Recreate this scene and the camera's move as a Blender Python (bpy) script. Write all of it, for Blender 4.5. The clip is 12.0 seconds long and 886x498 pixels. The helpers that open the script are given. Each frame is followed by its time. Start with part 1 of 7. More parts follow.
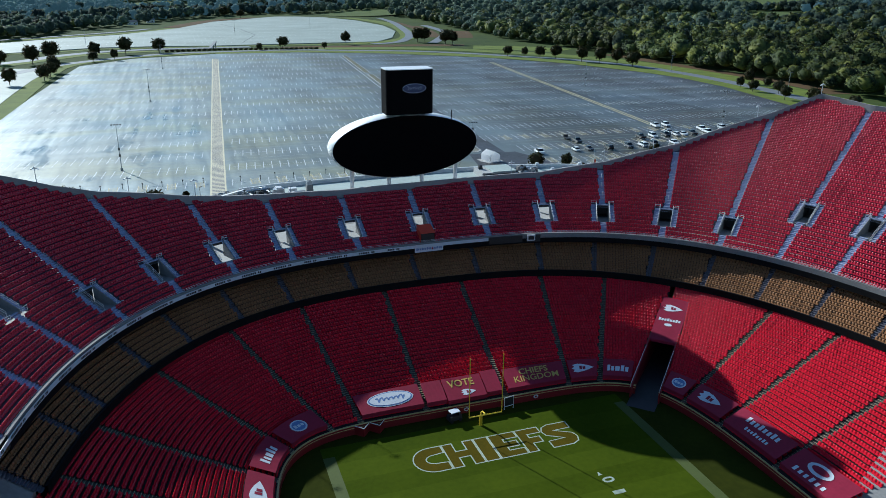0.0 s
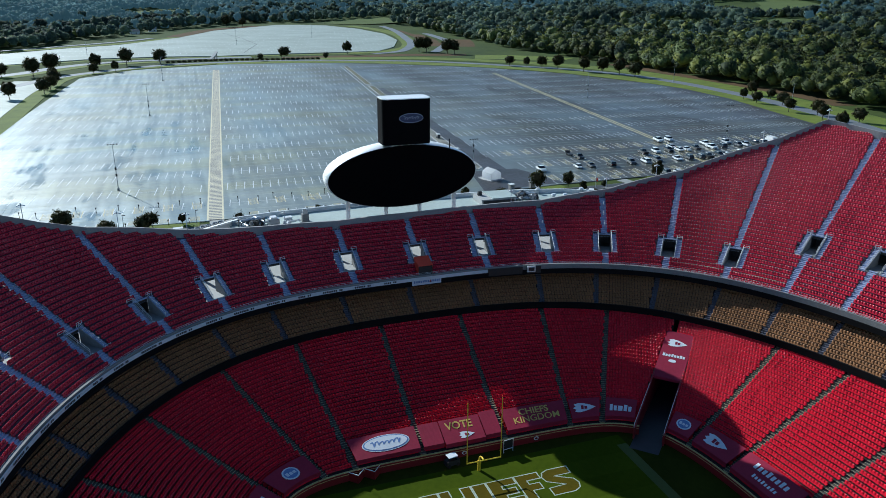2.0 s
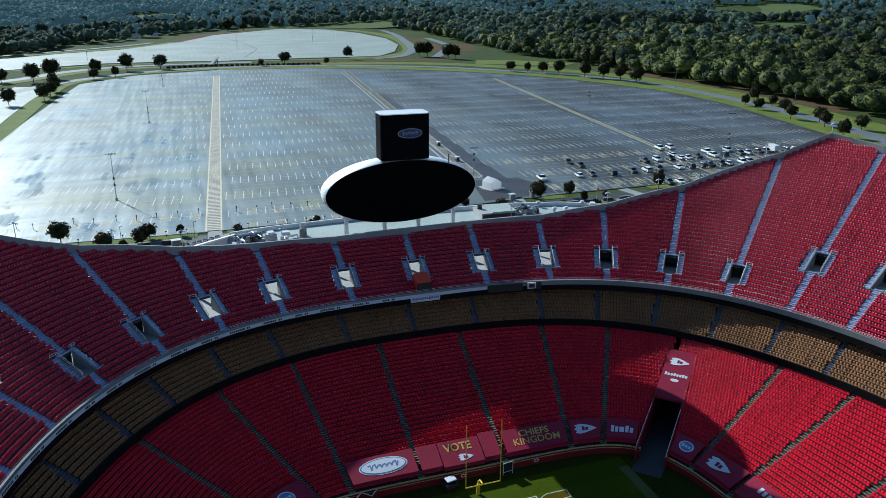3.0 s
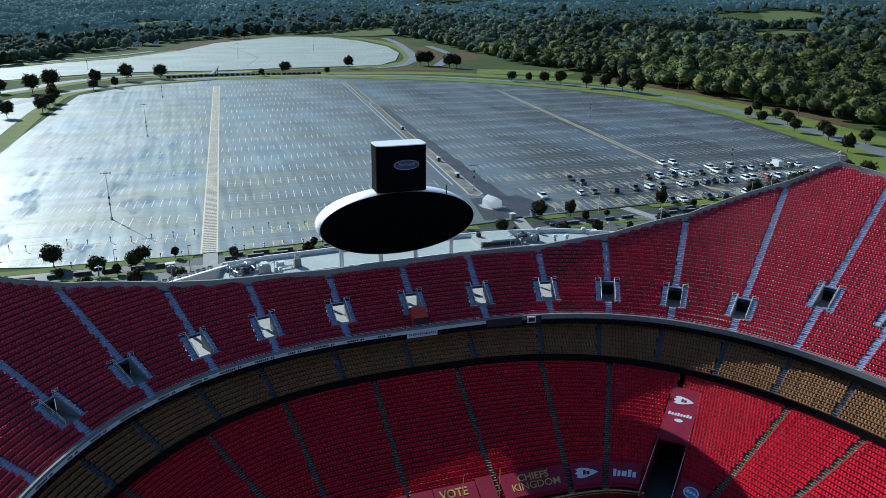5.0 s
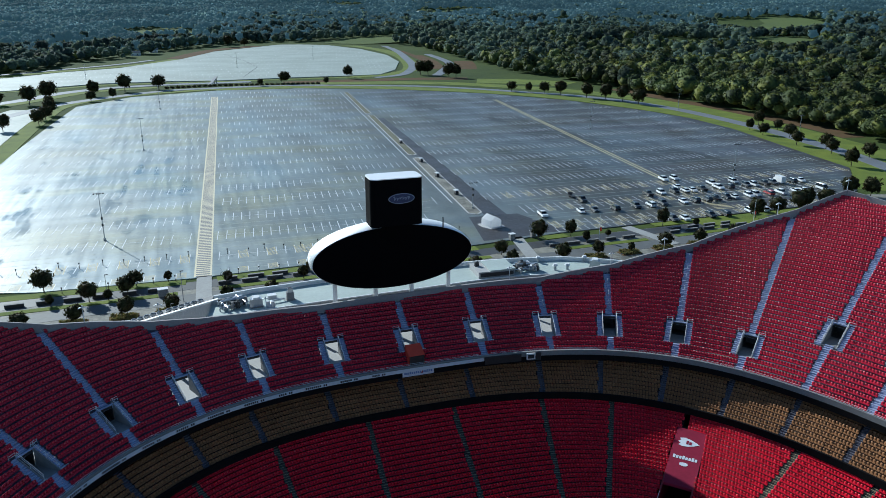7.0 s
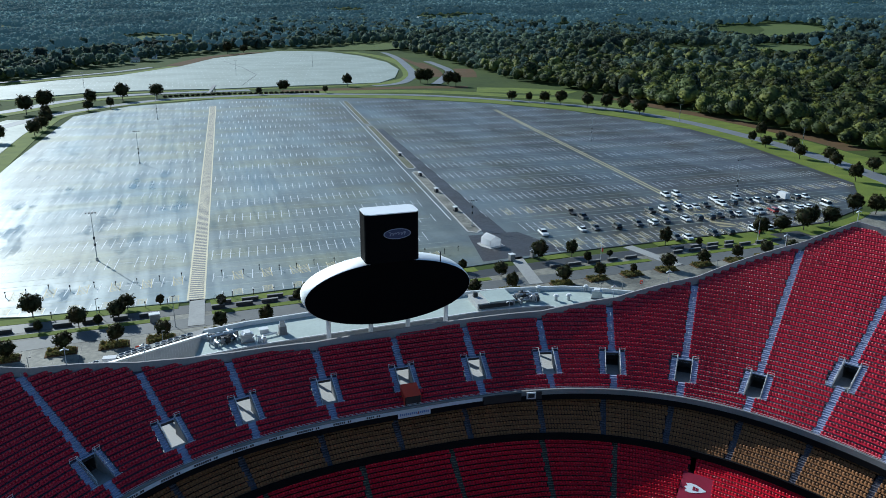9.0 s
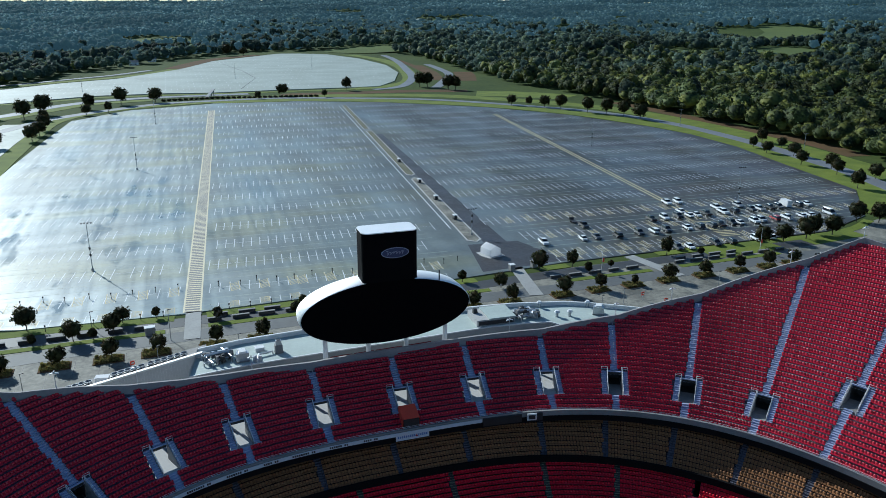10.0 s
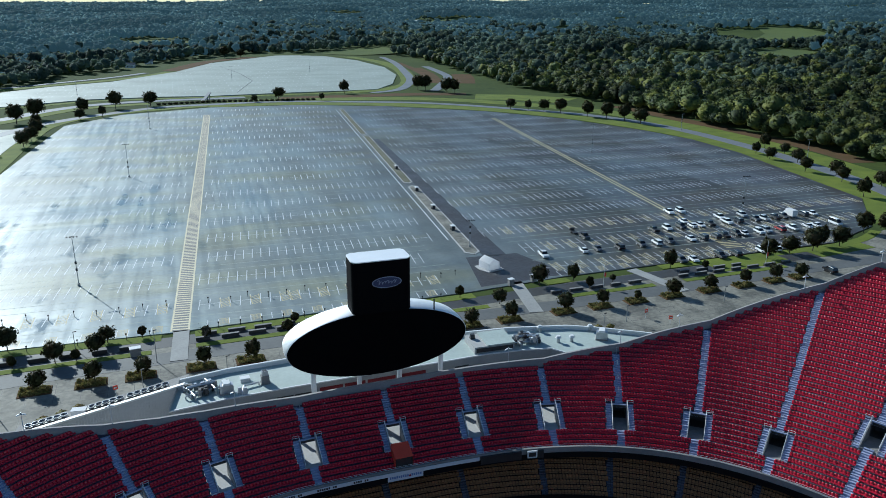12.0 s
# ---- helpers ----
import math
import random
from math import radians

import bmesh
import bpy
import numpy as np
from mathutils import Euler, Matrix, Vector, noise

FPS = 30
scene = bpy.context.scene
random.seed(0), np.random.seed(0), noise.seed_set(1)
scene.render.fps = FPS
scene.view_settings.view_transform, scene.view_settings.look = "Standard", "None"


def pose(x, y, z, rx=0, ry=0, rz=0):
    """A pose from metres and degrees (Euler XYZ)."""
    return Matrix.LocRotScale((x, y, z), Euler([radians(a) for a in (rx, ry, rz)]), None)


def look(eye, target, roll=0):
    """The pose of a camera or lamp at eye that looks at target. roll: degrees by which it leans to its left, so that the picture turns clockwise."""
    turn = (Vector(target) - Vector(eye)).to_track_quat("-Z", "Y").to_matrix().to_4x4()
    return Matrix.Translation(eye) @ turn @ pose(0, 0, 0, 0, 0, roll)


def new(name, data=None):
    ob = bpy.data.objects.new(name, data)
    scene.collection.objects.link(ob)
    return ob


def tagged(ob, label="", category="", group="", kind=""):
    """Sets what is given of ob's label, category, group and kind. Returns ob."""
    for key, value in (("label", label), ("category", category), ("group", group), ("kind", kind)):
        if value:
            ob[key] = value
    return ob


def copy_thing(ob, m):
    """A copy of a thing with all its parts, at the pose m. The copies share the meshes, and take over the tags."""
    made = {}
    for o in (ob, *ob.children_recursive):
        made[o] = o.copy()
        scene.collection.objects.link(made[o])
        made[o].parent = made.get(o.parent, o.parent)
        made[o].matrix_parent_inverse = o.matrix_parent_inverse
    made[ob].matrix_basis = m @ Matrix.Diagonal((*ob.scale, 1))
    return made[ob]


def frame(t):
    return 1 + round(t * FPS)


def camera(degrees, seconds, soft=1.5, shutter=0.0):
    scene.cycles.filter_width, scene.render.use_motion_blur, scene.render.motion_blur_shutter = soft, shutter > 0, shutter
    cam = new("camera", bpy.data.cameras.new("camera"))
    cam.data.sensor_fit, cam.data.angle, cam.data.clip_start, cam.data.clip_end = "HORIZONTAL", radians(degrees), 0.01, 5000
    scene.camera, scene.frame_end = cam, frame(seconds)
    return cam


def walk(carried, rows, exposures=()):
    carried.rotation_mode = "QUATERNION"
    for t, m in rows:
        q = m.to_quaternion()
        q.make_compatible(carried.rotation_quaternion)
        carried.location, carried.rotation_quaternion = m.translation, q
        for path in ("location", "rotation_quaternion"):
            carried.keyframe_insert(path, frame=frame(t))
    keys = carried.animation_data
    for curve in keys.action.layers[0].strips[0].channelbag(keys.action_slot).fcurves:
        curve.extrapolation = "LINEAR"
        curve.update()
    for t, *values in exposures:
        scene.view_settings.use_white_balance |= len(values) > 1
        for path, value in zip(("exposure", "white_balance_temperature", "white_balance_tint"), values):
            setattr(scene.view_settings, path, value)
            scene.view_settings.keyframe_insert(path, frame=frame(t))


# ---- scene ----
cam = camera(60.3, 12.0, 0.5)
PATH = [
    (0, (-42.183, -97.826, 68.843), (-41.552, -96.05, 68.175), 0.4),
    (0.5, (-41.468, -96.66, 69.861), (-40.84, -94.882, 69.196), 0.3),
    (1, (-40.687, -95.618, 70.805), (-40.062, -93.837, 70.143), 0.2),
    (1.5, (-40.124, -94.285, 71.817), (-39.499, -92.503, 71.157), 0.2),
    (2, (-39.523, -93.183, 72.802), (-38.898, -91.4, 72.146), 0.2),
    (2.5, (-38.966, -91.883, 73.75), (-38.34, -90.099, 73.098), 0.3),
    (3, (-38.284, -90.807, 74.73), (-37.661, -89.021, 74.081), 0.2),
    (5, (-35.739, -85.937, 78.717), (-35.119, -84.146, 78.08), 0.2),
    (5.5, (-35.033, -84.487, 79.67), (-34.413, -82.695, 79.036), 0.2),
    (6, (-34.426, -83.367, 80.711), (-33.807, -81.573, 80.08), 0.2),
    (6.5, (-33.779, -81.852, 81.657), (-33.159, -80.057, 81.029), 0.2),
    (7, (-33.045, -80.468, 82.642), (-32.425, -78.672, 82.017), 0.1),
    (9, (-30.508, -74.569, 86.584), (-29.887, -72.77, 85.969), 0.2),
    (9.5, (-29.918, -73.036, 87.653), (-29.297, -71.236, 87.04), 0.2),
    (10, (-29.203, -71.223, 88.647), (-28.581, -69.423, 88.035), 0.2),
    (10.5, (-28.503, -69.376, 89.62), (-27.88, -67.577, 89.009), 0.2),
    (11, (-27.61, -67.44, 90.188), (-26.988, -65.64, 89.578), 0.2),
    (11.5, (-26.758, -65.514, 90.609), (-26.135, -63.715, 89.998), 0.2),
    (12, (-25.719, -63.228, 90.705), (-25.095, -61.429, 90.094), 0.2),
]
walk(cam, [(t, look(eye, target, roll)) for t, eye, target, roll in PATH], [(0, 0.38, 5450, 0), (7, 0.36, 5450, 0), (12, 0.26, 5450, 0)])

# ---- light ----
SUN_AZ, SUN_EL = -24.7, 29.2      # degrees from +y towards +x, and above the horizon
world = bpy.data.worlds.new("sky_world")
scene.world = world
world.use_nodes = True
wn = world.node_tree.nodes
sky = wn.new("ShaderNodeTexSky")
sky.sky_type = "NISHITA"
sky.sun_disc = False
sky.sun_elevation = radians(SUN_EL)
sky.sun_rotation = radians(SUN_AZ)
sky.air_density, sky.dust_density, sky.ozone_density = 1.0, 0.0, 2.5
wn["Background"].inputs[1].default_value = 0.070
world.node_tree.links.new(sky.outputs[0], wn["Background"].inputs[0])
sun = new("sun", bpy.data.lights.new("sun", "SUN"))
sun.data.energy, sun.data.angle, sun.data.color = 4.3, radians(0.53), (1.0, 0.94, 0.85)
sd = Vector((math.sin(radians(SUN_AZ)) * math.cos(radians(SUN_EL)), math.cos(radians(SUN_AZ)) * math.cos(radians(SUN_EL)), math.sin(radians(SUN_EL))))
sun.matrix_world = look(sd * 400, (0, 0, 0))
scene.view_settings.exposure = 0.0


# ---- materials ----
def mat(name, a, b=None, rough=0.7, metal=0.0, scale=1.0, fine=8.0, bump=0.0, spec=0.5, mix=0.5, island=0.0, rough_var=0.0, obj=False):
    """A surface of two tones: broad stains and fine grain, with relief from the grain."""
    m = bpy.data.materials.new(name)
    m.use_nodes = True
    nt = m.node_tree
    n, l = nt.nodes, nt.links
    p = n["Principled BSDF"]
    b = b or tuple(v * 0.8 for v in a)
    geo = n.new("ShaderNodeNewGeometry")
    n1, n2 = n.new("ShaderNodeTexNoise"), n.new("ShaderNodeTexNoise")
    n1.inputs["Scale"].default_value, n2.inputs["Scale"].default_value = scale, fine
    n1.inputs["Detail"].default_value, n2.inputs["Detail"].default_value = 4, 3
    l.new(geo.outputs["Position"], n1.inputs["Vector"])
    l.new(geo.outputs["Position"], n2.inputs["Vector"])
    add = n.new("ShaderNodeMath")
    add.operation = "MULTIPLY_ADD"
    l.new(n1.outputs["Fac"], add.inputs[0])
    add.inputs[1].default_value = 1.0
    sub = n.new("ShaderNodeMath")
    sub.operation = "MULTIPLY_ADD"
    l.new(n2.outputs["Fac"], sub.inputs[0])
    sub.inputs[1].default_value, sub.inputs[2].default_value = 0.6, -0.3
    l.new(sub.outputs[0], add.inputs[2])
    last = add
    if island or obj:
        src = geo.outputs["Random Per Island"]
        if obj:
            src = n.new("ShaderNodeObjectInfo").outputs["Random"]
        r = n.new("ShaderNodeMath")
        r.operation = "MULTIPLY_ADD"
        l.new(src, r.inputs[0])
        r.inputs[1].default_value, r.inputs[2].default_value = island or 0.5, -(island or 0.5) / 2
        s = n.new("ShaderNodeMath")
        l.new(add.outputs[0], s.inputs[0])
        l.new(r.outputs[0], s.inputs[1])
        last = s
    ramp = n.new("ShaderNodeMapRange")
    ramp.inputs["From Min"].default_value, ramp.inputs["From Max"].default_value = 0.5 - mix / 2, 0.5 + mix / 2
    l.new(last.outputs[0], ramp.inputs["Value"])
    mx = n.new("ShaderNodeMix")
    mx.data_type = "RGBA"
    mx.inputs[6].default_value, mx.inputs[7].default_value = (*a, 1), (*b, 1)
    l.new(ramp.outputs[0], mx.inputs[0])
    l.new(mx.outputs[2], p.inputs["Base Color"])
    p.inputs["Roughness"].default_value, p.inputs["Metallic"].default_value = rough, metal
    p.inputs["Specular IOR Level"].default_value = spec
    if rough_var:
        rv = n.new("ShaderNodeMapRange")
        rv.inputs["To Min"].default_value, rv.inputs["To Max"].default_value = max(rough - rough_var, 0.05), min(rough + rough_var, 1)
        l.new(ramp.outputs[0], rv.inputs["Value"])
        l.new(rv.outputs[0], p.inputs["Roughness"])
    if bump:
        bp = n.new("ShaderNodeBump")
        bp.inputs["Strength"].default_value, bp.inputs["Distance"].default_value = 1.0, bump
        l.new(n2.outputs["Fac"], bp.inputs["Height"])
        l.new(bp.outputs[0], p.inputs["Normal"])
    return m


M_SEAT = mat("red_seat_plastic", (0.62, 0.009, 0.030), (0.47, 0.007, 0.023), rough=0.24, scale=0.15, fine=3, island=0.25, spec=0.22)
# upper deck seats: a darker, duller copy of the red
M_SEAT_UP = mat("dull_red_seat_plastic", (0.47, 0.013, 0.038), (0.36, 0.010, 0.029), rough=0.27, scale=0.15, fine=3, island=0.25, spec=0.34)
M_GOLD = mat("gold_seat_plastic", (0.285, 0.135, 0.058), (0.20, 0.097, 0.043), rough=0.5, scale=0.15, fine=3, island=0.3, spec=0.15)
# purple tone carries the skylit shade between rows in the colour
M_TREAD = mat("purple_tread_concrete", (0.098, 0.088, 0.125), (0.070, 0.062, 0.090), rough=0.85, scale=0.4, fine=6, bump=0.01, spec=0.15)
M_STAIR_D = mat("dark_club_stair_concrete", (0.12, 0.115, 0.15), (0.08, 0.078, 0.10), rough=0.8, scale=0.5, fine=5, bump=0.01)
# near-black paints the shade between seat rows onto the treads
M_TREAD_LOW = mat("row_shade_tread_concrete", (0.040, 0.032, 0.034), (0.026, 0.022, 0.024), rough=0.85, scale=0.4, fine=6, bump=0.01, spec=0.1)
M_AISLE = mat("blue_grey_stair_concrete", (0.40, 0.44, 0.60), (0.30, 0.33, 0.48), rough=0.7, scale=0.5, fine=5, bump=0.01)
# stair tone darkened to hold the lower deck's shade
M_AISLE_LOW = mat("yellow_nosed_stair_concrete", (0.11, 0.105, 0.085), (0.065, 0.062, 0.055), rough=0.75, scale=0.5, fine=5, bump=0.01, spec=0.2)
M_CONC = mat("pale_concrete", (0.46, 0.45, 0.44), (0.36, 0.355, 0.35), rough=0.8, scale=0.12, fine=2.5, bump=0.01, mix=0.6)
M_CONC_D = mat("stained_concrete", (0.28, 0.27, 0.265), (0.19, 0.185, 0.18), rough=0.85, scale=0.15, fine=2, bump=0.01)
M_ROOF = mat("white_roof_membrane", (0.47, 0.535, 0.50), (0.35, 0.40, 0.375), rough=0.65, scale=0.12, fine=1.5, mix=0.6)
M_WHITE = mat("white_paint", (0.78, 0.78, 0.78), (0.68, 0.68, 0.68), rough=0.45, scale=0.3, fine=4)
M_GALV = mat("galvanised_steel", (0.50, 0.52, 0.55), (0.40, 0.42, 0.45), rough=0.4, metal=0.7, scale=1, fine=8)
M_GLOSS = mat("polished_white_metal_panel", (0.95, 0.95, 0.95), (0.90, 0.90, 0.90), rough=0.5, metal=0.45, scale=0.3, fine=4, spec=1.0)
M_NAVY = mat("navy_sign_face", (0.035, 0.045, 0.13), (0.03, 0.04, 0.11), rough=0.5, scale=0.4, fine=3)
M_PALE = mat("pale_sign_print", (0.30, 0.32, 0.42), (0.26, 0.28, 0.38), rough=0.5, scale=0.4, fine=3)
M_BLACK = mat("black_screen", (0.004, 0.004, 0.005), (0.003, 0.003, 0.004), rough=0.7, scale=0.5, fine=5, spec=0.04)
# near-black tone puts the shade under the decks into the colour
M_NIGHT = mat("overhang_shade_black", (0.010, 0.010, 0.011), (0.006, 0.006, 0.007), rough=0.7, scale=0.5, fine=4, spec=0.1)
M_DARK = mat("dark_metal", (0.03, 0.03, 0.033), (0.02, 0.02, 0.022), rough=0.5, scale=1, fine=6)


def asphalt(name, a, b, streak):
    """Sealed asphalt, coloured paler to the left for sun glare: soft streaks along the lanes and smooth wet patches."""
    m = mat(name, a, b, rough=0.4, scale=0.03, fine=0.6, bump=0.004, mix=0.5, spec=0.9)
    n, l = m.node_tree.nodes, m.node_tree.links
    p = n["Principled BSDF"]
    geo = n.new("ShaderNodeNewGeometry")
    xyz = n.new("ShaderNodeSeparateXYZ")
    l.new(geo.outputs["Position"], xyz.inputs[0])

    def noise_of(scale, detail, rot=0.0, stretch=(1, 1, 1)):
        mp, no = n.new("ShaderNodeMapping"), n.new("ShaderNodeTexNoise")
        mp.inputs["Rotation"].default_value, mp.inputs["Scale"].default_value = (0, 0, radians(rot)), stretch
        no.inputs["Scale"].default_value, no.inputs["Detail"].default_value = scale, detail
        l.new(geo.outputs["Position"], mp.inputs["Vector"])
        l.new(mp.outputs[0], no.inputs["Vector"])
        return no.outputs["Fac"]

    def span(src, lo, hi, a0, a1):
        r = n.new("ShaderNodeMapRange")
        r.inputs["From Min"].default_value, r.inputs["From Max"].default_value = lo, hi
        r.inputs["To Min"].default_value, r.inputs["To Max"].default_value = a0, a1
        l.new(src, r.inputs["Value"])
        return r.outputs[0]

    def op(kind, x, y):
        q = n.new("ShaderNodeMath")
        q.operation = kind
        for sock, v in zip(q.inputs, (x, y)):
            if isinstance(v, float):
                sock.default_value = v
            else:
                l.new(v, sock)
        return q.outputs[0]

    lanes = noise_of(1.0, 5, -6.7, streak)
    cloud = noise_of(0.011, 6)
    sweep = noise_of(1.0, 4, 28, (0.028, 0.009, 0.0))
    both = op("ADD", lanes, cloud)
    # wet, smoother patches in the left part of the lot
    near = op("MULTIPLY", span(xyz.outputs["X"], -62.0, 20.0, 1.0, 0.15), span(xyz.outputs["Y"], 330.0, 520.0, 1.0, 0.0))
    pools = op("MAXIMUM", span(noise_of(0.060, 11, 12, (1.25, 0.55, 1.0)), 0.575, 0.625, 0.0, 0.85), span(noise_of(1.0, 8, -6.7, (0.02, 0.16, 0.0)), 0.64, 0.67, 0.0, 0.45))
    wet = op("MULTIPLY", pools, near)
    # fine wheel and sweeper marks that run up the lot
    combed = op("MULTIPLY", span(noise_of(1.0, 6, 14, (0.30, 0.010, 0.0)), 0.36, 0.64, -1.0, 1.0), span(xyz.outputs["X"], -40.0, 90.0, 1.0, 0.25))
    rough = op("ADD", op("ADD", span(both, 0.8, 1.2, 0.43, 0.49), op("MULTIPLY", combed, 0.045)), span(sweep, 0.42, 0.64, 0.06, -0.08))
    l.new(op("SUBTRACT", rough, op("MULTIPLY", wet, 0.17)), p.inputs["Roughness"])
    # specular raised leftwards to strengthen the sun glare
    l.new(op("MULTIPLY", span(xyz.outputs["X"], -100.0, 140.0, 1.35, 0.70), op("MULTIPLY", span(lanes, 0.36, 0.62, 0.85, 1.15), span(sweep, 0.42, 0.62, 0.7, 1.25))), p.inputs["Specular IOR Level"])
    # glare and sheen put into the colour: paler leftwards, streaked by sweep
    glare_wear = op("MULTIPLY", op("MULTIPLY", span(xyz.outputs["X"], -50.0, 150.0, 1.40, 0.27), span(sweep, 0.38, 0.66, 0.78, 1.28)), span(both, 0.8, 1.2, 0.92, 1.08))
    glare_wear = op("MULTIPLY", glare_wear, span(combed, -1.0, 1.0, 0.80, 1.20))
    tone = op("MULTIPLY", glare_wear, span(wet, 0.0, 1.0, 1.0, 0.88))
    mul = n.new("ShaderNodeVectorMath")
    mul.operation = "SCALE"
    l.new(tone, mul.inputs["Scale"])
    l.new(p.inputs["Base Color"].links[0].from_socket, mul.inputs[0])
    last = mul.outputs[0]
    olive = span(noise_of(0.022, 7, -4, (0.55, 1.5, 1.0)), 0.50, 0.60, 0.0, 0.9)
    brown = op("MULTIPLY", span(xyz.outputs["X"], 40.0, 190.0, 0.0, 1.0), span(noise_of(0.03, 6, -1, (0.25, 1.8, 1.0)), 0.40, 0.62, 0.25, 1.0))
    for fac, tint in ((olive, (1.16, 1.04, 0.72)), (brown, (1.10, 0.80, 0.76))):
        mx = n.new("ShaderNodeMix")
        mx.data_type, mx.blend_type = "RGBA", "MULTIPLY"
        mx.inputs[7].default_value = (*tint, 1)
        l.new(fac, mx.inputs[0])
        l.new(last, mx.inputs[6])
        last = mx.outputs[2]
    l.new(last, p.inputs["Base Color"])
    return m


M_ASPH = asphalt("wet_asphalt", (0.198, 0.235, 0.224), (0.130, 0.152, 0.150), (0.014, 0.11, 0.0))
M_SEAL = mat("fresh_dark_asphalt", (0.050, 0.045, 0.047), (0.034, 0.031, 0.034), rough=0.5, scale=0.06, fine=0.9, bump=0.004, rough_var=0.08)
M_LANE = mat("dark_asphalt_and_portal_shade", (0.05, 0.05, 0.052), (0.034, 0.034, 0.036), rough=0.6, scale=0.1, fine=1.2)
M_LOT2 = mat("pale_weathered_asphalt", (0.36, 0.40, 0.345), (0.25, 0.28, 0.24), rough=0.62, scale=0.02, fine=0.4, rough_var=0.08, spec=0.6)
M_ROAD = mat("worn_road_asphalt", (0.19, 0.20, 0.215), (0.14, 0.148, 0.16), rough=0.6, scale=0.05, fine=0.8)
M_ROAD2 = mat("grey_service_asphalt", (0.135, 0.138, 0.135), (0.095, 0.098, 0.098), rough=0.7, scale=0.07, fine=0.9, bump=0.004)
M_PAVE = mat("plaza_concrete", (0.255, 0.242, 0.20), (0.10, 0.097, 0.082), rough=0.75, scale=0.11, fine=0.8, bump=0.004, mix=0.34)
M_PATH = mat("footpath_concrete", (0.35, 0.348, 0.335), (0.26, 0.258, 0.25), rough=0.75, scale=0.2, fine=1.5, bump=0.004)
M_LINE = mat("white_road_paint", (0.78, 0.79, 0.80), (0.52, 0.54, 0.56), rough=0.55, scale=0.2, fine=2, mix=0.9)
M_YEL = mat("yellow_road_paint", (0.56, 0.48, 0.26), (0.40, 0.35, 0.21), rough=0.6, scale=0.2, fine=2, mix=0.8)
M_CREAM = mat("cream_footway_paint", (0.76, 0.67, 0.45), (0.56, 0.50, 0.34), rough=0.6, scale=0.2, fine=2, mix=0.8)
M_GRASS = mat("verge_grass", (0.17, 0.205, 0.030), (0.095, 0.13, 0.022), rough=0.9, scale=0.08, fine=1.5, bump=0.03, spec=0.2)
M_DRY = mat("dry_brown_grass", (0.13, 0.075, 0.042), (0.09, 0.065, 0.03), rough=0.95, scale=0.06, fine=0.6, bump=0.05, spec=0.1)
M_LAND = mat("wooded_ground", (0.075, 0.10, 0.025), (0.04, 0.06, 0.018), rough=0.95, scale=0.01, fine=0.2, spec=0.1)
M_MEADOW = mat("far_meadow_grass", (0.12, 0.15, 0.05), (0.09, 0.12, 0.045), rough=0.95, scale=0.01, fine=0.3, spec=0.1)


def leafy(name, a, b, warm, scale, fine, bump, through_light=0.35, gloss=0.2, spread=0.34, stands=0.0):
    """Foliage: two greens, patches of a warmer green, and leaves that let some light through."""
    m = mat(name, a, b, rough=0.7, scale=scale, fine=fine, bump=bump, island=0.2, spec=gloss, mix=spread)
    n, l = m.node_tree.nodes, m.node_tree.links
    p = n["Principled BSDF"]
    geo = n.new("ShaderNodeNewGeometry")
    no = n.new("ShaderNodeTexNoise")
    no.inputs["Scale"].default_value, no.inputs["Detail"].default_value = scale * 1.9, 2
    l.new(geo.outputs["Position"], no.inputs["Vector"])
    mr = n.new("ShaderNodeMapRange")
    mr.inputs["From Min"].default_value, mr.inputs["From Max"].default_value = 0.50, 0.64
    l.new(no.outputs["Fac"], mr.inputs["Value"])
    mx = n.new("ShaderNodeMix")
    mx.data_type = "RGBA"
    l.new(p.inputs["Base Color"].links[0].from_socket, mx.inputs[6])
    mx.inputs[7].default_value = (*warm, 1)
    l.new(mr.outputs[0], mx.inputs[0])
    l.new(mx.outputs[2], p.inputs["Base Color"])
    if stands:
        # stands of darker and paler kinds of tree
        no2, mr2, sc = n.new("ShaderNodeTexNoise"), n.new("ShaderNodeMapRange"), n.new("ShaderNodeVectorMath")
        no2.inputs["Scale"].default_value, no2.inputs["Detail"].default_value = stands, 3
        l.new(geo.outputs["Position"], no2.inputs["Vector"])
        mr2.inputs["From Min"].default_value, mr2.inputs["From Max"].default_value = 0.38, 0.62
        mr2.inputs["To Min"].default_value, mr2.inputs["To Max"].default_value = 0.50, 1.25
        l.new(no2.outputs["Fac"], mr2.inputs["Value"])
        sc.operation = "SCALE"
        l.new(mx.outputs[2], sc.inputs[0])
        l.new(mr2.outputs[0], sc.inputs["Scale"])
        l.new(sc.outputs[0], p.inputs["Base Color"])
    tr, sh = n.new("ShaderNodeBsdfTranslucent"), n.new("ShaderNodeMixShader")
    l.new(p.inputs["Base Color"].links[0].from_socket, tr.inputs["Color"])
    sh.inputs[0].default_value = through_light
    l.new(p.outputs[0], sh.inputs[1])
    l.new(tr.outputs[0], sh.inputs[2])
    l.new(sh.outputs[0], n["Material Output"].inputs["Surface"])
    return m


M_LEAF = leafy("tree_leaves", (0.060, 0.066, 0.024), (0.030, 0.034, 0.014), (0.080, 0.060, 0.026), 0.25, 2.0, 0.0)
M_WOODS = leafy("woodland_leaves", (0.098, 0.124, 0.038), (0.023, 0.036, 0.017), (0.175, 0.185, 0.040), 0.06, 0.5, 0.0, 0.20, 0.16, 0.24, stands=0.009)
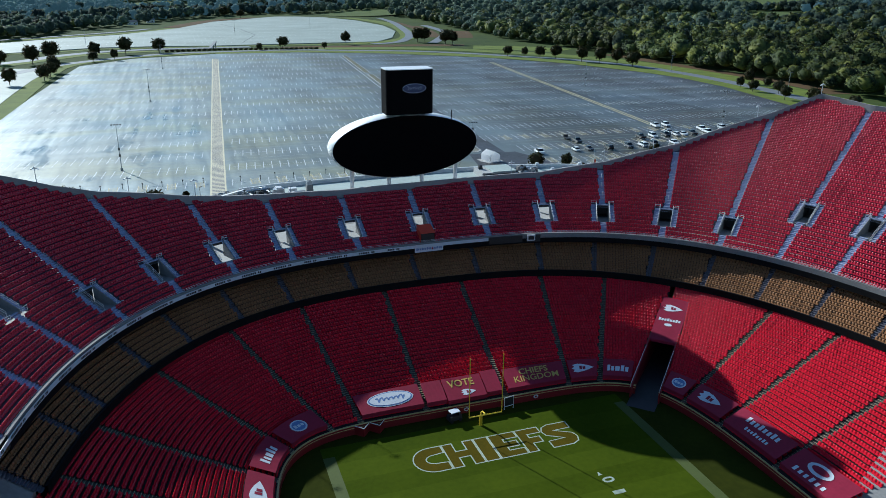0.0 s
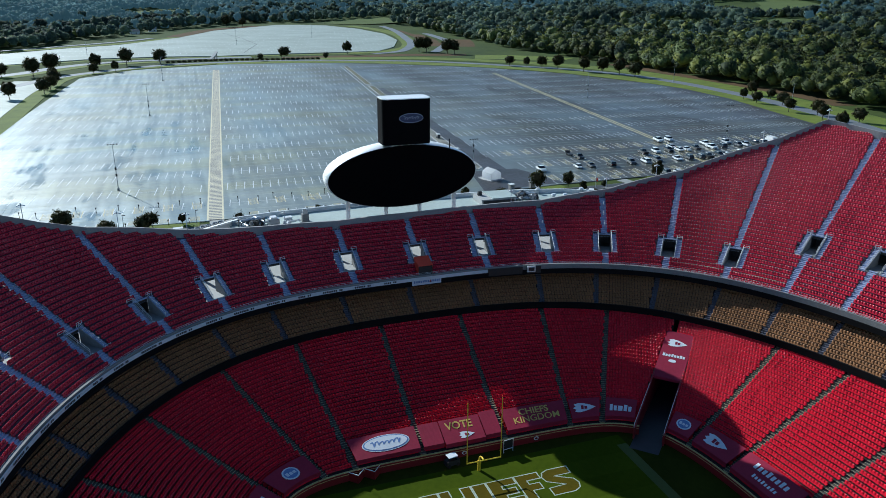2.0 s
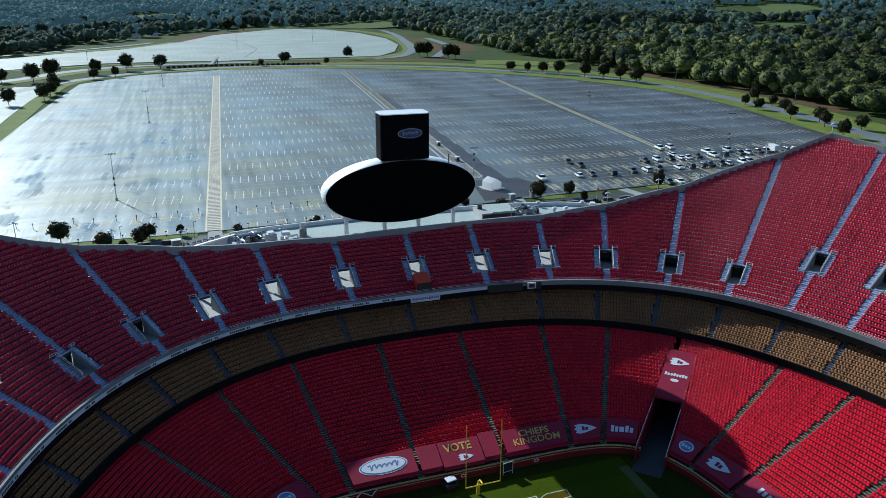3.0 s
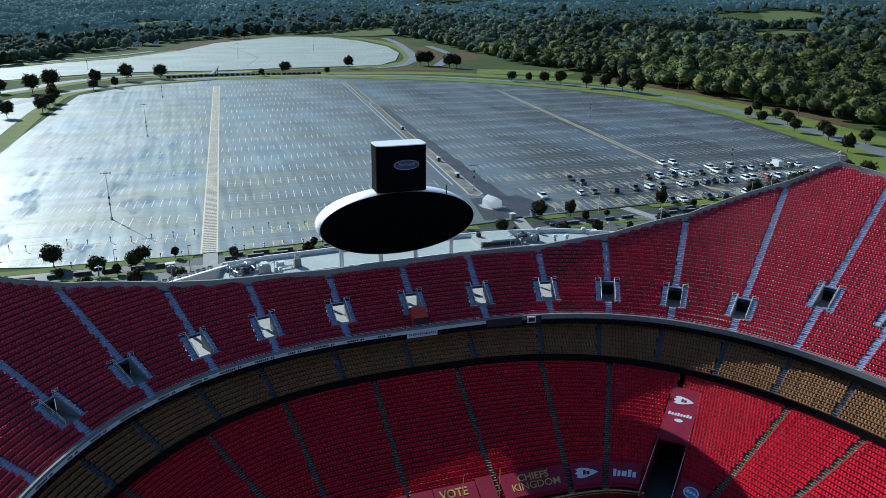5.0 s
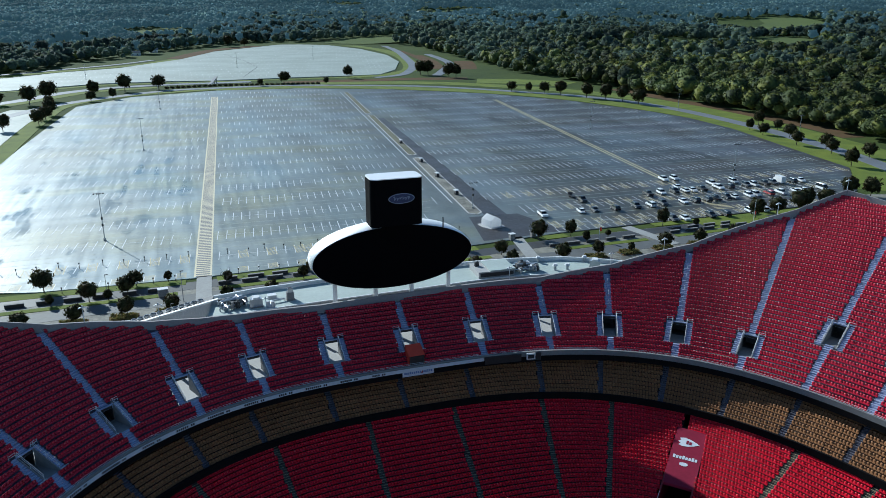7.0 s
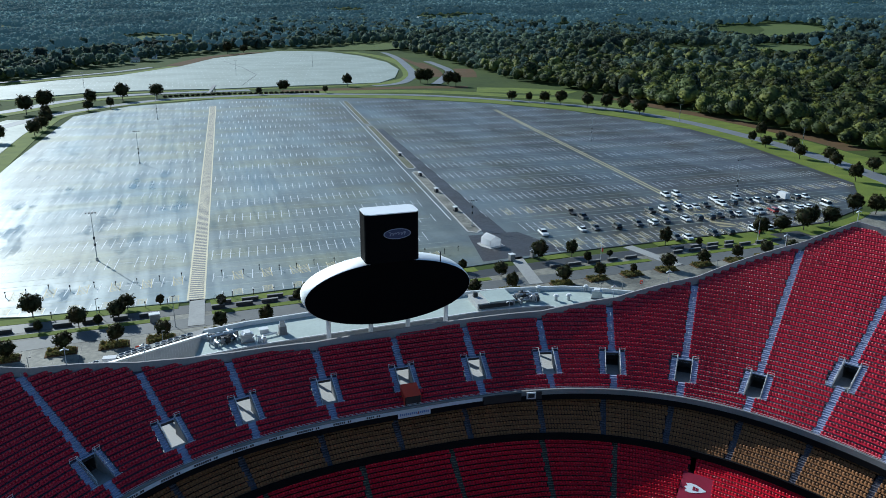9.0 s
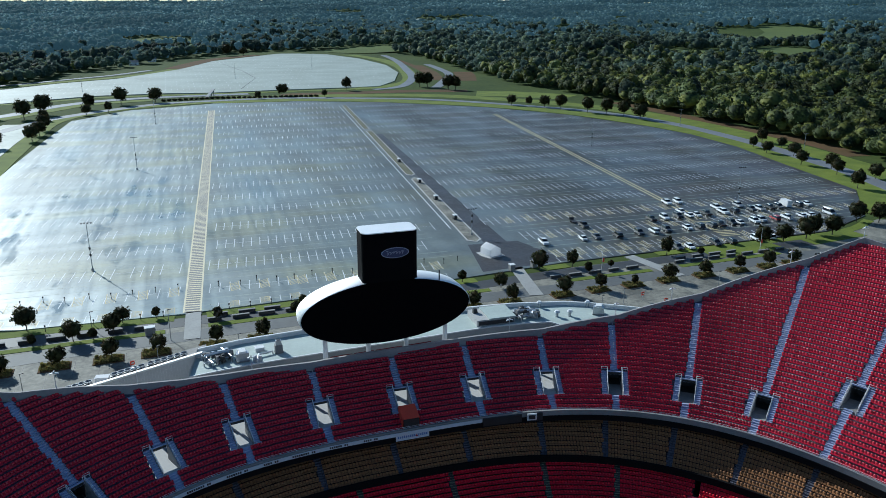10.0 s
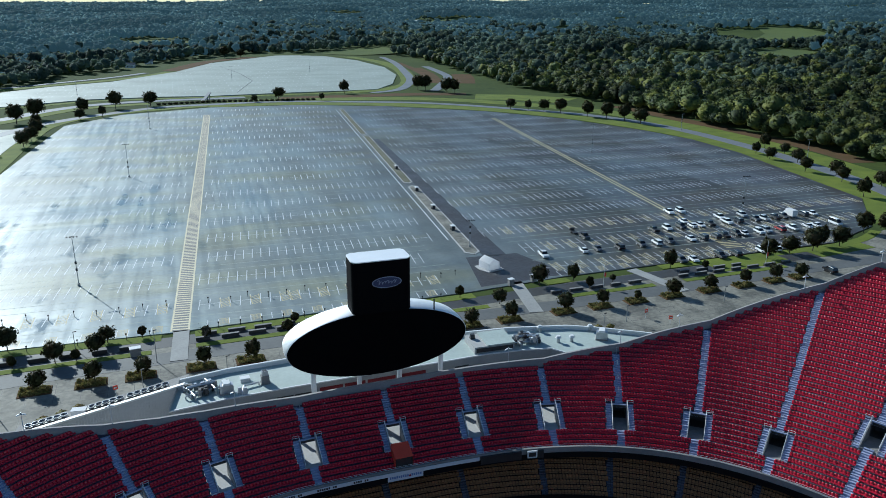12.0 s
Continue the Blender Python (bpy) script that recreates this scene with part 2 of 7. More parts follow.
# haze is painted into the next two: paler, bluer copies of the leaves
M_WOODS_MID = leafy("haze_tinted_woodland_leaves", (0.135, 0.185, 0.145), (0.080, 0.118, 0.105), (0.18, 0.22, 0.130), 0.05, 0.4, 0.0, 0.62, 0.05, 0.24, stands=0.006)
M_WOODS_FAR = leafy("far_leaves_in_painted_haze", (0.105, 0.155, 0.160), (0.085, 0.128, 0.140), (0.13, 0.175, 0.150), 0.03, 0.3, 0.0, 0.75, 0.03, 0.5, stands=0.004)
fb = M_WOODS_FAR.node_tree.nodes["Principled BSDF"]      # blue haze added to the far leaves as a faint glow
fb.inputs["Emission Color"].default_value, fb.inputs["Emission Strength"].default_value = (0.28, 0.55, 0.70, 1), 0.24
M_DIRT = mat("bare_olive_earth", (0.20, 0.195, 0.15), (0.14, 0.14, 0.10), rough=0.95, scale=0.1, fine=1.0, spec=0.1)
M_SHRUB = leafy("shrub_leaves", (0.27, 0.24, 0.075), (0.13, 0.13, 0.045), (0.26, 0.19, 0.07), 0.5, 3, 0.0)
M_FABRIC = leafy("white_tent_fabric", (0.9, 0.9, 0.9), (0.86, 0.86, 0.87), (0.88, 0.88, 0.88), 0.5, 3, 0.0, 0.68)
M_CLAD = mat("pale_metal_cladding", (0.60, 0.60, 0.62), (0.50, 0.50, 0.52), rough=0.5, scale=0.2, fine=2)
M_RIM = mat("weathered_rim_concrete", (0.36, 0.335, 0.33), (0.25, 0.235, 0.235), rough=0.8, scale=0.12, fine=2.5, bump=0.01, mix=0.6)
M_BARK = mat("grey_bark", (0.10, 0.08, 0.06), (0.06, 0.05, 0.04), rough=0.9, scale=1, fine=6)
M_TURF = mat("mown_turf", (0.058, 0.082, 0.003), (0.038, 0.058, 0.002), rough=0.9, scale=0.08, fine=1.2, bump=0.01, spec=0.04)
M_TURF2 = mat("mown_turf_pale", (0.068, 0.094, 0.004), (0.046, 0.068, 0.003), rough=0.9, scale=0.08, fine=1.2, bump=0.01, spec=0.04)
M_TRACK = mat("dark_sideline_turf", (0.040, 0.046, 0.005), (0.024, 0.030, 0.004), rough=0.95, scale=0.1, fine=1, spec=0.04)
M_FPAINT = mat("white_field_paint", (0.42, 0.47, 0.40), (0.28, 0.34, 0.24), rough=0.8, scale=0.3, fine=2)
M_FGOLD = mat("gold_field_paint", (0.095, 0.070, 0.005), (0.068, 0.055, 0.004), spec=0.05, rough=0.9, scale=0.3, fine=2)
M_TARP = mat("red_banner_vinyl", (0.28, 0.014, 0.046), (0.22, 0.011, 0.036), spec=0.25, rough=0.6, scale=0.25, fine=2)
M_WALLRED = mat("red_field_wall", (0.22, 0.012, 0.017), (0.20, 0.012, 0.016), rough=0.5, scale=0.3, fine=3)
M_STRIPE = mat("gold_stripe_paint", (0.62, 0.50, 0.22), (0.5, 0.4, 0.18), rough=0.5, scale=0.3, fine=3)
M_BGOLD = mat("gold_banner_print", (0.60, 0.42, 0.09), (0.52, 0.36, 0.08), rough=0.55, scale=0.4, fine=3)
M_BWHITE = mat("white_banner_print", (0.72, 0.74, 0.78), (0.62, 0.65, 0.7), rough=0.55, scale=0.4, fine=3)
M_BBLUE = mat("blue_banner_print", (0.16, 0.25, 0.50), (0.12, 0.2, 0.42), rough=0.5, scale=0.4, fine=3)
M_FAINT = mat("worn_field_paint", (0.072, 0.096, 0.016), (0.058, 0.078, 0.010), rough=0.85, scale=0.3, fine=2)
M_POST = mat("yellow_post_paint", (0.78, 0.58, 0.03), (0.7, 0.5, 0.03), rough=0.4, scale=0.5, fine=3)
M_ORANGE = mat("orange_red_canvas", (0.80, 0.085, 0.04), (0.70, 0.07, 0.035), rough=0.6, scale=0.5, fine=3)
M_GLASS = mat("dark_car_glass", (0.015, 0.017, 0.02), (0.01, 0.012, 0.015), rough=0.08, scale=1, fine=3, spec=0.7)
M_TYRE = mat("tyre_rubber", (0.018, 0.018, 0.018), (0.012, 0.012, 0.012), rough=0.8, scale=2, fine=9)
M_BRICK = mat("dark_planter_stone", (0.06, 0.055, 0.055), (0.04, 0.038, 0.04), rough=0.8, scale=0.5, fine=4, bump=0.02)


# ---- helpers for meshes ----
class Geo:
    """Collects vertices and faces of one mesh."""

    def __init__(self):
        self.v, self.f = [], []

    def add(self, verts, faces):
        o = len(self.v)
        self.v.extend(tuple(p) for p in verts)
        self.f.extend(tuple(i + o for i in q) for q in faces)

    def box(self, m, sx, sy, sz, top=1.0):
        """A box of full sizes on the pose m, its base at z = 0; top: how far the upper face is drawn in."""
        x, y, tx, ty = sx / 2, sy / 2, sx / 2 * top, sy / 2 * top
        c = [(-x, -y, 0), (x, -y, 0), (x, y, 0), (-x, y, 0), (-tx, -ty, sz), (tx, -ty, sz), (tx, ty, sz), (-tx, ty, sz)]
        self.add([m @ Vector(p) for p in c], [(3, 2, 1, 0), (4, 5, 6, 7), (0, 1, 5, 4), (1, 2, 6, 5), (2, 3, 7, 6), (3, 0, 4, 7)])

    def tube(self, a, b, r, r2=None, n=8):
        a, b = Vector(a), Vector(b)
        q = (b - a).to_track_quat("Z", "Y").to_matrix()
        r2 = r if r2 is None else r2
        v = []
        for p, rr in ((a, r), (b, r2)):
            v += [p + q @ Vector((rr * math.cos(2 * math.pi * k / n), rr * math.sin(2 * math.pi * k / n), 0)) for k in range(n)]
        self.add(v, [(k, (k + 1) % n, n + (k + 1) % n, n + k) for k in range(n)] + [tuple(range(n))[::-1], tuple(range(n, 2 * n))])

    def strip(self, *lines):
        """A skin between lines of points of equal count."""
        n = len(lines[0])
        self.add([p for li in lines for p in li], [(r * n + k, r * n + k + 1, (r + 1) * n + k + 1, (r + 1) * n + k) for r in range(len(lines) - 1) for k in range(n - 1)])

    def slab(self, ring, z0, z1):
        """An upright prism over a ring of (x, y), counter-clockwise."""
        n = len(ring)
        self.add([(x, y, z0) for x, y in ring] + [(x, y, z1) for x, y in ring],
                 [(k, (k + 1) % n, n + (k + 1) % n, n + k) for k in range(n)] + [tuple(range(n, 2 * n)), tuple(range(n))[::-1]])

    def mesh(self, name, smooth=False):
        me = bpy.data.meshes.new(name)
        me.from_pydata(self.v, [], self.f)
        if smooth:
            me.shade_smooth()
        me.update()
        return me


def part(name, geo, material, parent=None, label="", smooth=False):
    """Links a Geo or a mesh as one object, under its thing if there is one."""
    me = geo.mesh(name, smooth) if isinstance(geo, Geo) else geo
    if smooth and not isinstance(geo, Geo):
        me.shade_smooth()
    if not me.materials:
        me.materials.append(material)
    ob = new(name, me)
    if parent is not None:
        ob.parent = parent
    return tagged(ob, label)


def thing(name, label, category, at=(0, 0, 0), rz=0.0, group="", kind=""):
    """An Empty at a thing's base, which parents its parts."""
    ob = new(name)
    ob.matrix_basis = pose(*at, 0, 0, rz)
    ob.empty_display_size = 0.2
    return tagged(ob, label, category, group, kind)


def ico(level):
    bm = bmesh.new()
    bmesh.ops.create_icosphere(bm, subdivisions=level, radius=1.0)
    v = np.array([p.co[:] for p in bm.verts])
    f = np.array([[q.index for q in g.verts] for g in bm.faces])
    bm.free()
    return v, f


def soft_normals(me, arr):
    """Shades a crown as one soft mass: its leaves take the normals of the mass."""
    me.shade_smooth()
    arr = arr / np.maximum(np.linalg.norm(arr, axis=1, keepdims=True), 1e-6)
    me.normals_split_custom_set_from_vertices(arr.tolist())
    return me


def mesh_np(name, verts, faces):
    """A mesh from arrays of vertices and of triangles or quads."""
    me = bpy.data.meshes.new(name)
    k = faces.shape[1]
    me.vertices.add(len(verts))
    me.vertices.foreach_set("co", np.ascontiguousarray(verts, dtype=np.float32).ravel())
    me.loops.add(len(faces) * k)
    me.loops.foreach_set("vertex_index", np.ascontiguousarray(faces, dtype=np.int32).ravel())
    me.polygons.add(len(faces))
    me.polygons.foreach_set("loop_start", np.arange(0, len(faces) * k, k, dtype=np.int32))
    me.update(calc_edges=True)
    me.validate()
    return me


# ---- plan of the bowl ----
RING_UPPER = (3.0, -50.0, 70.0, 90.2, 2.8)     # front edge of the upper deck: centre, half axes, power
RING_CLUB = (2.0, -50.0, 66.0, 87.2, 2.6)      # front edge of the club deck
RING_WALL = (0.0, -50.0, 35.4, 56.4, 6.0)      # wall round the field
UPPER_Z, UPPER_SLOPE = 18.0, 0.60
CLUB_Z, CLUB_SLOPE = 11.4, 0.62
ROW = 0.80
UP_ROW = 0.93


def ring(c, phi):
    cx, cy, a, b, n = c
    co, si = np.cos(phi), np.sin(phi)
    return np.stack([cx + a * np.sign(co) * np.abs(co) ** (2 / n), cy + b * np.sign(si) * np.abs(si) ** (2 / n)], -1)


def ring_out(c, xy):
    """Outward unit normals of a ring at points on it."""
    cx, cy, a, b, n = c
    g = np.stack([np.sign(xy[..., 0] - cx) * (np.abs(xy[..., 0] - cx) / a) ** (n - 1) / a, np.sign(xy[..., 1] - cy) * (np.abs(xy[..., 1] - cy) / b) ** (n - 1) / b], -1)
    return g / np.linalg.norm(g, axis=-1, keepdims=True)


class Track:
    """A ring measured by its own length, from phi0 on."""

    def __init__(self, c, lo=-1.57, hi=4.71):
        self.c = c
        fine = np.geomspace(1e-11, 0.02, 500)
        self.phi = np.unique(np.clip(np.concatenate([np.linspace(lo, hi, 24001)] + [k * math.pi / 2 + sg * fine for k in range(-1, 4) for sg in (-1, 1)]), lo, hi))
        p = ring(c, self.phi)
        self.s = np.r_[0, np.cumsum(np.hypot(*np.diff(p, axis=0).T))]

    def at(self, phi):
        return np.interp(phi, self.phi, self.s)

    def point(self, s, d=0.0):
        p = ring(self.c, np.interp(s, self.s, self.phi))
        return p + ring_out(self.c, p) * np.asarray(d)[..., None]

    def phi_at(self, s):
        return np.interp(s, self.s, self.phi)


T_UP, T_CLUB, T_WALL = Track(RING_UPPER), Track(RING_CLUB), Track(RING_WALL)
RIM_PHI = (-1.6, 0.45, 0.60, 0.70, 0.77, 0.84, 0.95, 1.125, 1.296, 1.45, 1.57, 1.667, 1.82, 1.90, 1.99, 2.08, 2.156, 2.22, 2.29, 2.44, 2.55, 4.8)
RIM_RUN = (40.0, 40.2, 40.6, 42.6, 35.8, 31.3, 24.2, 17.9, 14.8, 14.2, 13.8, 13.6, 14.6, 15.5, 17.2, 20.0, 22.2, 25.5, 30.5, 42.6, 40.6, 40.0)


def rim_run(s):
    """How far the upper deck runs back from its front edge."""
    return np.interp(T_UP.phi_at(s), RIM_PHI, RIM_RUN)


UP_AISLES = [T_UP.at(p) for p in (0.20, 0.325, 0.457, 0.602, 0.772, 0.953, 1.138, 1.304, 1.464, 1.569, 1.668, 1.827, 1.992, 2.171, 2.36, 2.529, 2.672, 2.81)]
CLUB_AISLES = [T_CLUB.at(p) for p in (0.215, 0.347, 0.483, 0.627, 0.783, 0.95, 1.123, 1.287, 1.465, 1.575, 1.704, 1.882, 2.042, 2.219, 2.367, 2.539, 2.638, 2.783)]
# lower deck: where each aisle meets the wall and the back of the deck
LOW_AISLES = [(T_WALL.at(w), T_CLUB.at(c)) for w, c in ((0.0153, 0.09), (0.0862, 0.236), (0.2815, 0.41), (0.5163, 0.58), (0.83, 0.87), (1.2475, 1.088), (1.4289, 1.291), (1.5649, 1.508), (1.5815, 1.638), (1.7239, 1.857), (1.8799, 2.085), (2.2696, 2.346), (2.5981, 2.581), (2.87, 2.731), (3.05, 2.86))]
LOW_Z0, LOW_Z1, LOW_ROWS = 1.75, 10.5, 31


def up_point(s, d):
    xy = T_UP.point(s, d)
    return np.concatenate([xy, (UPPER_Z + UPPER_SLOPE * np.asarray(d) + 0 * xy[..., 0])[..., None]], -1)


def low_point(sw, sc, f):
    """A point of the lower deck, f of the way from the wall to its back."""
    a, b = T_WALL.point(sw), T_CLUB.point(sc, np.full(np.shape(sc), 1.5))
    f = np.asarray(f)
    xy = a + (b - a) * f[..., None]
    z = LOW_Z0 + (LOW_Z1 - LOW_Z0) * (0.88 * f + 0.12 * f * f)
    return np.concatenate([xy, (z + 0 * xy[..., 0])[..., None]], -1)


# ---- seats ----
def seat_shape():
    """A folding seat that faces -y: a bowed back and a tipped-up pan; vertices and quads."""
    g = Geo()
    w = 0.252
    c = []
    for y, z, hw in ((0.02, 0.34, w), (0.10, 0.78, w), (0.16, 0.90, w * 0.93)):
        c += [(-hw, y - 0.06, z), (hw, y - 0.06, z), (hw, y, z), (-hw, y, z)]
    g.add(c, [(a + b, (a + 1) % 4 + b, (a + 1) % 4 + b + 4, a + b + 4) for b in (0, 4) for a in range(4)] + [(8, 9, 10, 11)])
    hw, t = w * 0.94, 0.07
    c = [(-hw, -0.30, 0.30), (hw, -0.30, 0.30), (hw, -0.16, 0.22), (-hw, -0.16, 0.22), (-hw, -0.08, 0.52), (hw, -0.08, 0.52), (hw, 0.01, 0.50), (-hw, 0.01, 0.50), (-hw, -0.26, 0.42), (hw, -0.26, 0.42)]
    g.add(c, [(4, 5, 6, 7), (0, 1, 9, 8), (8, 9, 5, 4), (0, 3, 2, 1)])
    return np.array(g.v), np.array(g.f)


SEAT_V, SEAT_F = seat_shape()


def seats_along(line, keep, step=0.53):
    """Places and outward turns of seats along a line of points; keep: a test on the place along it in metres."""
    seg = np.hypot(*np.diff(line[:, :2], axis=0).T)
    s = np.r_[0, np.cumsum(seg)]
    at = np.arange(step / 2, s[-1], step)
    at = at[keep(at, s[-1])]
    p = np.stack([np.interp(at, s, line[:, k]) for k in range(3)], -1)
    q = np.stack([np.interp(at + 0.2, s, line[:, k]) - np.interp(at - 0.2, s, line[:, k]) for k in range(2)], -1)
    return p, q / np.maximum(np.linalg.norm(q, axis=1, keepdims=True), 1e-6)


def seat_mesh(name, places, ways, tall=1.0):
    """All seats of a block in one mesh; ways: the direction along the row, with the field on its right hand or left hand as given."""
    places, ways = np.concatenate(places), np.concatenate(ways)
    k = len(places)
    jit = np.random.default_rng(k).normal(0, 0.02, (k, 1))
    x, y = ways[:, :1], ways[:, 1:]
    v = np.empty((k, len(SEAT_V), 3))
    v[:, :, 0] = places[:, :1] + SEAT_V[None, :, 0] * x - (SEAT_V[None, :, 1] + jit) * y
    v[:, :, 1] = places[:, 1:2] + SEAT_V[None, :, 0] * y + (SEAT_V[None, :, 1] + jit) * x
    v[:, :, 2] = places[:, 2:] + SEAT_V[None, :, 2] * tall
    f = SEAT_F[None] + (np.arange(k) * len(SEAT_V))[:, None, None]
    return mesh_np(name, v.reshape(-1, 3), f.reshape(-1, 4))


# ---- ground and distance ----
GROUND_Z, LOT_Z = 1.2, 1.5


def hill(x, y):
    """Height of the land: level round the stadium, low ridges far away."""
    d = math.hypot(x, y)
    k = min(max((d - 900) / 3300, 0), 1)
    k = k * k * (3 - 2 * k)
    n = noise.noise(Vector((x / 900, y / 900, 0.3))) * 24 + noise.noise(Vector((x / 330, y / 330, 2.3))) * 14
    lot = math.hypot((x - 60) / 420, (y - 620) / 860)
    flat = min(max((lot - 1.0) / 0.5, 0), 1)
    return GROUND_Z + k * 93 * flat * min(max(0.86 + (math.degrees(math.atan2(x, y)) + 4) * 0.012, 0.845), 1.0) + n * flat * min(max((d - 500) / 900, 0), 1)


def land():
    g = Geo()
    n = 180
    levels = [(0.02, -0.4), (0.90, -0.4), (1.00, -0.4), (1.005, GROUND_Z)] + [(f, None) for f in (1.3, 1.6, 2, 2.6, 3.3, 4.2, 5.2, 6.5, 8, 10, 12.5, 15.5, 19, 23, 28, 34, 41, 50, 58)]
    phi = np.linspace(0, 2 * math.pi, n, endpoint=False)
    cx, cy, a, b, p = RING_UPPER
    for f, z in levels:
        for q in phi:
            x, y = ring((cx, cy, a * f, b * f if f < 3 else a * f * 1.288, p if f < 2 else 2.0), np.array(q))
            g.v.append((float(x), float(y), hill(x, y) if z is None else z))
    for r in range(len(levels) - 1):
        for k in range(n):
            g.f.append((r * n + k, r * n + (k + 1) % n, (r + 1) * n + (k + 1) % n, (r + 1) * n + k))
    g.f.append(tuple(range(n)))
    return g


tagged(part("ground", land(), M_LAND, smooth=True), "green rolling land that reaches the wooded horizon", "ground", kind="structure")

LOT_EDGE = [(-128, 166), (-77, 152.5), (-34, 150.3), (59, 153.5), (95, 157), (215, 158.5), (249, 172), (285, 211), (297, 270), (310, 330), (312, 380), (303, 425), (275, 499), (230, 561), (155, 622), (78, 655), (2, 660), (-70, 632), (-108, 580), (-115, 486), (-120, 401), (-124, 300)]


def sheet(name, ringxy, z, material, label, category="ground", thick=0.3):
    g = Geo()
    g.slab(ringxy, z - thick, z)
    return tagged(part(name, g, material), label, category, kind="structure")


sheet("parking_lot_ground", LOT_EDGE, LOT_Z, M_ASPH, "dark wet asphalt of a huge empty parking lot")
FAR_LOT = [(-330, 690), (-178, 714), (-140, 736), (-104, 755), (-40, 758), (4, 750), (79, 758), (149, 760), (184, 764), (216, 816), (252, 927), (270, 1057), (264, 1204), (233, 1330), (163, 1385), (90, 1290), (31, 1213), (-22, 1060), (-96, 936), (-155, 894), (-200, 842), (-330, 800)]
sheet("far_parking_lot_ground", FAR_LOT, LOT_Z + 0.4, M_LOT2, "pale sunlit asphalt of a farther parking lot", thick=0.9)


def band(name, pts, width, z, material, label, category="road", thick=0.25):
    """A road or strip along a line, on one level."""
    g = Geo()
    p = [Vector((x, y, 0)) for x, y in pts]
    fine = []
    for k in range(len(p) - 1):
        a, b, c, d = p[max(k - 1, 0)], p[k], p[k + 1], p[min(k + 2, len(p) - 1)]
        for i in range(6):
            t = i / 6
            fine.append(0.5 * ((2 * b) + (c - a) * t + (2 * a - 5 * b + 4 * c - d) * t * t + (3 * b - a - 3 * c + d) * t ** 3))
    fine.append(p[-1])
    left, right = [], []
    for k, q in enumerate(fine):
        w = (fine[min(k + 1, len(fine) - 1)] - fine[max(k - 1, 0)]).normalized()
        n = Vector((-w.y, w.x, 0)) * width / 2
        left.append(q + n)
        right.append(q - n)
    up = Vector((0, 0, z))
    dn = Vector((0, 0, z - thick))
    g.strip([v + dn for v in right], [v + up for v in right], [v + up for v in left], [v + dn for v in left])
    return tagged(part(name, g, material), label, category, kind="structure")


# verges and the ring road beyond the lot
VERGE = [(-140, 240), (-128, 330), (-126, 430), (-124, 510), (-116, 590), (-74, 645), (2, 674), (85, 668), (163, 634), (241, 572), (288, 505), (316, 430), (325, 380), (320, 330), (308, 268), (296, 212), (262, 168)]
band("verge_inner", VERGE[:7], 11, GROUND_Z + 0.22, M_GRASS, "narrow mown grass verge along the left side of the lot", "grass")
band("entry_apron", [(-164, 200), (-152, 320), (-150, 430), (-147, 520), (-136, 572)], 36, GROUND_Z + 0.18, M_LOT2, "wide pale paved entry beside the lot")
band("verge_inner", VERGE[6:], 24, GROUND_Z + 0.15, M_GRASS, "sunlit mown grass verge round the parking lot", "grass")
band("ring_road", [(-175, 480), (-148, 544), (-123, 598), (-83, 642), (-40, 675), (3, 683), (69, 686), (128, 666), (188, 640), (230, 605), (262, 568), (300, 520), (322, 470), (331, 420), (332, 372), (329, 324), (323, 285), (316, 245), (298, 190), (262, 130)], 11, GROUND_Z + 0.25, M_ROAD, "pale two-lane road that rings the parking lot")
band("verge_outer", [(20, 702), (130, 690), (205, 668), (255, 628), (300, 575), (334, 510), (346, 440), (348, 372), (344, 320), (338, 280), (330, 235), (312, 180)], 24, GROUND_Z + 0.12, M_GRASS, "green grass verge along the outer side of the road", "grass")
band("lawn", [(262, 668), (300, 650), (338, 610)], 46, GROUND_Z + 0.10, M_GRASS, "sunlit lawn under the edge of the woods", "grass")
band("dry_bank", [(70, 712), (140, 712), (210, 709), (262, 694)], 24, GROUND_Z + 0.08, M_DRY, "bank of dry brown grass between the roads", "grass")
band("dry_bank", [(300, 800), (322, 860), (340, 920)], 26, GROUND_Z + 0.08, M_DRY, "bank of dry brown grass under the woods", "grass")
band("dry_bank", [(268, 815), (294, 920), (312, 1050), (322, 1150)], 20, GROUND_Z + 0.2, M_DRY, "dry brown grass between two curved roads", "grass")
band("dry_bank", [(360, 560), (364, 480), (366, 400), (368, 330), (360, 280)], 16, GROUND_Z + 0.07, M_DRY, "strip of dry brown grass under the woods", "grass")
band("left_road", [(-330, 540), (-210, 590), (-162, 628), (-133, 678), (-96, 712), (-45, 727), (40, 732)], 14, GROUND_Z + 0.26, M_ROAD, "pale road between two parking lots")
band("side_road", [(-300, 470), (-200, 500), (-148, 530)], 18, GROUND_Z + 0.27, M_ROAD, "pale access road joining the ring road")
band("verge_left", [(-190, 560), (-140, 640), (-104, 688), (-50, 706)], 14, GROUND_Z + 0.2, M_GRASS, "grass strip with trees between two roads", "grass")
band("far_lot_road", [(170, 735), (195, 746), (218, 776), (252, 862), (281, 992), (306, 1120), (322, 1240), (331, 1368)], 11, GROUND_Z + 0.3, M_ROAD, "pale road that curves round the farther lot")
band("far_lot_road", [(240, 735), (255, 764), (306, 877), (323, 960), (336, 1083), (344, 1208), (338, 1299), (331, 1368), (318, 1412), (258, 1460), (182, 1510), (60, 1540)], 11, GROUND_Z + 0.34, M_ROAD, "pale road that runs up towards the woods")
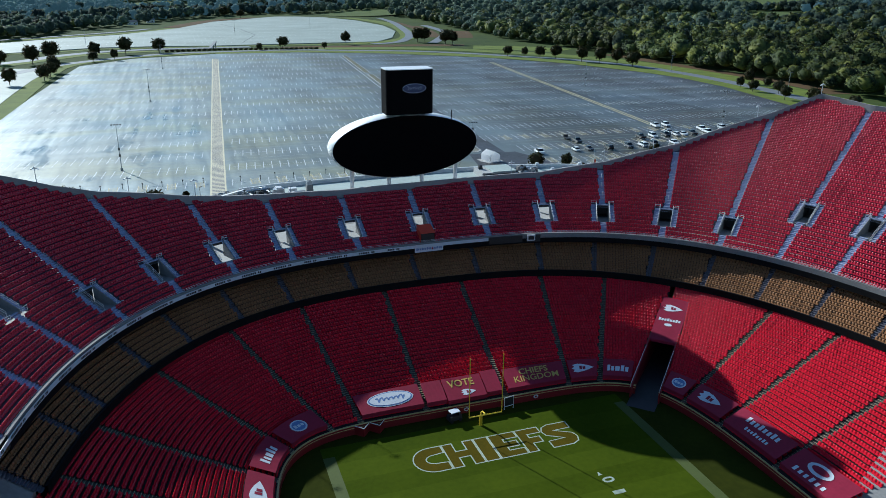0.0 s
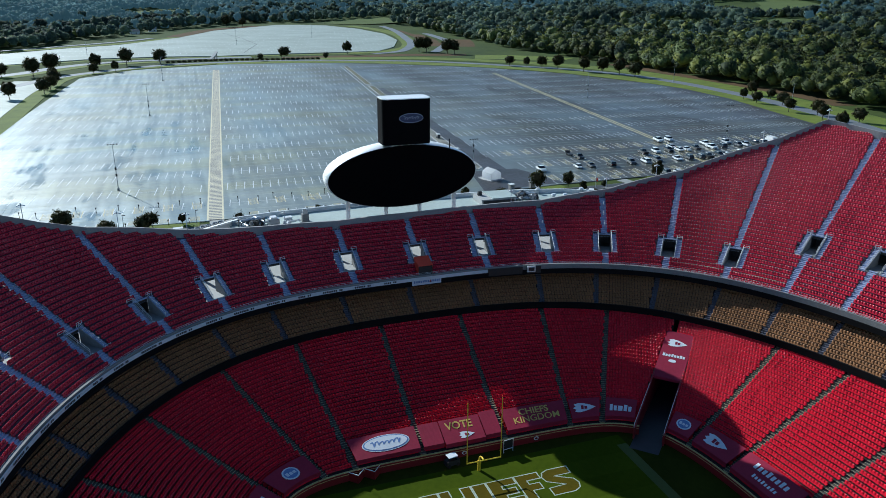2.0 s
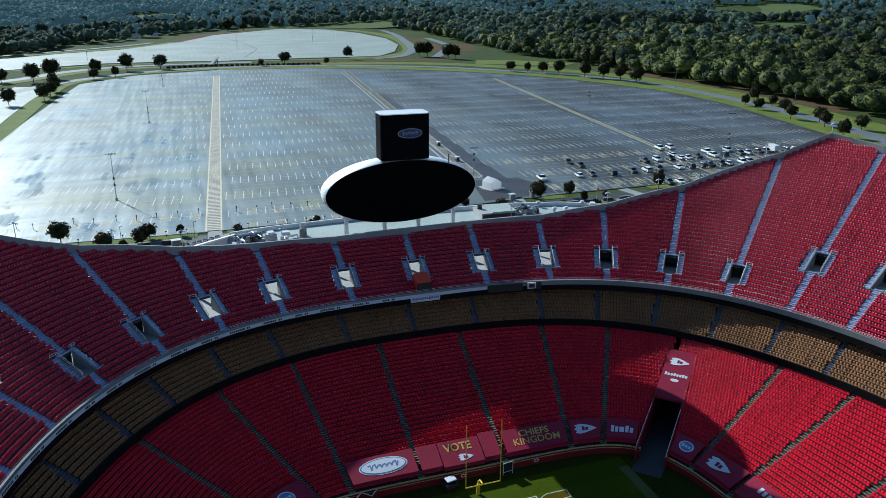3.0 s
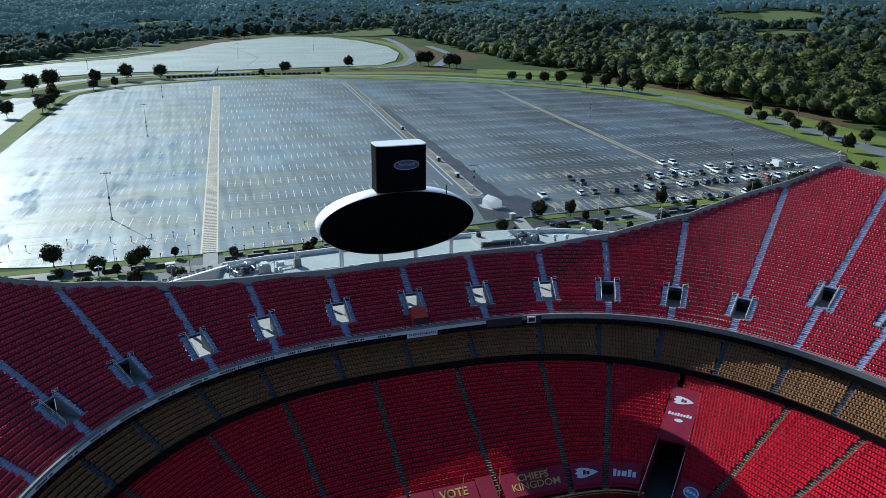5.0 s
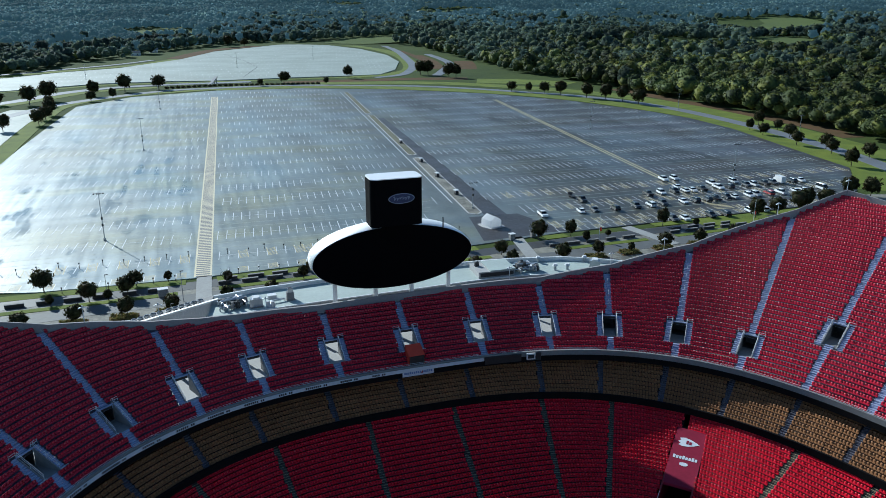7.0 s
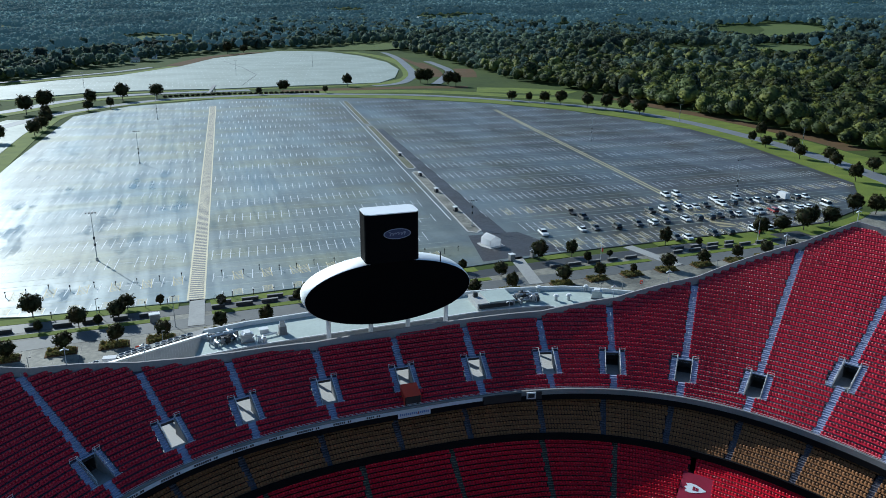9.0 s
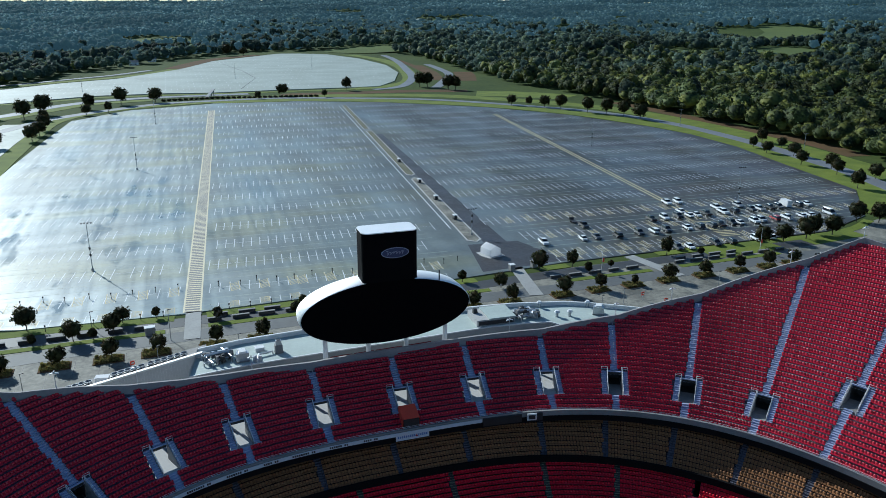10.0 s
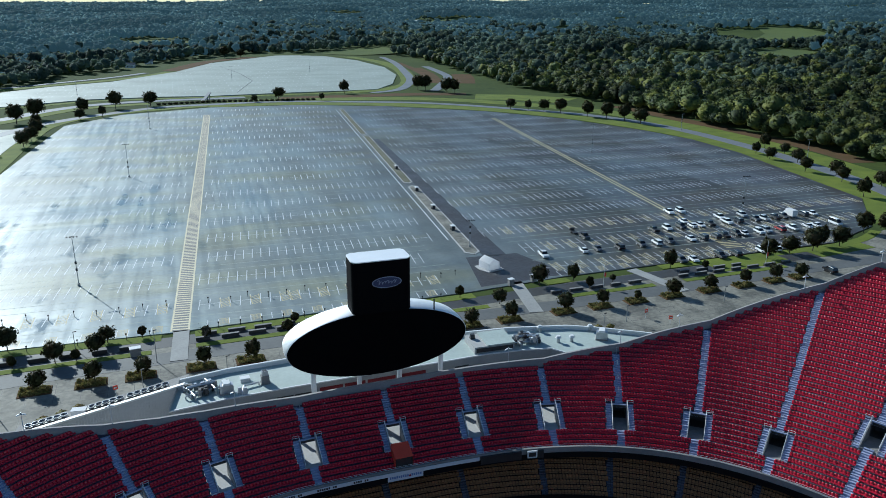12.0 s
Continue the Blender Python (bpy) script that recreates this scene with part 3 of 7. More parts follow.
band("far_verge", [(150, 748), (195, 766), (234, 815), (266, 930), (288, 1060), (290, 1200), (262, 1330), (200, 1400)], 20, GROUND_Z + 0.18, M_GRASS, "grass border of the farther parking lot", "grass")
band("far_verge", [(-260, 690), (-150, 718), (-104, 742), (-40, 744), (60, 744), (150, 746)], 9, GROUND_Z + 0.16, M_GRASS, "grass strip between the lots", "grass")
band("far_verge", [(-230, 850), (-160, 915), (-100, 962), (-60, 1010), (-30, 1070)], 16, GROUND_Z + 0.16, M_GRASS, "grass strip behind the farther lot", "grass")
band("back_road", [(-400, 830), (-230, 880), (-150, 950), (-100, 1000), (-60, 1060)], 9, GROUND_Z + 0.3, M_ROAD, "narrow pale road behind the farther lot")
band("far_bank", [(-30, 1080), (25, 1240), (85, 1320), (160, 1412), (260, 1438)], 26, GROUND_Z + 0.2, M_DRY, "dry grass bank behind the farther lot", "grass")


# ---- markings of the lot ----
def row_y(k, x):
    return 168.9 + 23.43 * k + 0.2334 * k * k - 0.02 * (x - 17)


def walk_x(y):
    return -31.0 + (y - 151) * 0.0625


def median_x(y):
    return 75.0 + (y - 195) * 0.089


def yellow_x(y):
    return 181.5 + (y - 226) * 0.131


def in_ring(x, y, rg):
    inside = False
    for (x1, y1), (x2, y2) in zip(rg, rg[1:] + rg[:1]):
        if (y1 > y) != (y2 > y) and x < (x2 - x1) * (y - y1) / (y2 - y1) + x1:
            inside = not inside
    return inside


def quad_flat(g, x0, y0, x1, y1, w, z):
    """A painted line from one place to another."""
    d = Vector((x1 - x0, y1 - y0, 0)).normalized()
    n = Vector((-d.y, d.x, 0)) * w / 2
    a, b = Vector((x0, y0, z)), Vector((x1, y1, z))
    g.add([a - n, b - n, b + n, a + n], [(0, 1, 2, 3)])


def stalls():
    g, hatch = Geo(), Geo()
    z = LOT_Z + 0.012
    rnd = random.Random(4)
    for k in range(-1, 21):
        tick = 5.4 + 0.04 * max(k, 0)
        step = 3.1 + 0.03 * k
        x = -118.0
        run0 = None
        while x < 306:
            y = row_y(k, x)
            blocked = any(abs(x - fx) < m for fx, m in ((walk_x(y), 4.2), (median_x(y), 9.0), (yellow_x(y), 4.0)))
            ok = in_ring(x, y + tick, LOT_EDGE) and in_ring(x, y - tick, LOT_EDGE) and in_ring(x + 4, y, LOT_EDGE) and in_ring(x - 4, y, LOT_EDGE) and not blocked
            ok = ok and not (55 < x < 92 and y < 200)
            if ok:
                lo, hi = tick, tick
                if k <= 0:
                    lo = hi = tick * 0.8
                slant = 0.10
                if rnd.random() < 0.97:
                    quad_flat(g, x - slant * lo, y - lo, x + slant * hi, y + hi, 0.24 + 0.012 * k, z)
                if (k in (-1, 0) or (k in (1, 2) and x > 95)) and int(x / step) % 3 == 0:
                    for j in range(6):
                        quad_flat(hatch, x + 0.3, y - lo + j * 1.25, x + step * 0.9, y - lo + 1.6 + j * 1.25, 0.32, z)
                    for e in (0.2, step * 0.93):
                        quad_flat(hatch, x + e, y - lo, x + e, y + hi, 0.3, z + 0.002)
                if run0 is None:
                    run0 = x
                last = x
            if run0 is not None and (not ok or x + step >= 306):
                if last - run0 > step:
                    quad_flat(g, run0, row_y(k, run0), last, row_y(k, last), 0.18, z + 0.001)
                run0 = None
            x += step
    # short bays along the edge of the lot nearest the plaza
    x, n = -104.0, 0
    while x < 214:
        e = float(np.interp(x, [-128, -77, -34, 59, 95, 215], [166, 152.5, 150.3, 153.5, 157, 158.5])) + 0.9
        if abs(x - walk_x(e)) > 6 and not 52 < x < 92:
            quad_flat(g, x, e, x + 0.3, e + 4.6, 0.24, z)
            if n % 3 == 0:
                for j in range(5):
                    quad_flat(hatch, x + 0.2, e + 0.1 + 0.8 * j, x + 2.8, e + 1.3 + 0.8 * j, 0.28, z)
                quad_flat(hatch, x + 2.9, e, x + 3.1, e + 4.6, 0.28, z + 0.002)
                quad_flat(hatch, x + 0.2, e + 4.6, x + 3.1, e + 4.6, 0.28, z + 0.003)
        x += 3.1
        n += 1
    tagged(part("stall_lines", g, M_LINE), "worn white parking stall lines on the asphalt", "road marking", kind="stuff")
    tagged(part("hatched_bays", hatch, M_YEL), "yellow hatched bays between the nearest stalls", "road marking", kind="stuff")


stalls()


def far_stalls():
    """Faint worn stall rows of the farther lot."""
    g = Geo()
    for k in range(17):
        y = 790 + 30 * k
        x = -160.0
        while x < 250:
            if all(in_ring(x + a, y + b, FAR_LOT) for a, b in ((-8, -9), (8, -9), (-8, 9), (8, 9))):
                quad_flat(g, x, y - 5.5, x + 0.6, y + 5.5, 0.3, LOT_Z + 0.412)
            x += 6.0
    tagged(part("far_stall_lines", g, M_LINE), "faint worn stall lines of the farther lot", "road marking", kind="stuff")
    g = Geo()
    for (x0, y0), (x1, y1) in (((36, 775), (64, 900)), ((64, 900), (58, 1010)), ((58, 1010), (40, 1150))):
        quad_flat(g, x0, y0, x1, y1, 0.9, LOT_Z + 0.408)
    tagged(part("dark_crack", g, M_LANE), "dark sealed crack across the farther lot", "road marking", kind="structure")


far_stalls()


def tyre_lanes():
    g = Geo()
    for k in range(-1, 20):
        for off in (8.6, 14.0):
            x = -116.0
            while x < 300:
                y = row_y(k, x) + off
                if in_ring(x, y, LOT_EDGE) and in_ring(x + 8, y - 1, LOT_EDGE) and abs(x - median_x(y)) > 12 and abs(x + 8 - median_x(y)) > 12:
                    quad_flat(g, x, y, x + 8, y - 8 * 0.02, 0.34, LOT_Z + 0.008)
                x += 8
    tagged(part("lane_seams", g, M_LOT2), "paler sealed seams along the driving lanes", "road marking", kind="stuff")


tyre_lanes()


def crosswalk():
    """The long striped footway through the lot."""
    t = thing("striped_footway", "long yellow-edged striped footway painted across the lot", "road marking", kind="structure")
    z = LOT_Z + 0.02
    base = Geo()
    quad_flat(base, walk_x(151), 151, walk_x(612), 612, 5.2, z - 0.006)
    part("paint_bed", base, M_CONC_D, t)
    for s in (-2.4, 2.4):
        g = Geo()
        quad_flat(g, walk_x(151) + s, 151, walk_x(612) + s, 612, 0.55, z + 0.004)
        part("edge_line", g, M_CREAM, t)
    g = Geo()
    y = 152.0
    while y < 611:
        quad_flat(g, walk_x(y) - 2.1, y + 0.25, walk_x(y) + 2.1, y - 0.25, 0.75, z)
        y += 1.9
    tagged(part("stripes", g, M_CREAM, t), kind="stuff")
    t2 = thing("yellow_lane", "faded yellow double lane line across the lot", "road marking", kind="structure")
    for s in (-1.1, 1.1):
        g = Geo()
        quad_flat(g, yellow_x(190) + s, 190, yellow_x(520) + s, 520, 1.0, z)
        part("lane_line", g, M_YEL, t2)
    g = Geo()
    for k in range(11):
        quad_flat(g, yellow_x(168) - 4.0 + 0.3 * k, 166.5 + 2.0 * k, yellow_x(168) + 4.0 + 0.3 * k, 165.5 + 2.0 * k, 0.8, z)
    tagged(part("crossing_bars", g, M_YEL, t2), kind="stuff")


crosswalk()


def median_island():
    """The kerbed strip that divides the lot."""
    t = thing("median_island", "long kerbed grass and concrete median dividing the lot", "median", kind="structure")
    for y0, y1, w0, w1 in ((190, 305, 6.0, 5.0), (312, 465, 5.0, 4.5), (472, 612, 4.5, 4.0)):
        a = [(median_x(y0) - w0 / 2, y0 + 2), (median_x(y0), y0 - 1), (median_x(y0) + w0 / 2, y0 + 2), (median_x(y1) + w1 / 2, y1 - 2), (median_x(y1), y1 + 1), (median_x(y1) - w1 / 2, y1 - 2)]
        g = Geo()
        g.slab(a, LOT_Z - 0.1, LOT_Z + 0.16)
        part("kerb", g, M_CONC, t)
        cx, cy = sum(p[0] for p in a) / 6, sum(p[1] for p in a) / 6
        g = Geo()
        g.slab([(median_x(py) + (px - median_x(py)) * 0.8, cy + (py - cy) * 0.985) for px, py in a], LOT_Z, LOT_Z + 0.2)
        part("infill", g, M_DIRT if y0 > 300 else M_PAVE, t)
    g = Geo()
    quad_flat(g, median_x(210) - 5.2, 210, median_x(612) - 4.6, 612, 0.5, LOT_Z + 0.02)
    part("edge_line", g, M_LINE, t)


median_island()


def sealed_lanes():
    """Newer, darker asphalt of the driving lanes beside the median and round the tent."""
    g = Geo()
    z = LOT_Z + 0.005
    for k in range(24):
        y0, y1 = 186 + k * 11.0, 186 + (k + 1) * 11.0
        w = 9.0 - 0.18 * k
        g.add([(median_x(y0) + 2.5, y0, z), (median_x(y0) + 2.5 + w, y0, z), (median_x(y1) + 2.5 + w - 0.18, y1, z), (median_x(y1) + 2.5, y1, z)], [(0, 1, 2, 3)])
    g.add([(64, 156.5, z), (98, 158.5, z), (90, 186, z), (70, 187, z)], [(0, 1, 2, 3)])
    tagged(part("sealed_lanes", g, M_SEAL), "fresh dark asphalt of the driving lanes beside the median", "road", kind="structure")


sealed_lanes()


# ---- bowl: upper deck ----
def z_up(d):
    return UPPER_Z + UPPER_SLOPE * d


PORTAL_RUN = {}
for k in range(len(UP_AISLES)):
    PORTAL_RUN[k] = (3.3, 7.6) if 4 <= k <= 14 else (9.6, 14.0)


def stretch(track, s, d):
    a, b = track.point(np.array([s - 1.0, s + 1.0]), np.array([d, d]))
    return float(np.hypot(*(a - b))) / 2


def row_line(track, s0, s1, d, z, n=14, lim=None):
    """Points along a row, from the higher s to the lower, so that the field lies on the right hand."""
    s = np.linspace(s1, s0, n)
    dd = np.full(n, float(d)) if lim is None else np.minimum(d, lim(s))
    xy = track.point(s, dd)
    return np.concatenate([xy, np.full((n, 1), z)], 1)


def block_row(t, low, front, back, material, cut=False):
    """One concrete step of a block; cut: left out where the tunnel runs."""
    runs = [np.arange(len(front))]
    if cut:
        ok = np.array([not skip_seat(p) for p in front])
        if not ok.all():
            idx = np.where(ok)[0]
            runs = [r for r in np.split(idx, np.where(np.diff(idx) > 1)[0] + 1) if len(r) > 1]
    for r in runs:
        g = Geo()
        g.strip([tuple(p) for p in low[r]], [tuple(p) for p in front[r]], [tuple(p) for p in back[r]])
        part("tread", g, material, t)


def seat_row(t, p, w, material, tall=1.0):
    tagged(part("seat_row", seat_mesh("seat_row", [p], [w], tall), material, t), kind="stuff")


TUN_A, TUN_B = Vector((30.6, 0.7)), Vector((46.6, 16.3))
TUN_DIR = (TUN_B - TUN_A).normalized()
TUN_N = Vector((-TUN_DIR.y, TUN_DIR.x))


def skip_seat(q):
    v = Vector((q[0], q[1])) - TUN_A
    return abs(v.dot(TUN_N)) < 2.6 and -4 < v.dot(TUN_DIR) < (TUN_B - TUN_A).length + 2


def flight(line, width, rz):
    """A flight of steps as one skin: line holds the front edge of each step, rising."""
    g = Geo()
    lines = []
    side = Vector((math.cos(radians(rz)), math.sin(radians(rz)), 0)) * width / 2
    for a, b in zip(line, line[1:]):
        a, b = Vector(a), Vector(b)
        c = Vector((b.x, b.y, a.z))
        lines += [[tuple(a + side), tuple(a - side)], [tuple(c + side), tuple(c - side)]]
    g.strip(*lines)
    return g


def upper_section(i):
    """One block of the upper deck between two aisles: stepped concrete and its seats."""
    s0, s1 = UP_AISLES[i], UP_AISLES[i + 1]
    t = thing("upper_seating_block", "block of empty red folding seats on the blue-grey upper deck", "seating", group="upper deck seating blocks")
    smid = np.linspace(s0, s1, 60)
    rows = int(rim_run(smid).max() / UP_ROW)
    for r in range(rows):
        d0, d1 = 0.45 + r * UP_ROW, 0.45 + (r + 1) * UP_ROW
        half = []
        for k, s in ((i, s0), (i + 1, s1)):
            lo, hi = PORTAL_RUN[k]
            half.append((2.42 if lo - 0.4 < d0 + 0.4 < hi + 0.4 else 0.55) / stretch(T_UP, s, d0))
        a, b = s0 + half[0], s1 - half[1]
        fine = np.linspace(a, b, 60)
        ok = fine[rim_run(fine) > d0 + 0.35]
        if len(ok) < 4:
            continue
        a, b = float(ok[0]), float(ok[-1])
        z = z_up(d0) + 0.02
        front, back = row_line(T_UP, a, b, d0, z), row_line(T_UP, a, b, d1, z)
        low = front.copy()
        low[:, 2] -= UPPER_SLOPE * UP_ROW + 0.15
        block_row(t, low, front, back, M_TREAD)
        line = row_line(T_UP, a, b, d0 + 0.52, z, 24)
        p, w = seats_along(line, lambda at, n: (at > 0.15) & (at < n - 0.15))
        seat_row(t, p, w, M_SEAT_UP)
    return t


def upper_aisle(k):
    """Stairs of one aisle, above and below its portal."""
    s = UP_AISLES[k]
    lo, hi = PORTAL_RUN[k]
    t = thing("aisle_stair", "worn blue-grey concrete aisle stair between seat blocks", "stairs", group="upper deck aisles")
    run = float(rim_run(np.array(s)))
    for d0, d1 in ((0.3, lo + 0.42), (hi + 0.3, run - 0.2)):
        n = ring_out(RING_UPPER, T_UP.point(np.array([s])))[0]
        rz = math.degrees(math.atan2(n[1], n[0])) - 90
        line = []
        d = d0
        while d < d1:
            p = T_UP.point(np.array([s]), np.array([d]))[0]
            line.append((p[0], p[1], z_up(d) + 0.09))
            d += 0.4
        g = flight(line, 1.46, rz)
        part("stair_flight", g, M_AISLE, t)
    d = hi + 1.5
    while d < run - 1.2:
        g = Geo()
        a, b = T_UP.point(np.array([s]), np.array([d]))[0], T_UP.point(np.array([s]), np.array([d + 1.1]))[0]
        za, zb = z_up(d) + 0.95, z_up(d + 1.1) + 0.95
        g.tube((*a, za), (*b, zb), 0.03, n=5)
        g.tube((*a, za - 0.95), (*a, za), 0.03, n=5)
        g.tube((*b, zb - 0.95), (*b, zb), 0.03, n=5)
        part("handrail", g, M_GALV, t)
        d += 2.4


def portal(k):
    """A walled entrance cut down through the deck, with rails round it."""
    s = UP_AISLES[k]
    lo, hi = PORTAL_RUN[k]
    p = T_UP.point(np.array([s]), np.array([lo]))[0]
    n = ring_out(RING_UPPER, T_UP.point(np.array([s])))[0]
    rz = math.degrees(math.atan2(n[1], n[0])) - 90
    t = thing("deck_portal", "walled concrete stair portal with pale steel rails", "portal", (p[0], p[1], 0), rz, group="upper deck portals")
    L = hi - lo
    zf, zb = z_up(lo), z_up(hi)
    floor = max(zf - 0.1, CONC_Z + 0.02) if lo < 5 else zf - 0.1
    g = Geo()
    g.box(pose(0, L / 2 + 0.1, floor - 0.3), 2.9, L + 0.4, 0.3)
    open_back = 7 <= k <= 12
    # closed portals get a darker landing colour for their shade
    part("landing", g, M_CONC if open_back else M_CONC_D, t)
    # added box, coloured dark for shade, that also blocks light from the concourse
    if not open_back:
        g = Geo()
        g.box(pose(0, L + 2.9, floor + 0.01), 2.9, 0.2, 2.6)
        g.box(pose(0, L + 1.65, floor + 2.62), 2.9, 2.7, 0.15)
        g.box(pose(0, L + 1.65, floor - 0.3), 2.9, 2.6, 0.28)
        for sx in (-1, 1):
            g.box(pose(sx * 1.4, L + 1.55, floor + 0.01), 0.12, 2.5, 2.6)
        part("dark_passage", g, M_LANE, t, "passage box painted dark for the shade behind the doorway")
    for sx in (-1, 1):
        g = Geo()
        x0, x1 = sx * 1.28, sx * 1.42
        v = []
        for x in (x0, x1):
            v += [(x, 0, floor), (x, L, floor), (x, L, zb + 0.22), (x, 0.1, zf + 0.22)]
        g.add(v, [(0, 1, 2, 3), (7, 6, 5, 4), (0, 4, 5, 1), (1, 5, 6, 2), (2, 6, 7, 3), (3, 7, 4, 0)])
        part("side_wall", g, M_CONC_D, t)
        g = flight([(sx * 1.93, 0.4 * j - 0.4, zf + UPPER_SLOPE * 0.4 * (j - 1) + 0.06) for j in range(int(L / 0.4) + 4)], 1.02, 0)
        part("side_stair", g, M_AISLE, t)
        g = Geo()
        for h in (0.7, 1.05):
            g.tube((sx * 1.38, 0.1, zf + h), (sx * 1.38, L, zb + h), 0.035, n=5)
        for f in (0, 0.5, 1):
            g.tube((sx * 1.38, 0.1 + f * (L - 0.1), zf + f * (zb - zf) + 0.2), (sx * 1.38, 0.1 + f * (L - 0.1), zf + f * (zb - zf) + 1.05), 0.035, n=5)
        part("side_rail", g, M_WHITE, t)
        for y, z in ((-0.35, zf - 0.35), (L + 0.35, zb + 0.05)):
            g = Geo()
            for h in (0.5, 0.85):
                g.tube((sx * 1.3, y, z + h), (sx * 2.42, y, z + h), 0.035, n=5)
            for x in (1.3, 2.42):
                g.tube((sx * x, y, z - 0.2), (sx * x, y, z + 0.85), 0.035, n=5)
            part("end_rail", g, M_WHITE, t)
    g = Geo()
    g.box(pose(0, L + 0.15, floor + 2.25), 2.9, 0.3, zb + 0.2 - floor - 2.25)
    part("head_wall", g, M_AISLE, t)
    g = Geo()
    g.box(pose(0, L - 0.02, floor + 2.3), 2.3, 0.06, 0.4)
    part("sign_board", g, M_DARK, t, "dark sign board over the doorway")
    g = Geo()
    g.box(pose(0, L + 0.55, zb - 0.35), 4.84, 0.7, 0.4)
    part("cross_landing", g, M_AISLE, t)
    return t


def tail_wall(name, track, s0, s1, d0, d1, z0, z1, material, label, n=120, kind="structure", category="wall", lim=False):
    """A curved wall between two offsets and two heights; lim: its offsets follow the rim."""
    g = Geo()
    s = np.linspace(s0, s1, n)
    base = rim_run(s) if lim else np.zeros(n)
    zz = UPPER_Z + UPPER_SLOPE * base if lim else np.zeros(n)
    a, b = track.point(s, base + d0), track.point(s, base + d1)
    lo = np.full(n, float(z0)) if not lim or z0 < 5 and z0 > 1 else zz + z0
    hi = zz + z1
    li = [[(x, y, z) for (x, y), z in zip(p, h)] for p, h in ((a, lo), (a, hi), (b, hi), (b, lo))]
    g.strip(li[0], li[1], li[2], li[3])
    return tagged(part(name, g, material), label, category, kind=kind)


S_LO, S_HI = UP_AISLES[0], UP_AISLES[-1]
# the rim, its outer wall, and the front parapet
tail_wall("rim_parapet", T_UP, S_LO, S_HI, 0.0, 0.45, -0.6, 1.25, M_RIM, "weathered pale concrete parapet along the rim of the upper deck", n=400, lim=True)
CONC_Z = 19.55


def rim_walk():
    """The last narrow strip of deck under the parapet."""
    s = np.linspace(S_LO, S_HI, 400)
    run = rim_run(s)
    a, b = T_UP.point(s, run - 2.6), T_UP.point(s, run + 0.1)
    g = Geo()
    g.strip([(x, y, z_up(r - 2.6) - 0.62) for (x, y), r in zip(a, run)], [(x, y, z_up(r) - 0.3) for (x, y), r in zip(b, run)])
    tagged(part("rim_walk", g, M_TREAD), "concrete strip behind the last seat rows", "floor", kind="structure")


rim_walk()


def concourse():
    """The open concourse behind the deck: its floor, the wall below it and the columns that carry the rim."""
    s = np.linspace(S_LO, S_HI, 300)
    run = rim_run(s)
    a, b = T_UP.point(s, np.full(300, 4.3)), T_UP.point(s, run + 0.9)
    g = Geo()
    g.strip([(x, y, CONC_Z - 0.4) for x, y in a], [(x, y, CONC_Z) for x, y in a], [(x, y, CONC_Z) for x, y in b], [(x, y, CONC_Z - 0.4) for x, y in b])
    tagged(part("concourse_floor", g, M_CONC), "pale concrete floor of the open upper concourse", "floor", kind="structure")
    c = T_UP.point(s, run + 0.5)
    g = Geo()
    g.strip([(x, y, GROUND_Z) for x, y in c], [(x, y, CONC_Z - 0.41) for x, y in c], [(x, y, CONC_Z - 0.41) for x, y in b], [(x, y, GROUND_Z) for x, y in b])
    tagged(part("outer_wall", g, M_CONC), "concrete outer wall of the stadium", "wall", kind="structure")
    for s0 in np.linspace(S_LO, S_HI, 46):
        r = float(rim_run(np.array(s0)))
        p = T_UP.point(np.array([s0]), np.array([r - 0.3]))[0]
        g = Geo()
        g.tube((p[0], p[1], CONC_Z), (p[0], p[1], z_up(r - 0.3) - 0.3), 0.35, n=10)
        tagged(part("rim_column", g, M_CONC), "round concrete column under the deck rim", "column", group="rim columns", kind="structure")


concourse()
tail_wall("front_parapet", T_UP, S_LO, S_HI, -0.1, 0.25, UPPER_Z - 1.0, UPPER_Z + 0.75, M_CONC_D, "weathered concrete front edge of the upper deck", n=240)
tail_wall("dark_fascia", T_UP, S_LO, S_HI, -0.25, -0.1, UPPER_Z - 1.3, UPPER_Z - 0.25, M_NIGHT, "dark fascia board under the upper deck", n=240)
tail_wall("name_strip", T_UP, T_UP.at(1.47), T_UP.at(2.9), -0.33, -0.25, UPPER_Z - 0.2, UPPER_Z + 0.45, M_BWHITE, "grey honour strip with lettering along the deck edge", n=160)
for kk in (0.42, 0.66):
    g = Geo()
    s = np.linspace(S_LO, S_HI, 400)
    p = T_UP.point(s, np.full(400, 0.1))
    for k in range(399):
        g.tube((*p[k], UPPER_Z + 0.5 + kk), (*p[k + 1], UPPER_Z + 0.5 + kk), 0.025, n=4)
    tagged(part("front_rail", g, M_WHITE), "thin white steel rail along the deck edge", "railing", kind="structure")
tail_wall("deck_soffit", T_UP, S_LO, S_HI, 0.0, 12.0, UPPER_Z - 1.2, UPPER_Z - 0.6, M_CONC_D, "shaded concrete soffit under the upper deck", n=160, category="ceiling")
for i in range(len(UP_AISLES) - 1):
    upper_section(i)
for k in range(len(UP_AISLES)):
    upper_aisle(k)
    portal(k)


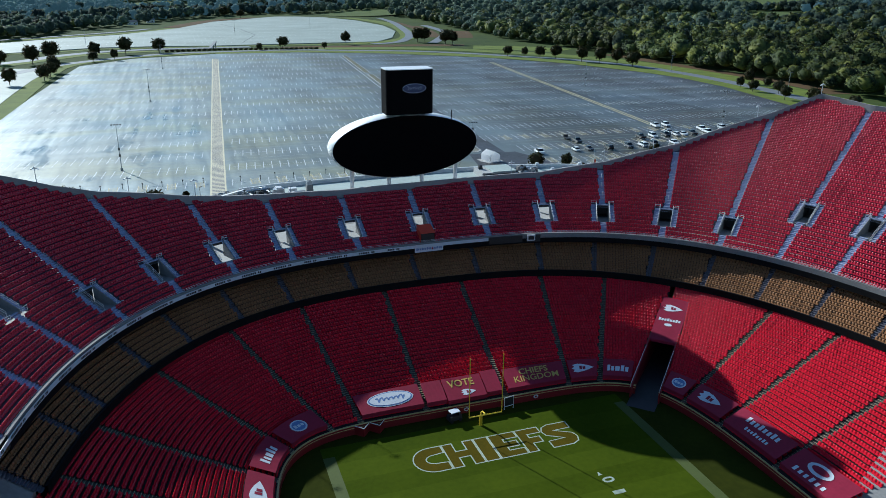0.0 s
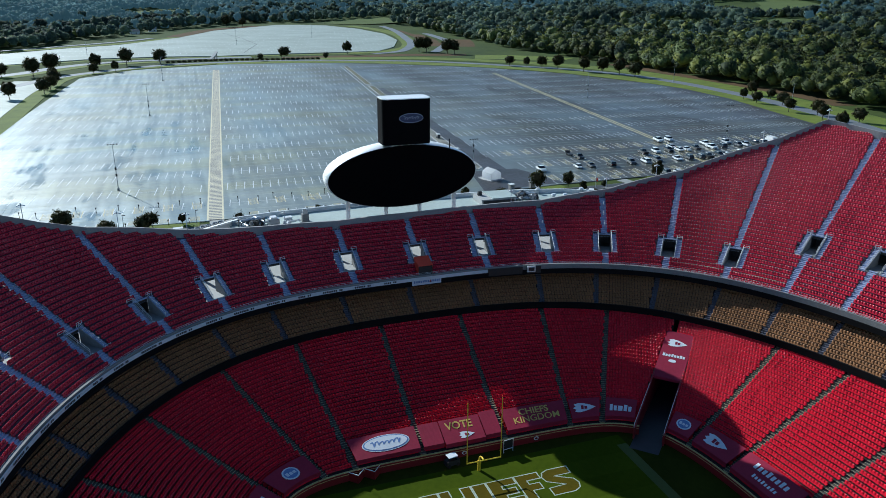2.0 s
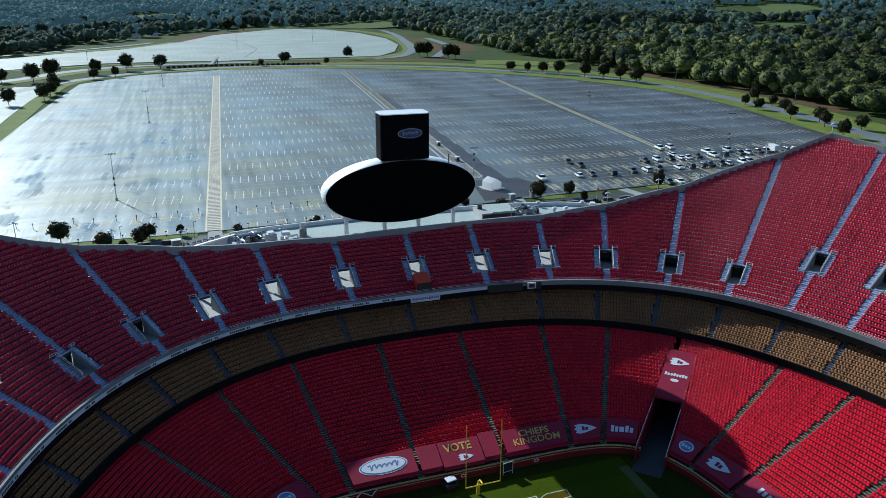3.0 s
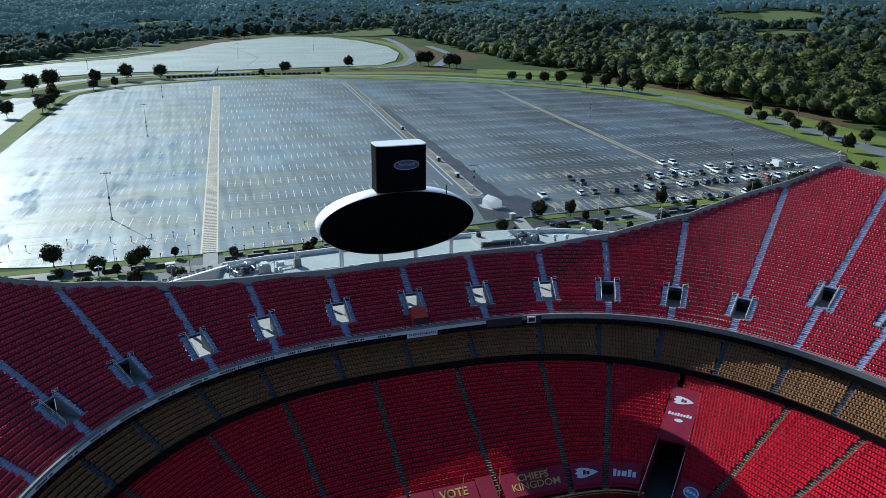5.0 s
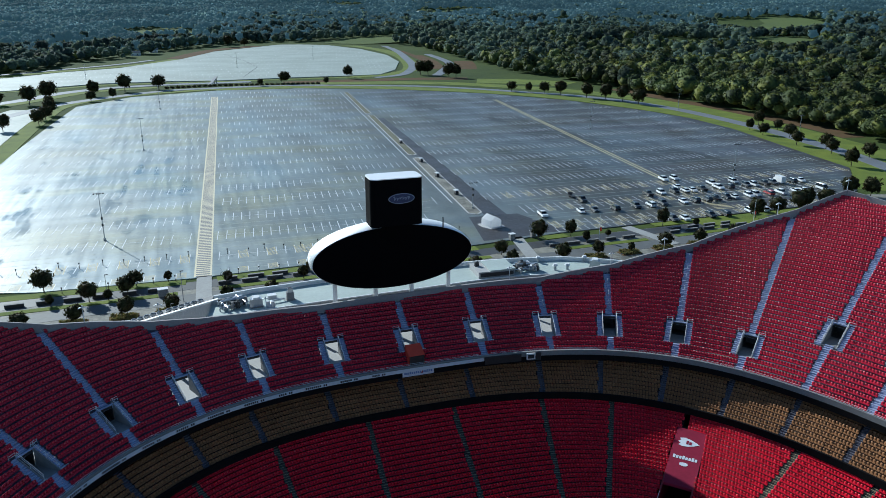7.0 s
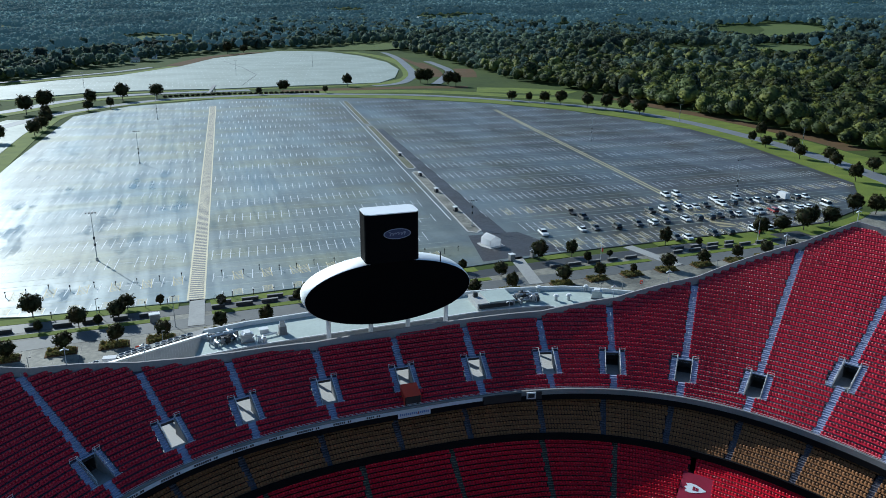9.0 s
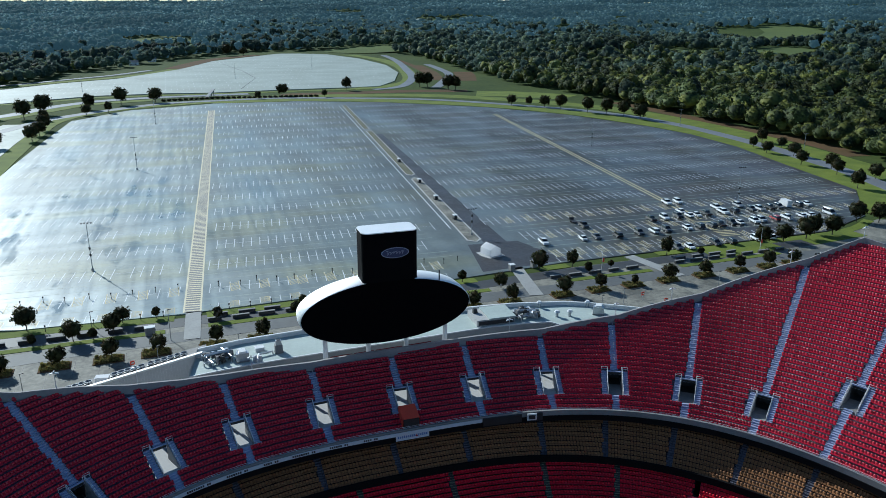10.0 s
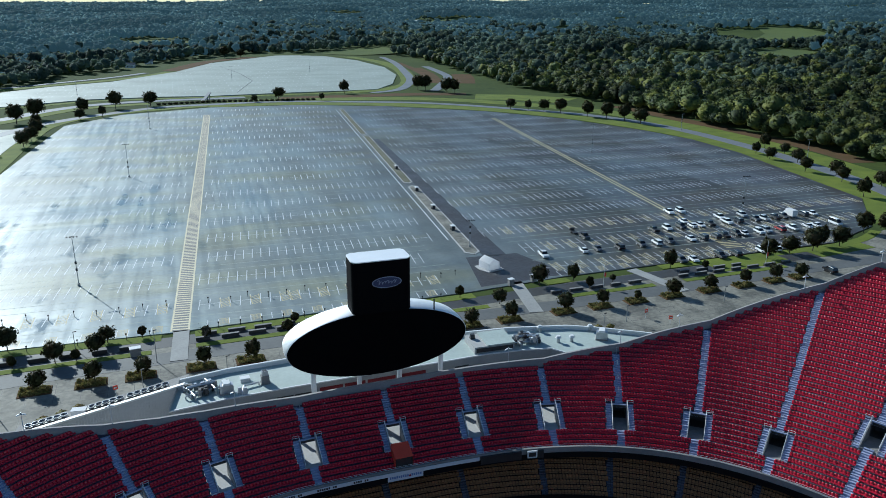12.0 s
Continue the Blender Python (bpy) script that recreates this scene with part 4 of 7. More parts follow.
# ---- bowl: club deck ----
def club_section(i):
    s0, s1 = CLUB_AISLES[i], CLUB_AISLES[i + 1]
    t = thing("club_seating_block", "block of empty gold folding seats on the club deck", "seating", group="club deck seating blocks")
    for r in range(10):
        d0, d1 = 0.5 + r * ROW, 0.5 + (r + 1) * ROW
        hw = 0.45 / stretch(T_CLUB, s0, d0)
        z = CLUB_Z + CLUB_SLOPE * (d0 - 0.5)
        front, back = row_line(T_CLUB, s0 + hw, s1 - hw, d0, z), row_line(T_CLUB, s0 + hw, s1 - hw, d1, z)
        low = front.copy()
        low[:, 2] -= 0.7
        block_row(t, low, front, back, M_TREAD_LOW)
        p, w = seats_along(row_line(T_CLUB, s0 + hw, s1 - hw, d0 + 0.5, z, 24), lambda at, n: (at > 0.1) & (at < n - 0.1), 0.56)
        seat_row(t, p, w, M_GOLD)


def club_aisle(k):
    s = CLUB_AISLES[k]
    t = thing("club_aisle_stair", "narrow grey concrete stair between gold seat blocks", "stairs", group="club deck aisles")
    g = Geo()
    n = ring_out(RING_CLUB, T_CLUB.point(np.array([s])))[0]
    rz = math.degrees(math.atan2(n[1], n[0])) - 90
    line = []
    d = 0.5
    while d < 8.5:
        p = T_CLUB.point(np.array([s]), np.array([d]))[0]
        line.append((p[0], p[1], CLUB_Z + CLUB_SLOPE * (d - 0.5) + 0.08))
        d += 0.4
    g = flight(line, 1.2, rz)
    part("stair_flight", g, M_STAIR_D, t)
    g = Geo()
    a = T_CLUB.point(np.array([s, s]), np.array([1.0, 7.0]))
    g.tube((*a[0], CLUB_Z + 1.2), (*a[1], CLUB_Z + CLUB_SLOPE * 6.5 + 1.0), 0.03, n=5)
    g.tube((*a[0], CLUB_Z + 0.2), (*a[0], CLUB_Z + 1.2), 0.03, n=5)
    part("handrail", g, M_DARK, t)


C_LO, C_HI = CLUB_AISLES[0], CLUB_AISLES[-1]
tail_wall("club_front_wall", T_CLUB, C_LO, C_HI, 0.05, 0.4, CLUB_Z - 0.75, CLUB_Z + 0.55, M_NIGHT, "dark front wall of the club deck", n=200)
tail_wall("club_soffit", T_CLUB, C_LO, C_HI, 0.4, 9.0, CLUB_Z - 0.9, CLUB_Z - 0.75, M_NIGHT, "club deck soffit, near black for the shade", n=160, category="ceiling")
tail_wall("club_back_wall", T_CLUB, C_LO, C_HI, 9.0, 9.4, 9.0, 19.5, M_CONC_D, "shaded wall behind the club seats", n=160)
for i in range(len(CLUB_AISLES) - 1):
    club_section(i)
for k in range(len(CLUB_AISLES)):
    club_aisle(k)


# ---- bowl: lower deck ----
TUNNEL = 4      # the block in the corner that the tunnel cuts
def low_section(i):
    (w0, c0), (w1, c1) = LOW_AISLES[i], LOW_AISLES[i + 1]
    t = thing("lower_seating_block", "block of empty red folding seats on the lower deck", "seating", group="lower deck seating blocks")
    n = 24
    for r in range(LOW_ROWS):
        f0, f1 = r / LOW_ROWS, (r + 1) / LOW_ROWS
        u = np.linspace(1, 0, n)
        full = low_point(w0 + (w1 - w0) * u, c0 + (c1 - c0) * u, np.full(n, f0))
        length = np.hypot(*np.diff(full[:, :2], axis=0).T).sum()
        m = 0.42 / length
        u = np.linspace(1 - m, m, n)
        front = low_point(w0 + (w1 - w0) * u, c0 + (c1 - c0) * u, np.full(n, f0))
        back = low_point(w0 + (w1 - w0) * u, c0 + (c1 - c0) * u, np.full(n, f1))
        back[:, 2] = front[:, 2]
        low = front.copy()
        low[:, 2] -= 0.5
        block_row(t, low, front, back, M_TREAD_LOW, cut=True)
        p, w = seats_along(front + (back - front) * 0.6, lambda at, ln: (at > 0.1) & (at < ln - 0.1))
        keep = np.array([not skip_seat(q) for q in p], bool) if len(p) else np.zeros(0, bool)
        if keep.any():
            seat_row(t, p[keep], w[keep], M_SEAT, 0.86)


def low_aisle(k):
    w, c = LOW_AISLES[k]
    t = thing("lower_aisle_stair", "concrete aisle stair with yellow step edges", "stairs", group="lower deck aisles")
    nose = Geo()
    n = LOW_ROWS * 2
    line = []
    for r in range(n + 1):
        f = r / n
        p = low_point(np.array([w]), np.array([c]), np.array([f]))[0]
        q = low_point(np.array([w]), np.array([c]), np.array([min(f + 0.02, 1)]))[0]
        if r < n:
            rz = math.degrees(math.atan2(q[1] - p[1], q[0] - p[0])) - 90
        line.append((p[0], p[1], p[2] + 0.08))
        nose.box(pose(p[0], p[1], p[2] + 0.084, 0, 0, rz) @ pose(0, 0.05, 0), 1.06, 0.07, 0.006)
    g = flight(line, 1.1, rz)
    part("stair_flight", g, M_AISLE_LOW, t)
    tagged(part("step_edges", nose, M_YEL, t), kind="stuff")


for i in range(len(LOW_AISLES) - 1):
    low_section(i)
for k in range(len(LOW_AISLES)):
    if k != TUNNEL:
        low_aisle(k)
W_LO, W_HI = LOW_AISLES[0][0], LOW_AISLES[-1][0]
for a, b in ((W_LO, T_WALL.at(0.722)), (T_WALL.at(0.94), W_HI)):
    tail_wall("field_wall", T_WALL, a, b, -0.25, 0.1, 0.0, 1.55, M_WALLRED, "low red padded wall round the field", n=140)
    tail_wall("wall_cap", T_WALL, a, b, -0.28, 0.14, 1.552, 1.66, M_STRIPE, "pale gold cap on the field wall", n=140, category="trim")
    tail_wall("wall_stripe", T_WALL, a, b, -0.28, -0.253, 1.15, 1.25, M_STRIPE, "thin gold stripe on the field wall", n=140, category="trim")


def far_bowl():
    """Plain stepped shell that closes the bowl behind."""
    lo, hi = T_UP.at(2.81), T_UP.at(0.20)
    total = T_UP.s[-1]
    n = 160
    su = (np.linspace(lo, hi + total, n)) % total
    sc = (np.linspace(T_CLUB.at(2.783), T_CLUB.at(0.215) + T_CLUB.s[-1], n)) % T_CLUB.s[-1]
    sw = (np.linspace(LOW_AISLES[-1][0], LOW_AISLES[0][0] + T_WALL.s[-1], n)) % T_WALL.s[-1]
    run = rim_run(su)
    rows = [(T_WALL.point(sw), 0.0), (T_WALL.point(sw), 1.7), (T_CLUB.point(sc, np.full(n, 1.5)), 10.5), (T_CLUB.point(sc, np.full(n, 1.4)), 11.6), (T_CLUB.point(sc, np.full(n, 8.0)), 16.2),
            (T_UP.point(su), UPPER_Z + 0.7), (T_UP.point(su, np.full(n, 0.5)), UPPER_Z + 0.3)]
    g = Geo()
    lines = [[(x, y, z) for x, y in p] for p, z in rows]
    lines.append([(x, y, UPPER_Z + UPPER_SLOPE * r + 1.2) for (x, y), r in zip(T_UP.point(su, run), run)])
    lines.append([(x, y, GROUND_Z) for x, y in T_UP.point(su, run + 0.9)])
    g.strip(*lines)
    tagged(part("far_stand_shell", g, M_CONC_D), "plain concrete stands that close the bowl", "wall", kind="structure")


far_bowl()


# ---- field ----
def field():
    g = Geo()
    s = np.linspace(T_WALL.at(-1.57), T_WALL.at(4.71), 200)[:-1]
    p = T_WALL.point(s, np.full(199, 0.2))
    g.slab([tuple(q) for q in p], -0.3, 0.0)
    tagged(part("field_apron", g, M_TRACK), "dark green turf apron inside the field wall", "ground", kind="structure")
    t = thing("football_field", "mown green grass football field in stripes", "field", kind="structure")
    for k in range(24):
        y1 = 3.5 - k * 4.572
        g = Geo()
        g.slab([(-26.2, y1 - 4.572), (26.2, y1 - 4.572), (26.2, y1), (-26.2, y1)], -0.05, 0.012)
        part("turf_stripe", g, M_TURF2 if k % 2 else M_TURF, t)
    for x in (-25.3, 25.3):
        g = Geo()
        g.slab([(x - 0.9, -112), (x + 0.9, -112), (x + 0.9, 0.9), (x - 0.9, 0.9)], 0.0, 0.018)
        part("sideline", g, M_FAINT, t)
    return t


FIELD = field()


# ---- lettering and flat shapes ----
def text_mesh(words, width, height, bold=0.0):
    """A flat mesh of words in the built-in font, scaled to a width and height, its lower left corner at 0, 0."""
    cu = bpy.data.curves.new("words", "FONT")
    cu.body = words
    cu.offset = bold
    cu.resolution_u = 3
    ob = new("words", cu)
    me = bpy.data.meshes.new_from_object(ob)
    bpy.data.objects.remove(ob)
    bpy.data.curves.remove(cu)
    co = np.array([v.co[:] for v in me.vertices])
    lo, hi = co.min(0), co.max(0)
    g = Geo()
    g.v = [((x - lo[0]) / (hi[0] - lo[0]) * width, (y - lo[1]) / (hi[1] - lo[1]) * height, 0.0) for x, y, _ in co]
    g.f = [tuple(p.vertices) for p in me.polygons]
    bpy.data.meshes.remove(me)
    return g


def oval(w, h, n=32):
    g = Geo()
    g.add([(w / 2 * math.cos(2 * math.pi * k / n), h / 2 * math.sin(2 * math.pi * k / n), 0) for k in range(n)], [tuple(range(n))])
    return g


def poly(pts):
    g = Geo()
    g.add([(x, y, 0) for x, y in pts], [tuple(range(len(pts)))])
    return g


def moved(g, f):
    """The same shape with each point passed through f(x, y, z)."""
    o = Geo()
    o.v = [tuple(f(*p)) for p in g.v]
    o.f = list(g.f)
    return o


# ---- scoreboard ----
def scoreboard():
    t = thing("scoreboard", "black oval scoreboard with white rim and box sign", "scoreboard", (3.0, 50.0, 0))
    RX, RZ, CZ, DEPTH, LEAN_BACK = 15.75, 7.0, 35.85, 5.2, 0.32
    n = 72

    def loop(rx, rz, y):
        return [(rx * math.cos(2 * math.pi * k / n), y + LEAN_BACK * (RZ - rz * math.sin(2 * math.pi * k / n)), CZ + rz * math.sin(2 * math.pi * k / n)) for k in range(n + 1)]
    g = Geo()
    g.strip(loop(RX - 0.5, RZ - 0.5, DEPTH - 0.2), loop(RX, RZ, DEPTH - 0.5), loop(RX + 0.15, RZ + 0.15, DEPTH / 2), loop(RX, RZ, 0.25), loop(RX - 0.15, RZ - 0.15, 0.0))
    part("rim", g, M_GLOSS, t, "bright white curved rim", smooth=True)
    g = Geo()
    g.add(loop(RX - 0.15, RZ - 0.15, 0.0)[:-1], [tuple(range(n))])
    part("screen", g, M_BLACK, t, "blank black screen")
    g = Geo()
    g.add(loop(RX - 0.5, RZ - 0.5, DEPTH - 0.2)[:-1], [tuple(range(n))[::-1]])
    part("back_panel", g, M_BLACK, t)
    for x in (-10.8, -2.7, 4.7, 12.5):
        g = Geo()
        g.tube((x, 6.9, CONC_Z), (x, 6.9, CZ - RZ * math.sqrt(max(1 - (x / RX) ** 2, 0)) + 0.8), 0.45, n=12)
        part("leg", g, M_WHITE, t)
    # box on top
    x0, x1, y0, y1, z0, z1, r = -5.3, 4.45, -2.2, 3.0, 43.3, 52.0, 1.1
    ringxy = []
    for cx, cy, a0 in ((x1 - r, y0 + r, -90), (x1 - r, y1 - r, 0), (x0 + r, y1 - r, 90), (x0 + r, y0 + r, 180)):
        ringxy += [(cx + r * math.cos(radians(a0 + 15 * k)), cy + r * math.sin(radians(a0 + 15 * k))) for k in range(7)]
    g = Geo()
    g.slab(ringxy, z0, z1)
    part("box_sign", g, M_BLACK, t, "black box sign with rounded corners")
    g = Geo()
    g.slab([(x0 + (px - x0) * 1.0, py) for px, py in ringxy], z1 + 0.002, z1 + 0.16)
    part("box_top", g, M_GLOSS, t, "white roof of the box sign")
    for dx, dz, w, h, m in ((0, 0, 4.9, 1.9, M_PALE), (0, 0, 4.6, 1.65, M_NAVY)):
        e = oval(w, h)
        off = 0.02 if m is M_PALE else 0.04
        part("emblem", moved(e, lambda x, y, z, o=off: ((x0 + x1) / 2 + 0.75 + x, y0 - o, 48.4 + y)), m, t, "blue oval emblem with a pale ring" if m is M_NAVY else "")
    # a plain looped line stands in for the script inside the emblem
    g = Geo()
    line = [(0.52 * (k / 4 - 3.0) + 0.16 * math.sin(k * 1.57), 0.10 * math.cos(k * 0.52) + (0.42 if k < 5 or k > 19 else 0.24) * math.sin(k * 1.57 + 0.6)) for k in range(25)]
    for (ax, ay), (bx, by) in zip(line, line[1:]):
        d = Vector((bx - ax, by - ay)).normalized() * 0.055
        g.add([((x0 + x1) / 2 + 0.75 + px, y0 - 0.06, 48.4 + pz) for px, pz in ((ax + d.y, ay - d.x), (bx + d.y, by - d.x), (bx - d.y, by + d.x), (ax - d.y, ay + d.x))], [(0, 1, 2, 3)])
    part("emblem_stroke", g, M_PALE, t)
    for px in (-2.4, 3.4):
        for py in (0.6, 2.6):
            g = Geo()
            g.tube((px, py, CZ + RZ * math.sqrt(1 - (px / RX) ** 2) - 0.3), (px, py, z0 + 0.1), 0.28, n=8)
            part("strut", g, M_GALV, t)
    for px in (-0.4, 0.9, 9.2):
        g = Geo()
        g.tube((px, 0.6, CZ + RZ * math.sqrt(1 - (px / RX) ** 2) - 0.1), (px, 0.6, CZ + RZ + 0.5), 0.12, n=6)
        part("floodlight", g, M_DARK, t)


scoreboard()


# ---- roof behind the rim ----
def terrace_roof():
    t = thing("terrace_roof", "flat white membrane roof behind the stand, with low parapets", "roof", kind="structure")
    z = 23.6
    back = [(-30.0, 72.8), (-21.6, 74.5), (-10.3, 75.3), (2, 76.2), (16, 76.6), (28.5, 76.0), (37.3, 75.2), (43.4, 73.8), (49.5, 72.4), (54.8, 69.7), (59.8, 66.4), (65.0, 62.8)]
    front = [(-32.0, 62.3), (-21.6, 63.8), (-10.3, 64.5), (2, 64.9), (16, 65.4), (28.5, 65.9), (36, 65.3), (42, 64.2)]
    rim_back = []
    for k, (x, y) in enumerate(back):
        s = T_UP.at(np.interp(x, [-45, -26, -10, 3, 20, 36, 50, 67], [2.03, 1.82, 1.66, 1.568, 1.45, 1.29, 1.125, 0.95]))
        q = T_UP.point(np.array([s]), np.array([float(rim_run(np.array(s))) + 0.95]))[0]
        o = ring_out(RING_UPPER, T_UP.point(np.array([s])))[0]
        rim_back.append((float(q[0]), float(q[1])))
        if k >= len(front):
            front.append((float(q[0] + o[0] * 1.7), float(q[1] + o[1] * 1.7)))
    g = Geo()
    g.strip([(*p, z) for p in back], [(*p, z) for p in front])
    part("membrane", g, M_ROOF, t)
    g = Geo()
    g.strip([(x, y + 0.25, z + 0.004) for x, y in front], [(x, y + 0.25, z + 0.14) for x, y in front], [(x, y - 0.06, z + 0.14) for x, y in front], [(x, y - 0.06, z - 0.1) for x, y in front])
    part("front_kerb", g, M_WHITE, t, "low white kerb along the front of the roof")
    g = Geo()
    g.strip([(*p, z - 0.1) for p in front], [(*p, CONC_Z - 0.3) for p in front])
    part("front_wall", g, M_CONC, t, "shaded concrete wall between roof and walkway")
    g = Geo()
    g.strip([(*p, CONC_Z - 0.02) for p in front], [(*p, CONC_Z - 0.02) for p in rim_back])
    part("walkway", g, M_CONC_D, t, "sunken concrete walkway between roof and rim")
    for x0, x1 in ((-5.6, -1.2), (-0.8, 3.2), (3.6, 9.2), (9.6, 15.4)):
        g = Geo()
        ya, yb = (float(np.interp(x, [p[0] for p in front[:8]], [p[1] for p in front[:8]])) - 0.06 for x in (x0, x1))
        g.strip([(x0, ya, z - 2.9), (x1, yb, z - 2.9)], [(x0, ya, z - 1.0), (x1, yb, z - 1.0)])
        part("red_panel", g, M_WALLRED, t, "red panel at the foot of the wall")
    for x0, x1 in ((-13.5, -10.5), (-10.2, -6.4), (21.5, 24.5)):
        g = Geo()
        ya, yb = (float(np.interp(x, [p[0] for p in front[:8]], [p[1] for p in front[:8]])) - 0.08 for x in (x0, x1))
        for h in (2.3, 1.9, 1.5):
            g.strip([(x0, ya, z - h - 0.24), (x1, yb, z - h - 0.24)], [(x0, ya + 0.03, z - h), (x1, yb + 0.03, z - h)])
        part("wall_louvre", g, M_DARK, t, "dark louvre in the wall")
    g = Geo()
    g.strip([(*p, GROUND_Z) for p in back], [(*p, z + 0.9) for p in back], [(p[0], p[1] - 0.45, z + 0.9) for p in back], [(p[0], p[1] - 0.45, z - 0.1) for p in back])
    part("back_parapet", g, M_WHITE, t, "white parapet along the back of the roof")
    for p, q in ((front[0], back[0]), (back[-1], front[-1])):
        g = Geo()
        g.strip([(*p, GROUND_Z), (*q, GROUND_Z)], [(*p, z + 0.85), (*q, z + 0.85)])
        part("end_wall", g, M_CONC, t)


terrace_roof()
ROOF_Z = 23.6


def roof_unit(kind, x, y, rz=0.0):
    """Plant on the roof: a boxy air handler, a slim vent or a cluster of ducts."""
    if kind == "box":
        t = thing("air_handler", "grey boxy rooftop air handling unit on a kerb", "air handler", (x, y, ROOF_Z), rz, group="rooftop units")
        for nm, sx, sy, sz, z, m in (("kerb", 2.6, 1.8, 0.3, 0, M_CONC_D), ("casing", 2.4, 1.6, 1.5, 0.3, M_GALV), ("hood", 1.3, 1.7, 0.4, 1.8, M_WHITE)):
            g = Geo()
            g.box(pose(0, 0, z), sx, sy, sz, 0.94)
            part(nm, g, m, t)
    elif kind == "flat":
        t = thing("skylight_box", "low white box with a flat lid on the roof", "roof box", (x, y, ROOF_Z), rz, group="rooftop units")
        for nm, sx, sy, sz, z, m in (("kerb", 1.7, 1.3, 0.7, 0, M_CLAD), ("lid", 1.85, 1.45, 0.12, 0.702, M_WHITE)):
            g = Geo()
            g.box(pose(0, 0, z), sx, sy, sz, 0.96)
            part(nm, g, m, t)
    elif kind == "tall":
        t = thing("exhaust_fan", "grey exhaust fan housing with an open dark hood", "exhaust fan", (x, y, ROOF_Z), rz, group="rooftop units")
        for nm, sx, sy, sz, z, m in (("kerb", 1.7, 1.5, 0.3, 0, M_CONC_D), ("casing", 1.5, 1.3, 1.4, 0.3, M_CONC_D), ("hood", 1.1, 1.0, 0.9, 1.702, M_GALV), ("mouth", 0.8, 0.7, 0.05, 2.604, M_DARK)):
            g = Geo()
            g.box(pose(0, 0, z), sx, sy, sz, 0.94)
            part(nm, g, m, t)
    elif kind == "pipe":
        t = thing("roof_duct", "pale insulated duct that bends across the roof", "ductwork", (x, y, ROOF_Z), rz, group="rooftop units")
        for a, b, rr in (((-1.7, -2.2, 0.5), (-1.2, 0.4, 0.5), 0.24), ((-1.2, 0.4, 0.5), (1.5, 1.0, 0.5), 0.2)):
            g = Geo()
            g.tube(a, b, rr, n=8)
            for e in (a, b):
                g.tube((e[0], e[1], 0), e, rr * 0.7, n=6)
            part("duct", g, M_WHITE, t)
        for px, py in ((-2.1, -1.5), (-1.2, -1.9)):
            g = Geo()
            g.box(pose(px, py, 0, 0, 0, 15), 0.7, 0.6, 1.3, 0.8)
            part("damper", g, M_CLAD, t)
    elif kind == "vent":
        t = thing("roof_vent", "pale mushroom roof vent on the white roof", "vent", (x, y, ROOF_Z), rz, group="rooftop units")
        g = Geo()
        g.tube((0, 0, 0), (0, 0, 1.1), 0.35, n=10)
        part("stack", g, M_GALV, t)
        g = Geo()
        g.tube((0, 0, 1.1), (0, 0, 1.5), 0.65, 0.4, n=12)
        part("cap", g, M_WHITE, t)
    else:
        t = thing("duct_cluster", "cluster of grey ducts and condensers on the roof", "ductwork", (x, y, ROOF_Z), rz, group="rooftop units")
        rnd = random.Random(int(x * 7 + y))
        for k in range(20):
            g = Geo()
            px, py, h = rnd.uniform(-2.7, 2.7), rnd.uniform(-2.2, 2.2), rnd.uniform(0.6, 1.6)
            g.box(pose(px, py, 0.35, 0, 0, rnd.uniform(-10, 10)), rnd.uniform(0.45, 1.0), rnd.uniform(0.4, 0.9), h, 0.9)
            for sx in (-0.3, 0.3):
                g.tube((px + sx, py, 0), (px + sx, py, 0.4), 0.06, n=5)
            part("condenser", g, (M_GALV, M_DARK, M_CONC_D)[k % 3], t)
        for a, b, rr in (((-2.6, 0.3, 1.4), (2.4, -0.4, 1.4), 0.28), ((-2.2, 1.6, 0.9), (-2.2, -2.6, 0.9), 0.2), ((1.6, 2.2, 1.1), (1.6, -2.4, 1.1), 0.22), ((-3.4, -1.2, 0.7), (2.8, -1.6, 0.7), 0.16)):
            g = Geo()
            g.tube(a, b, rr, n=8)
            for e in (a, b):
                g.tube((e[0], e[1], 0), e, rr * 0.8, n=6)
            part("duct", g, M_GALV, t)


for kind, x, y, rz in (("duct", -26.4, 68.2, 20), ("box", -22.1, 66.2, 4), ("vent", -22.4, 68.4, 0), ("flat", -18.6, 69.8, 4), ("tall", -15.1, 67.8, 2), ("pipe", -17.8, 66.6, 0), ("duct", 38.4, 69.0, 0), ("vent", 44.8, 66.5, 0), ("vent", 47.6, 65.9, 0), ("vent", 43.5, 72.6, 0), ("vent", 54.0, 69.6, 0), ("box", 54.2, 65.0, -30)):
    roof_unit(kind, x, y, rz)


def plant_room():
    t = thing("plant_room", "low white roofed plant room on the terrace roof", "plant room", (30.6, 69.8, ROOF_Z), -2)
    g = Geo()
    g.box(pose(0, 0, 0), 8.6, 6.4, 1.4)
    part("body", g, M_CONC, t)
    g = Geo()
    g.box(pose(1.4, 0, 1.402), 6.0, 6.7, 0.25)
    part("roof", g, M_ROOF, t)
    g = Geo()
    g.box(pose(0, -3.3, 0.3), 7.8, 0.16, 0.8)
    part("louvre", g, M_DARK, t)
    g = Geo()
    g.box(pose(-3.3, 1.2, 1.4), 1.0, 0.9, 1.0, 0.8)
    part("flue", g, M_DARK, t)


plant_room()


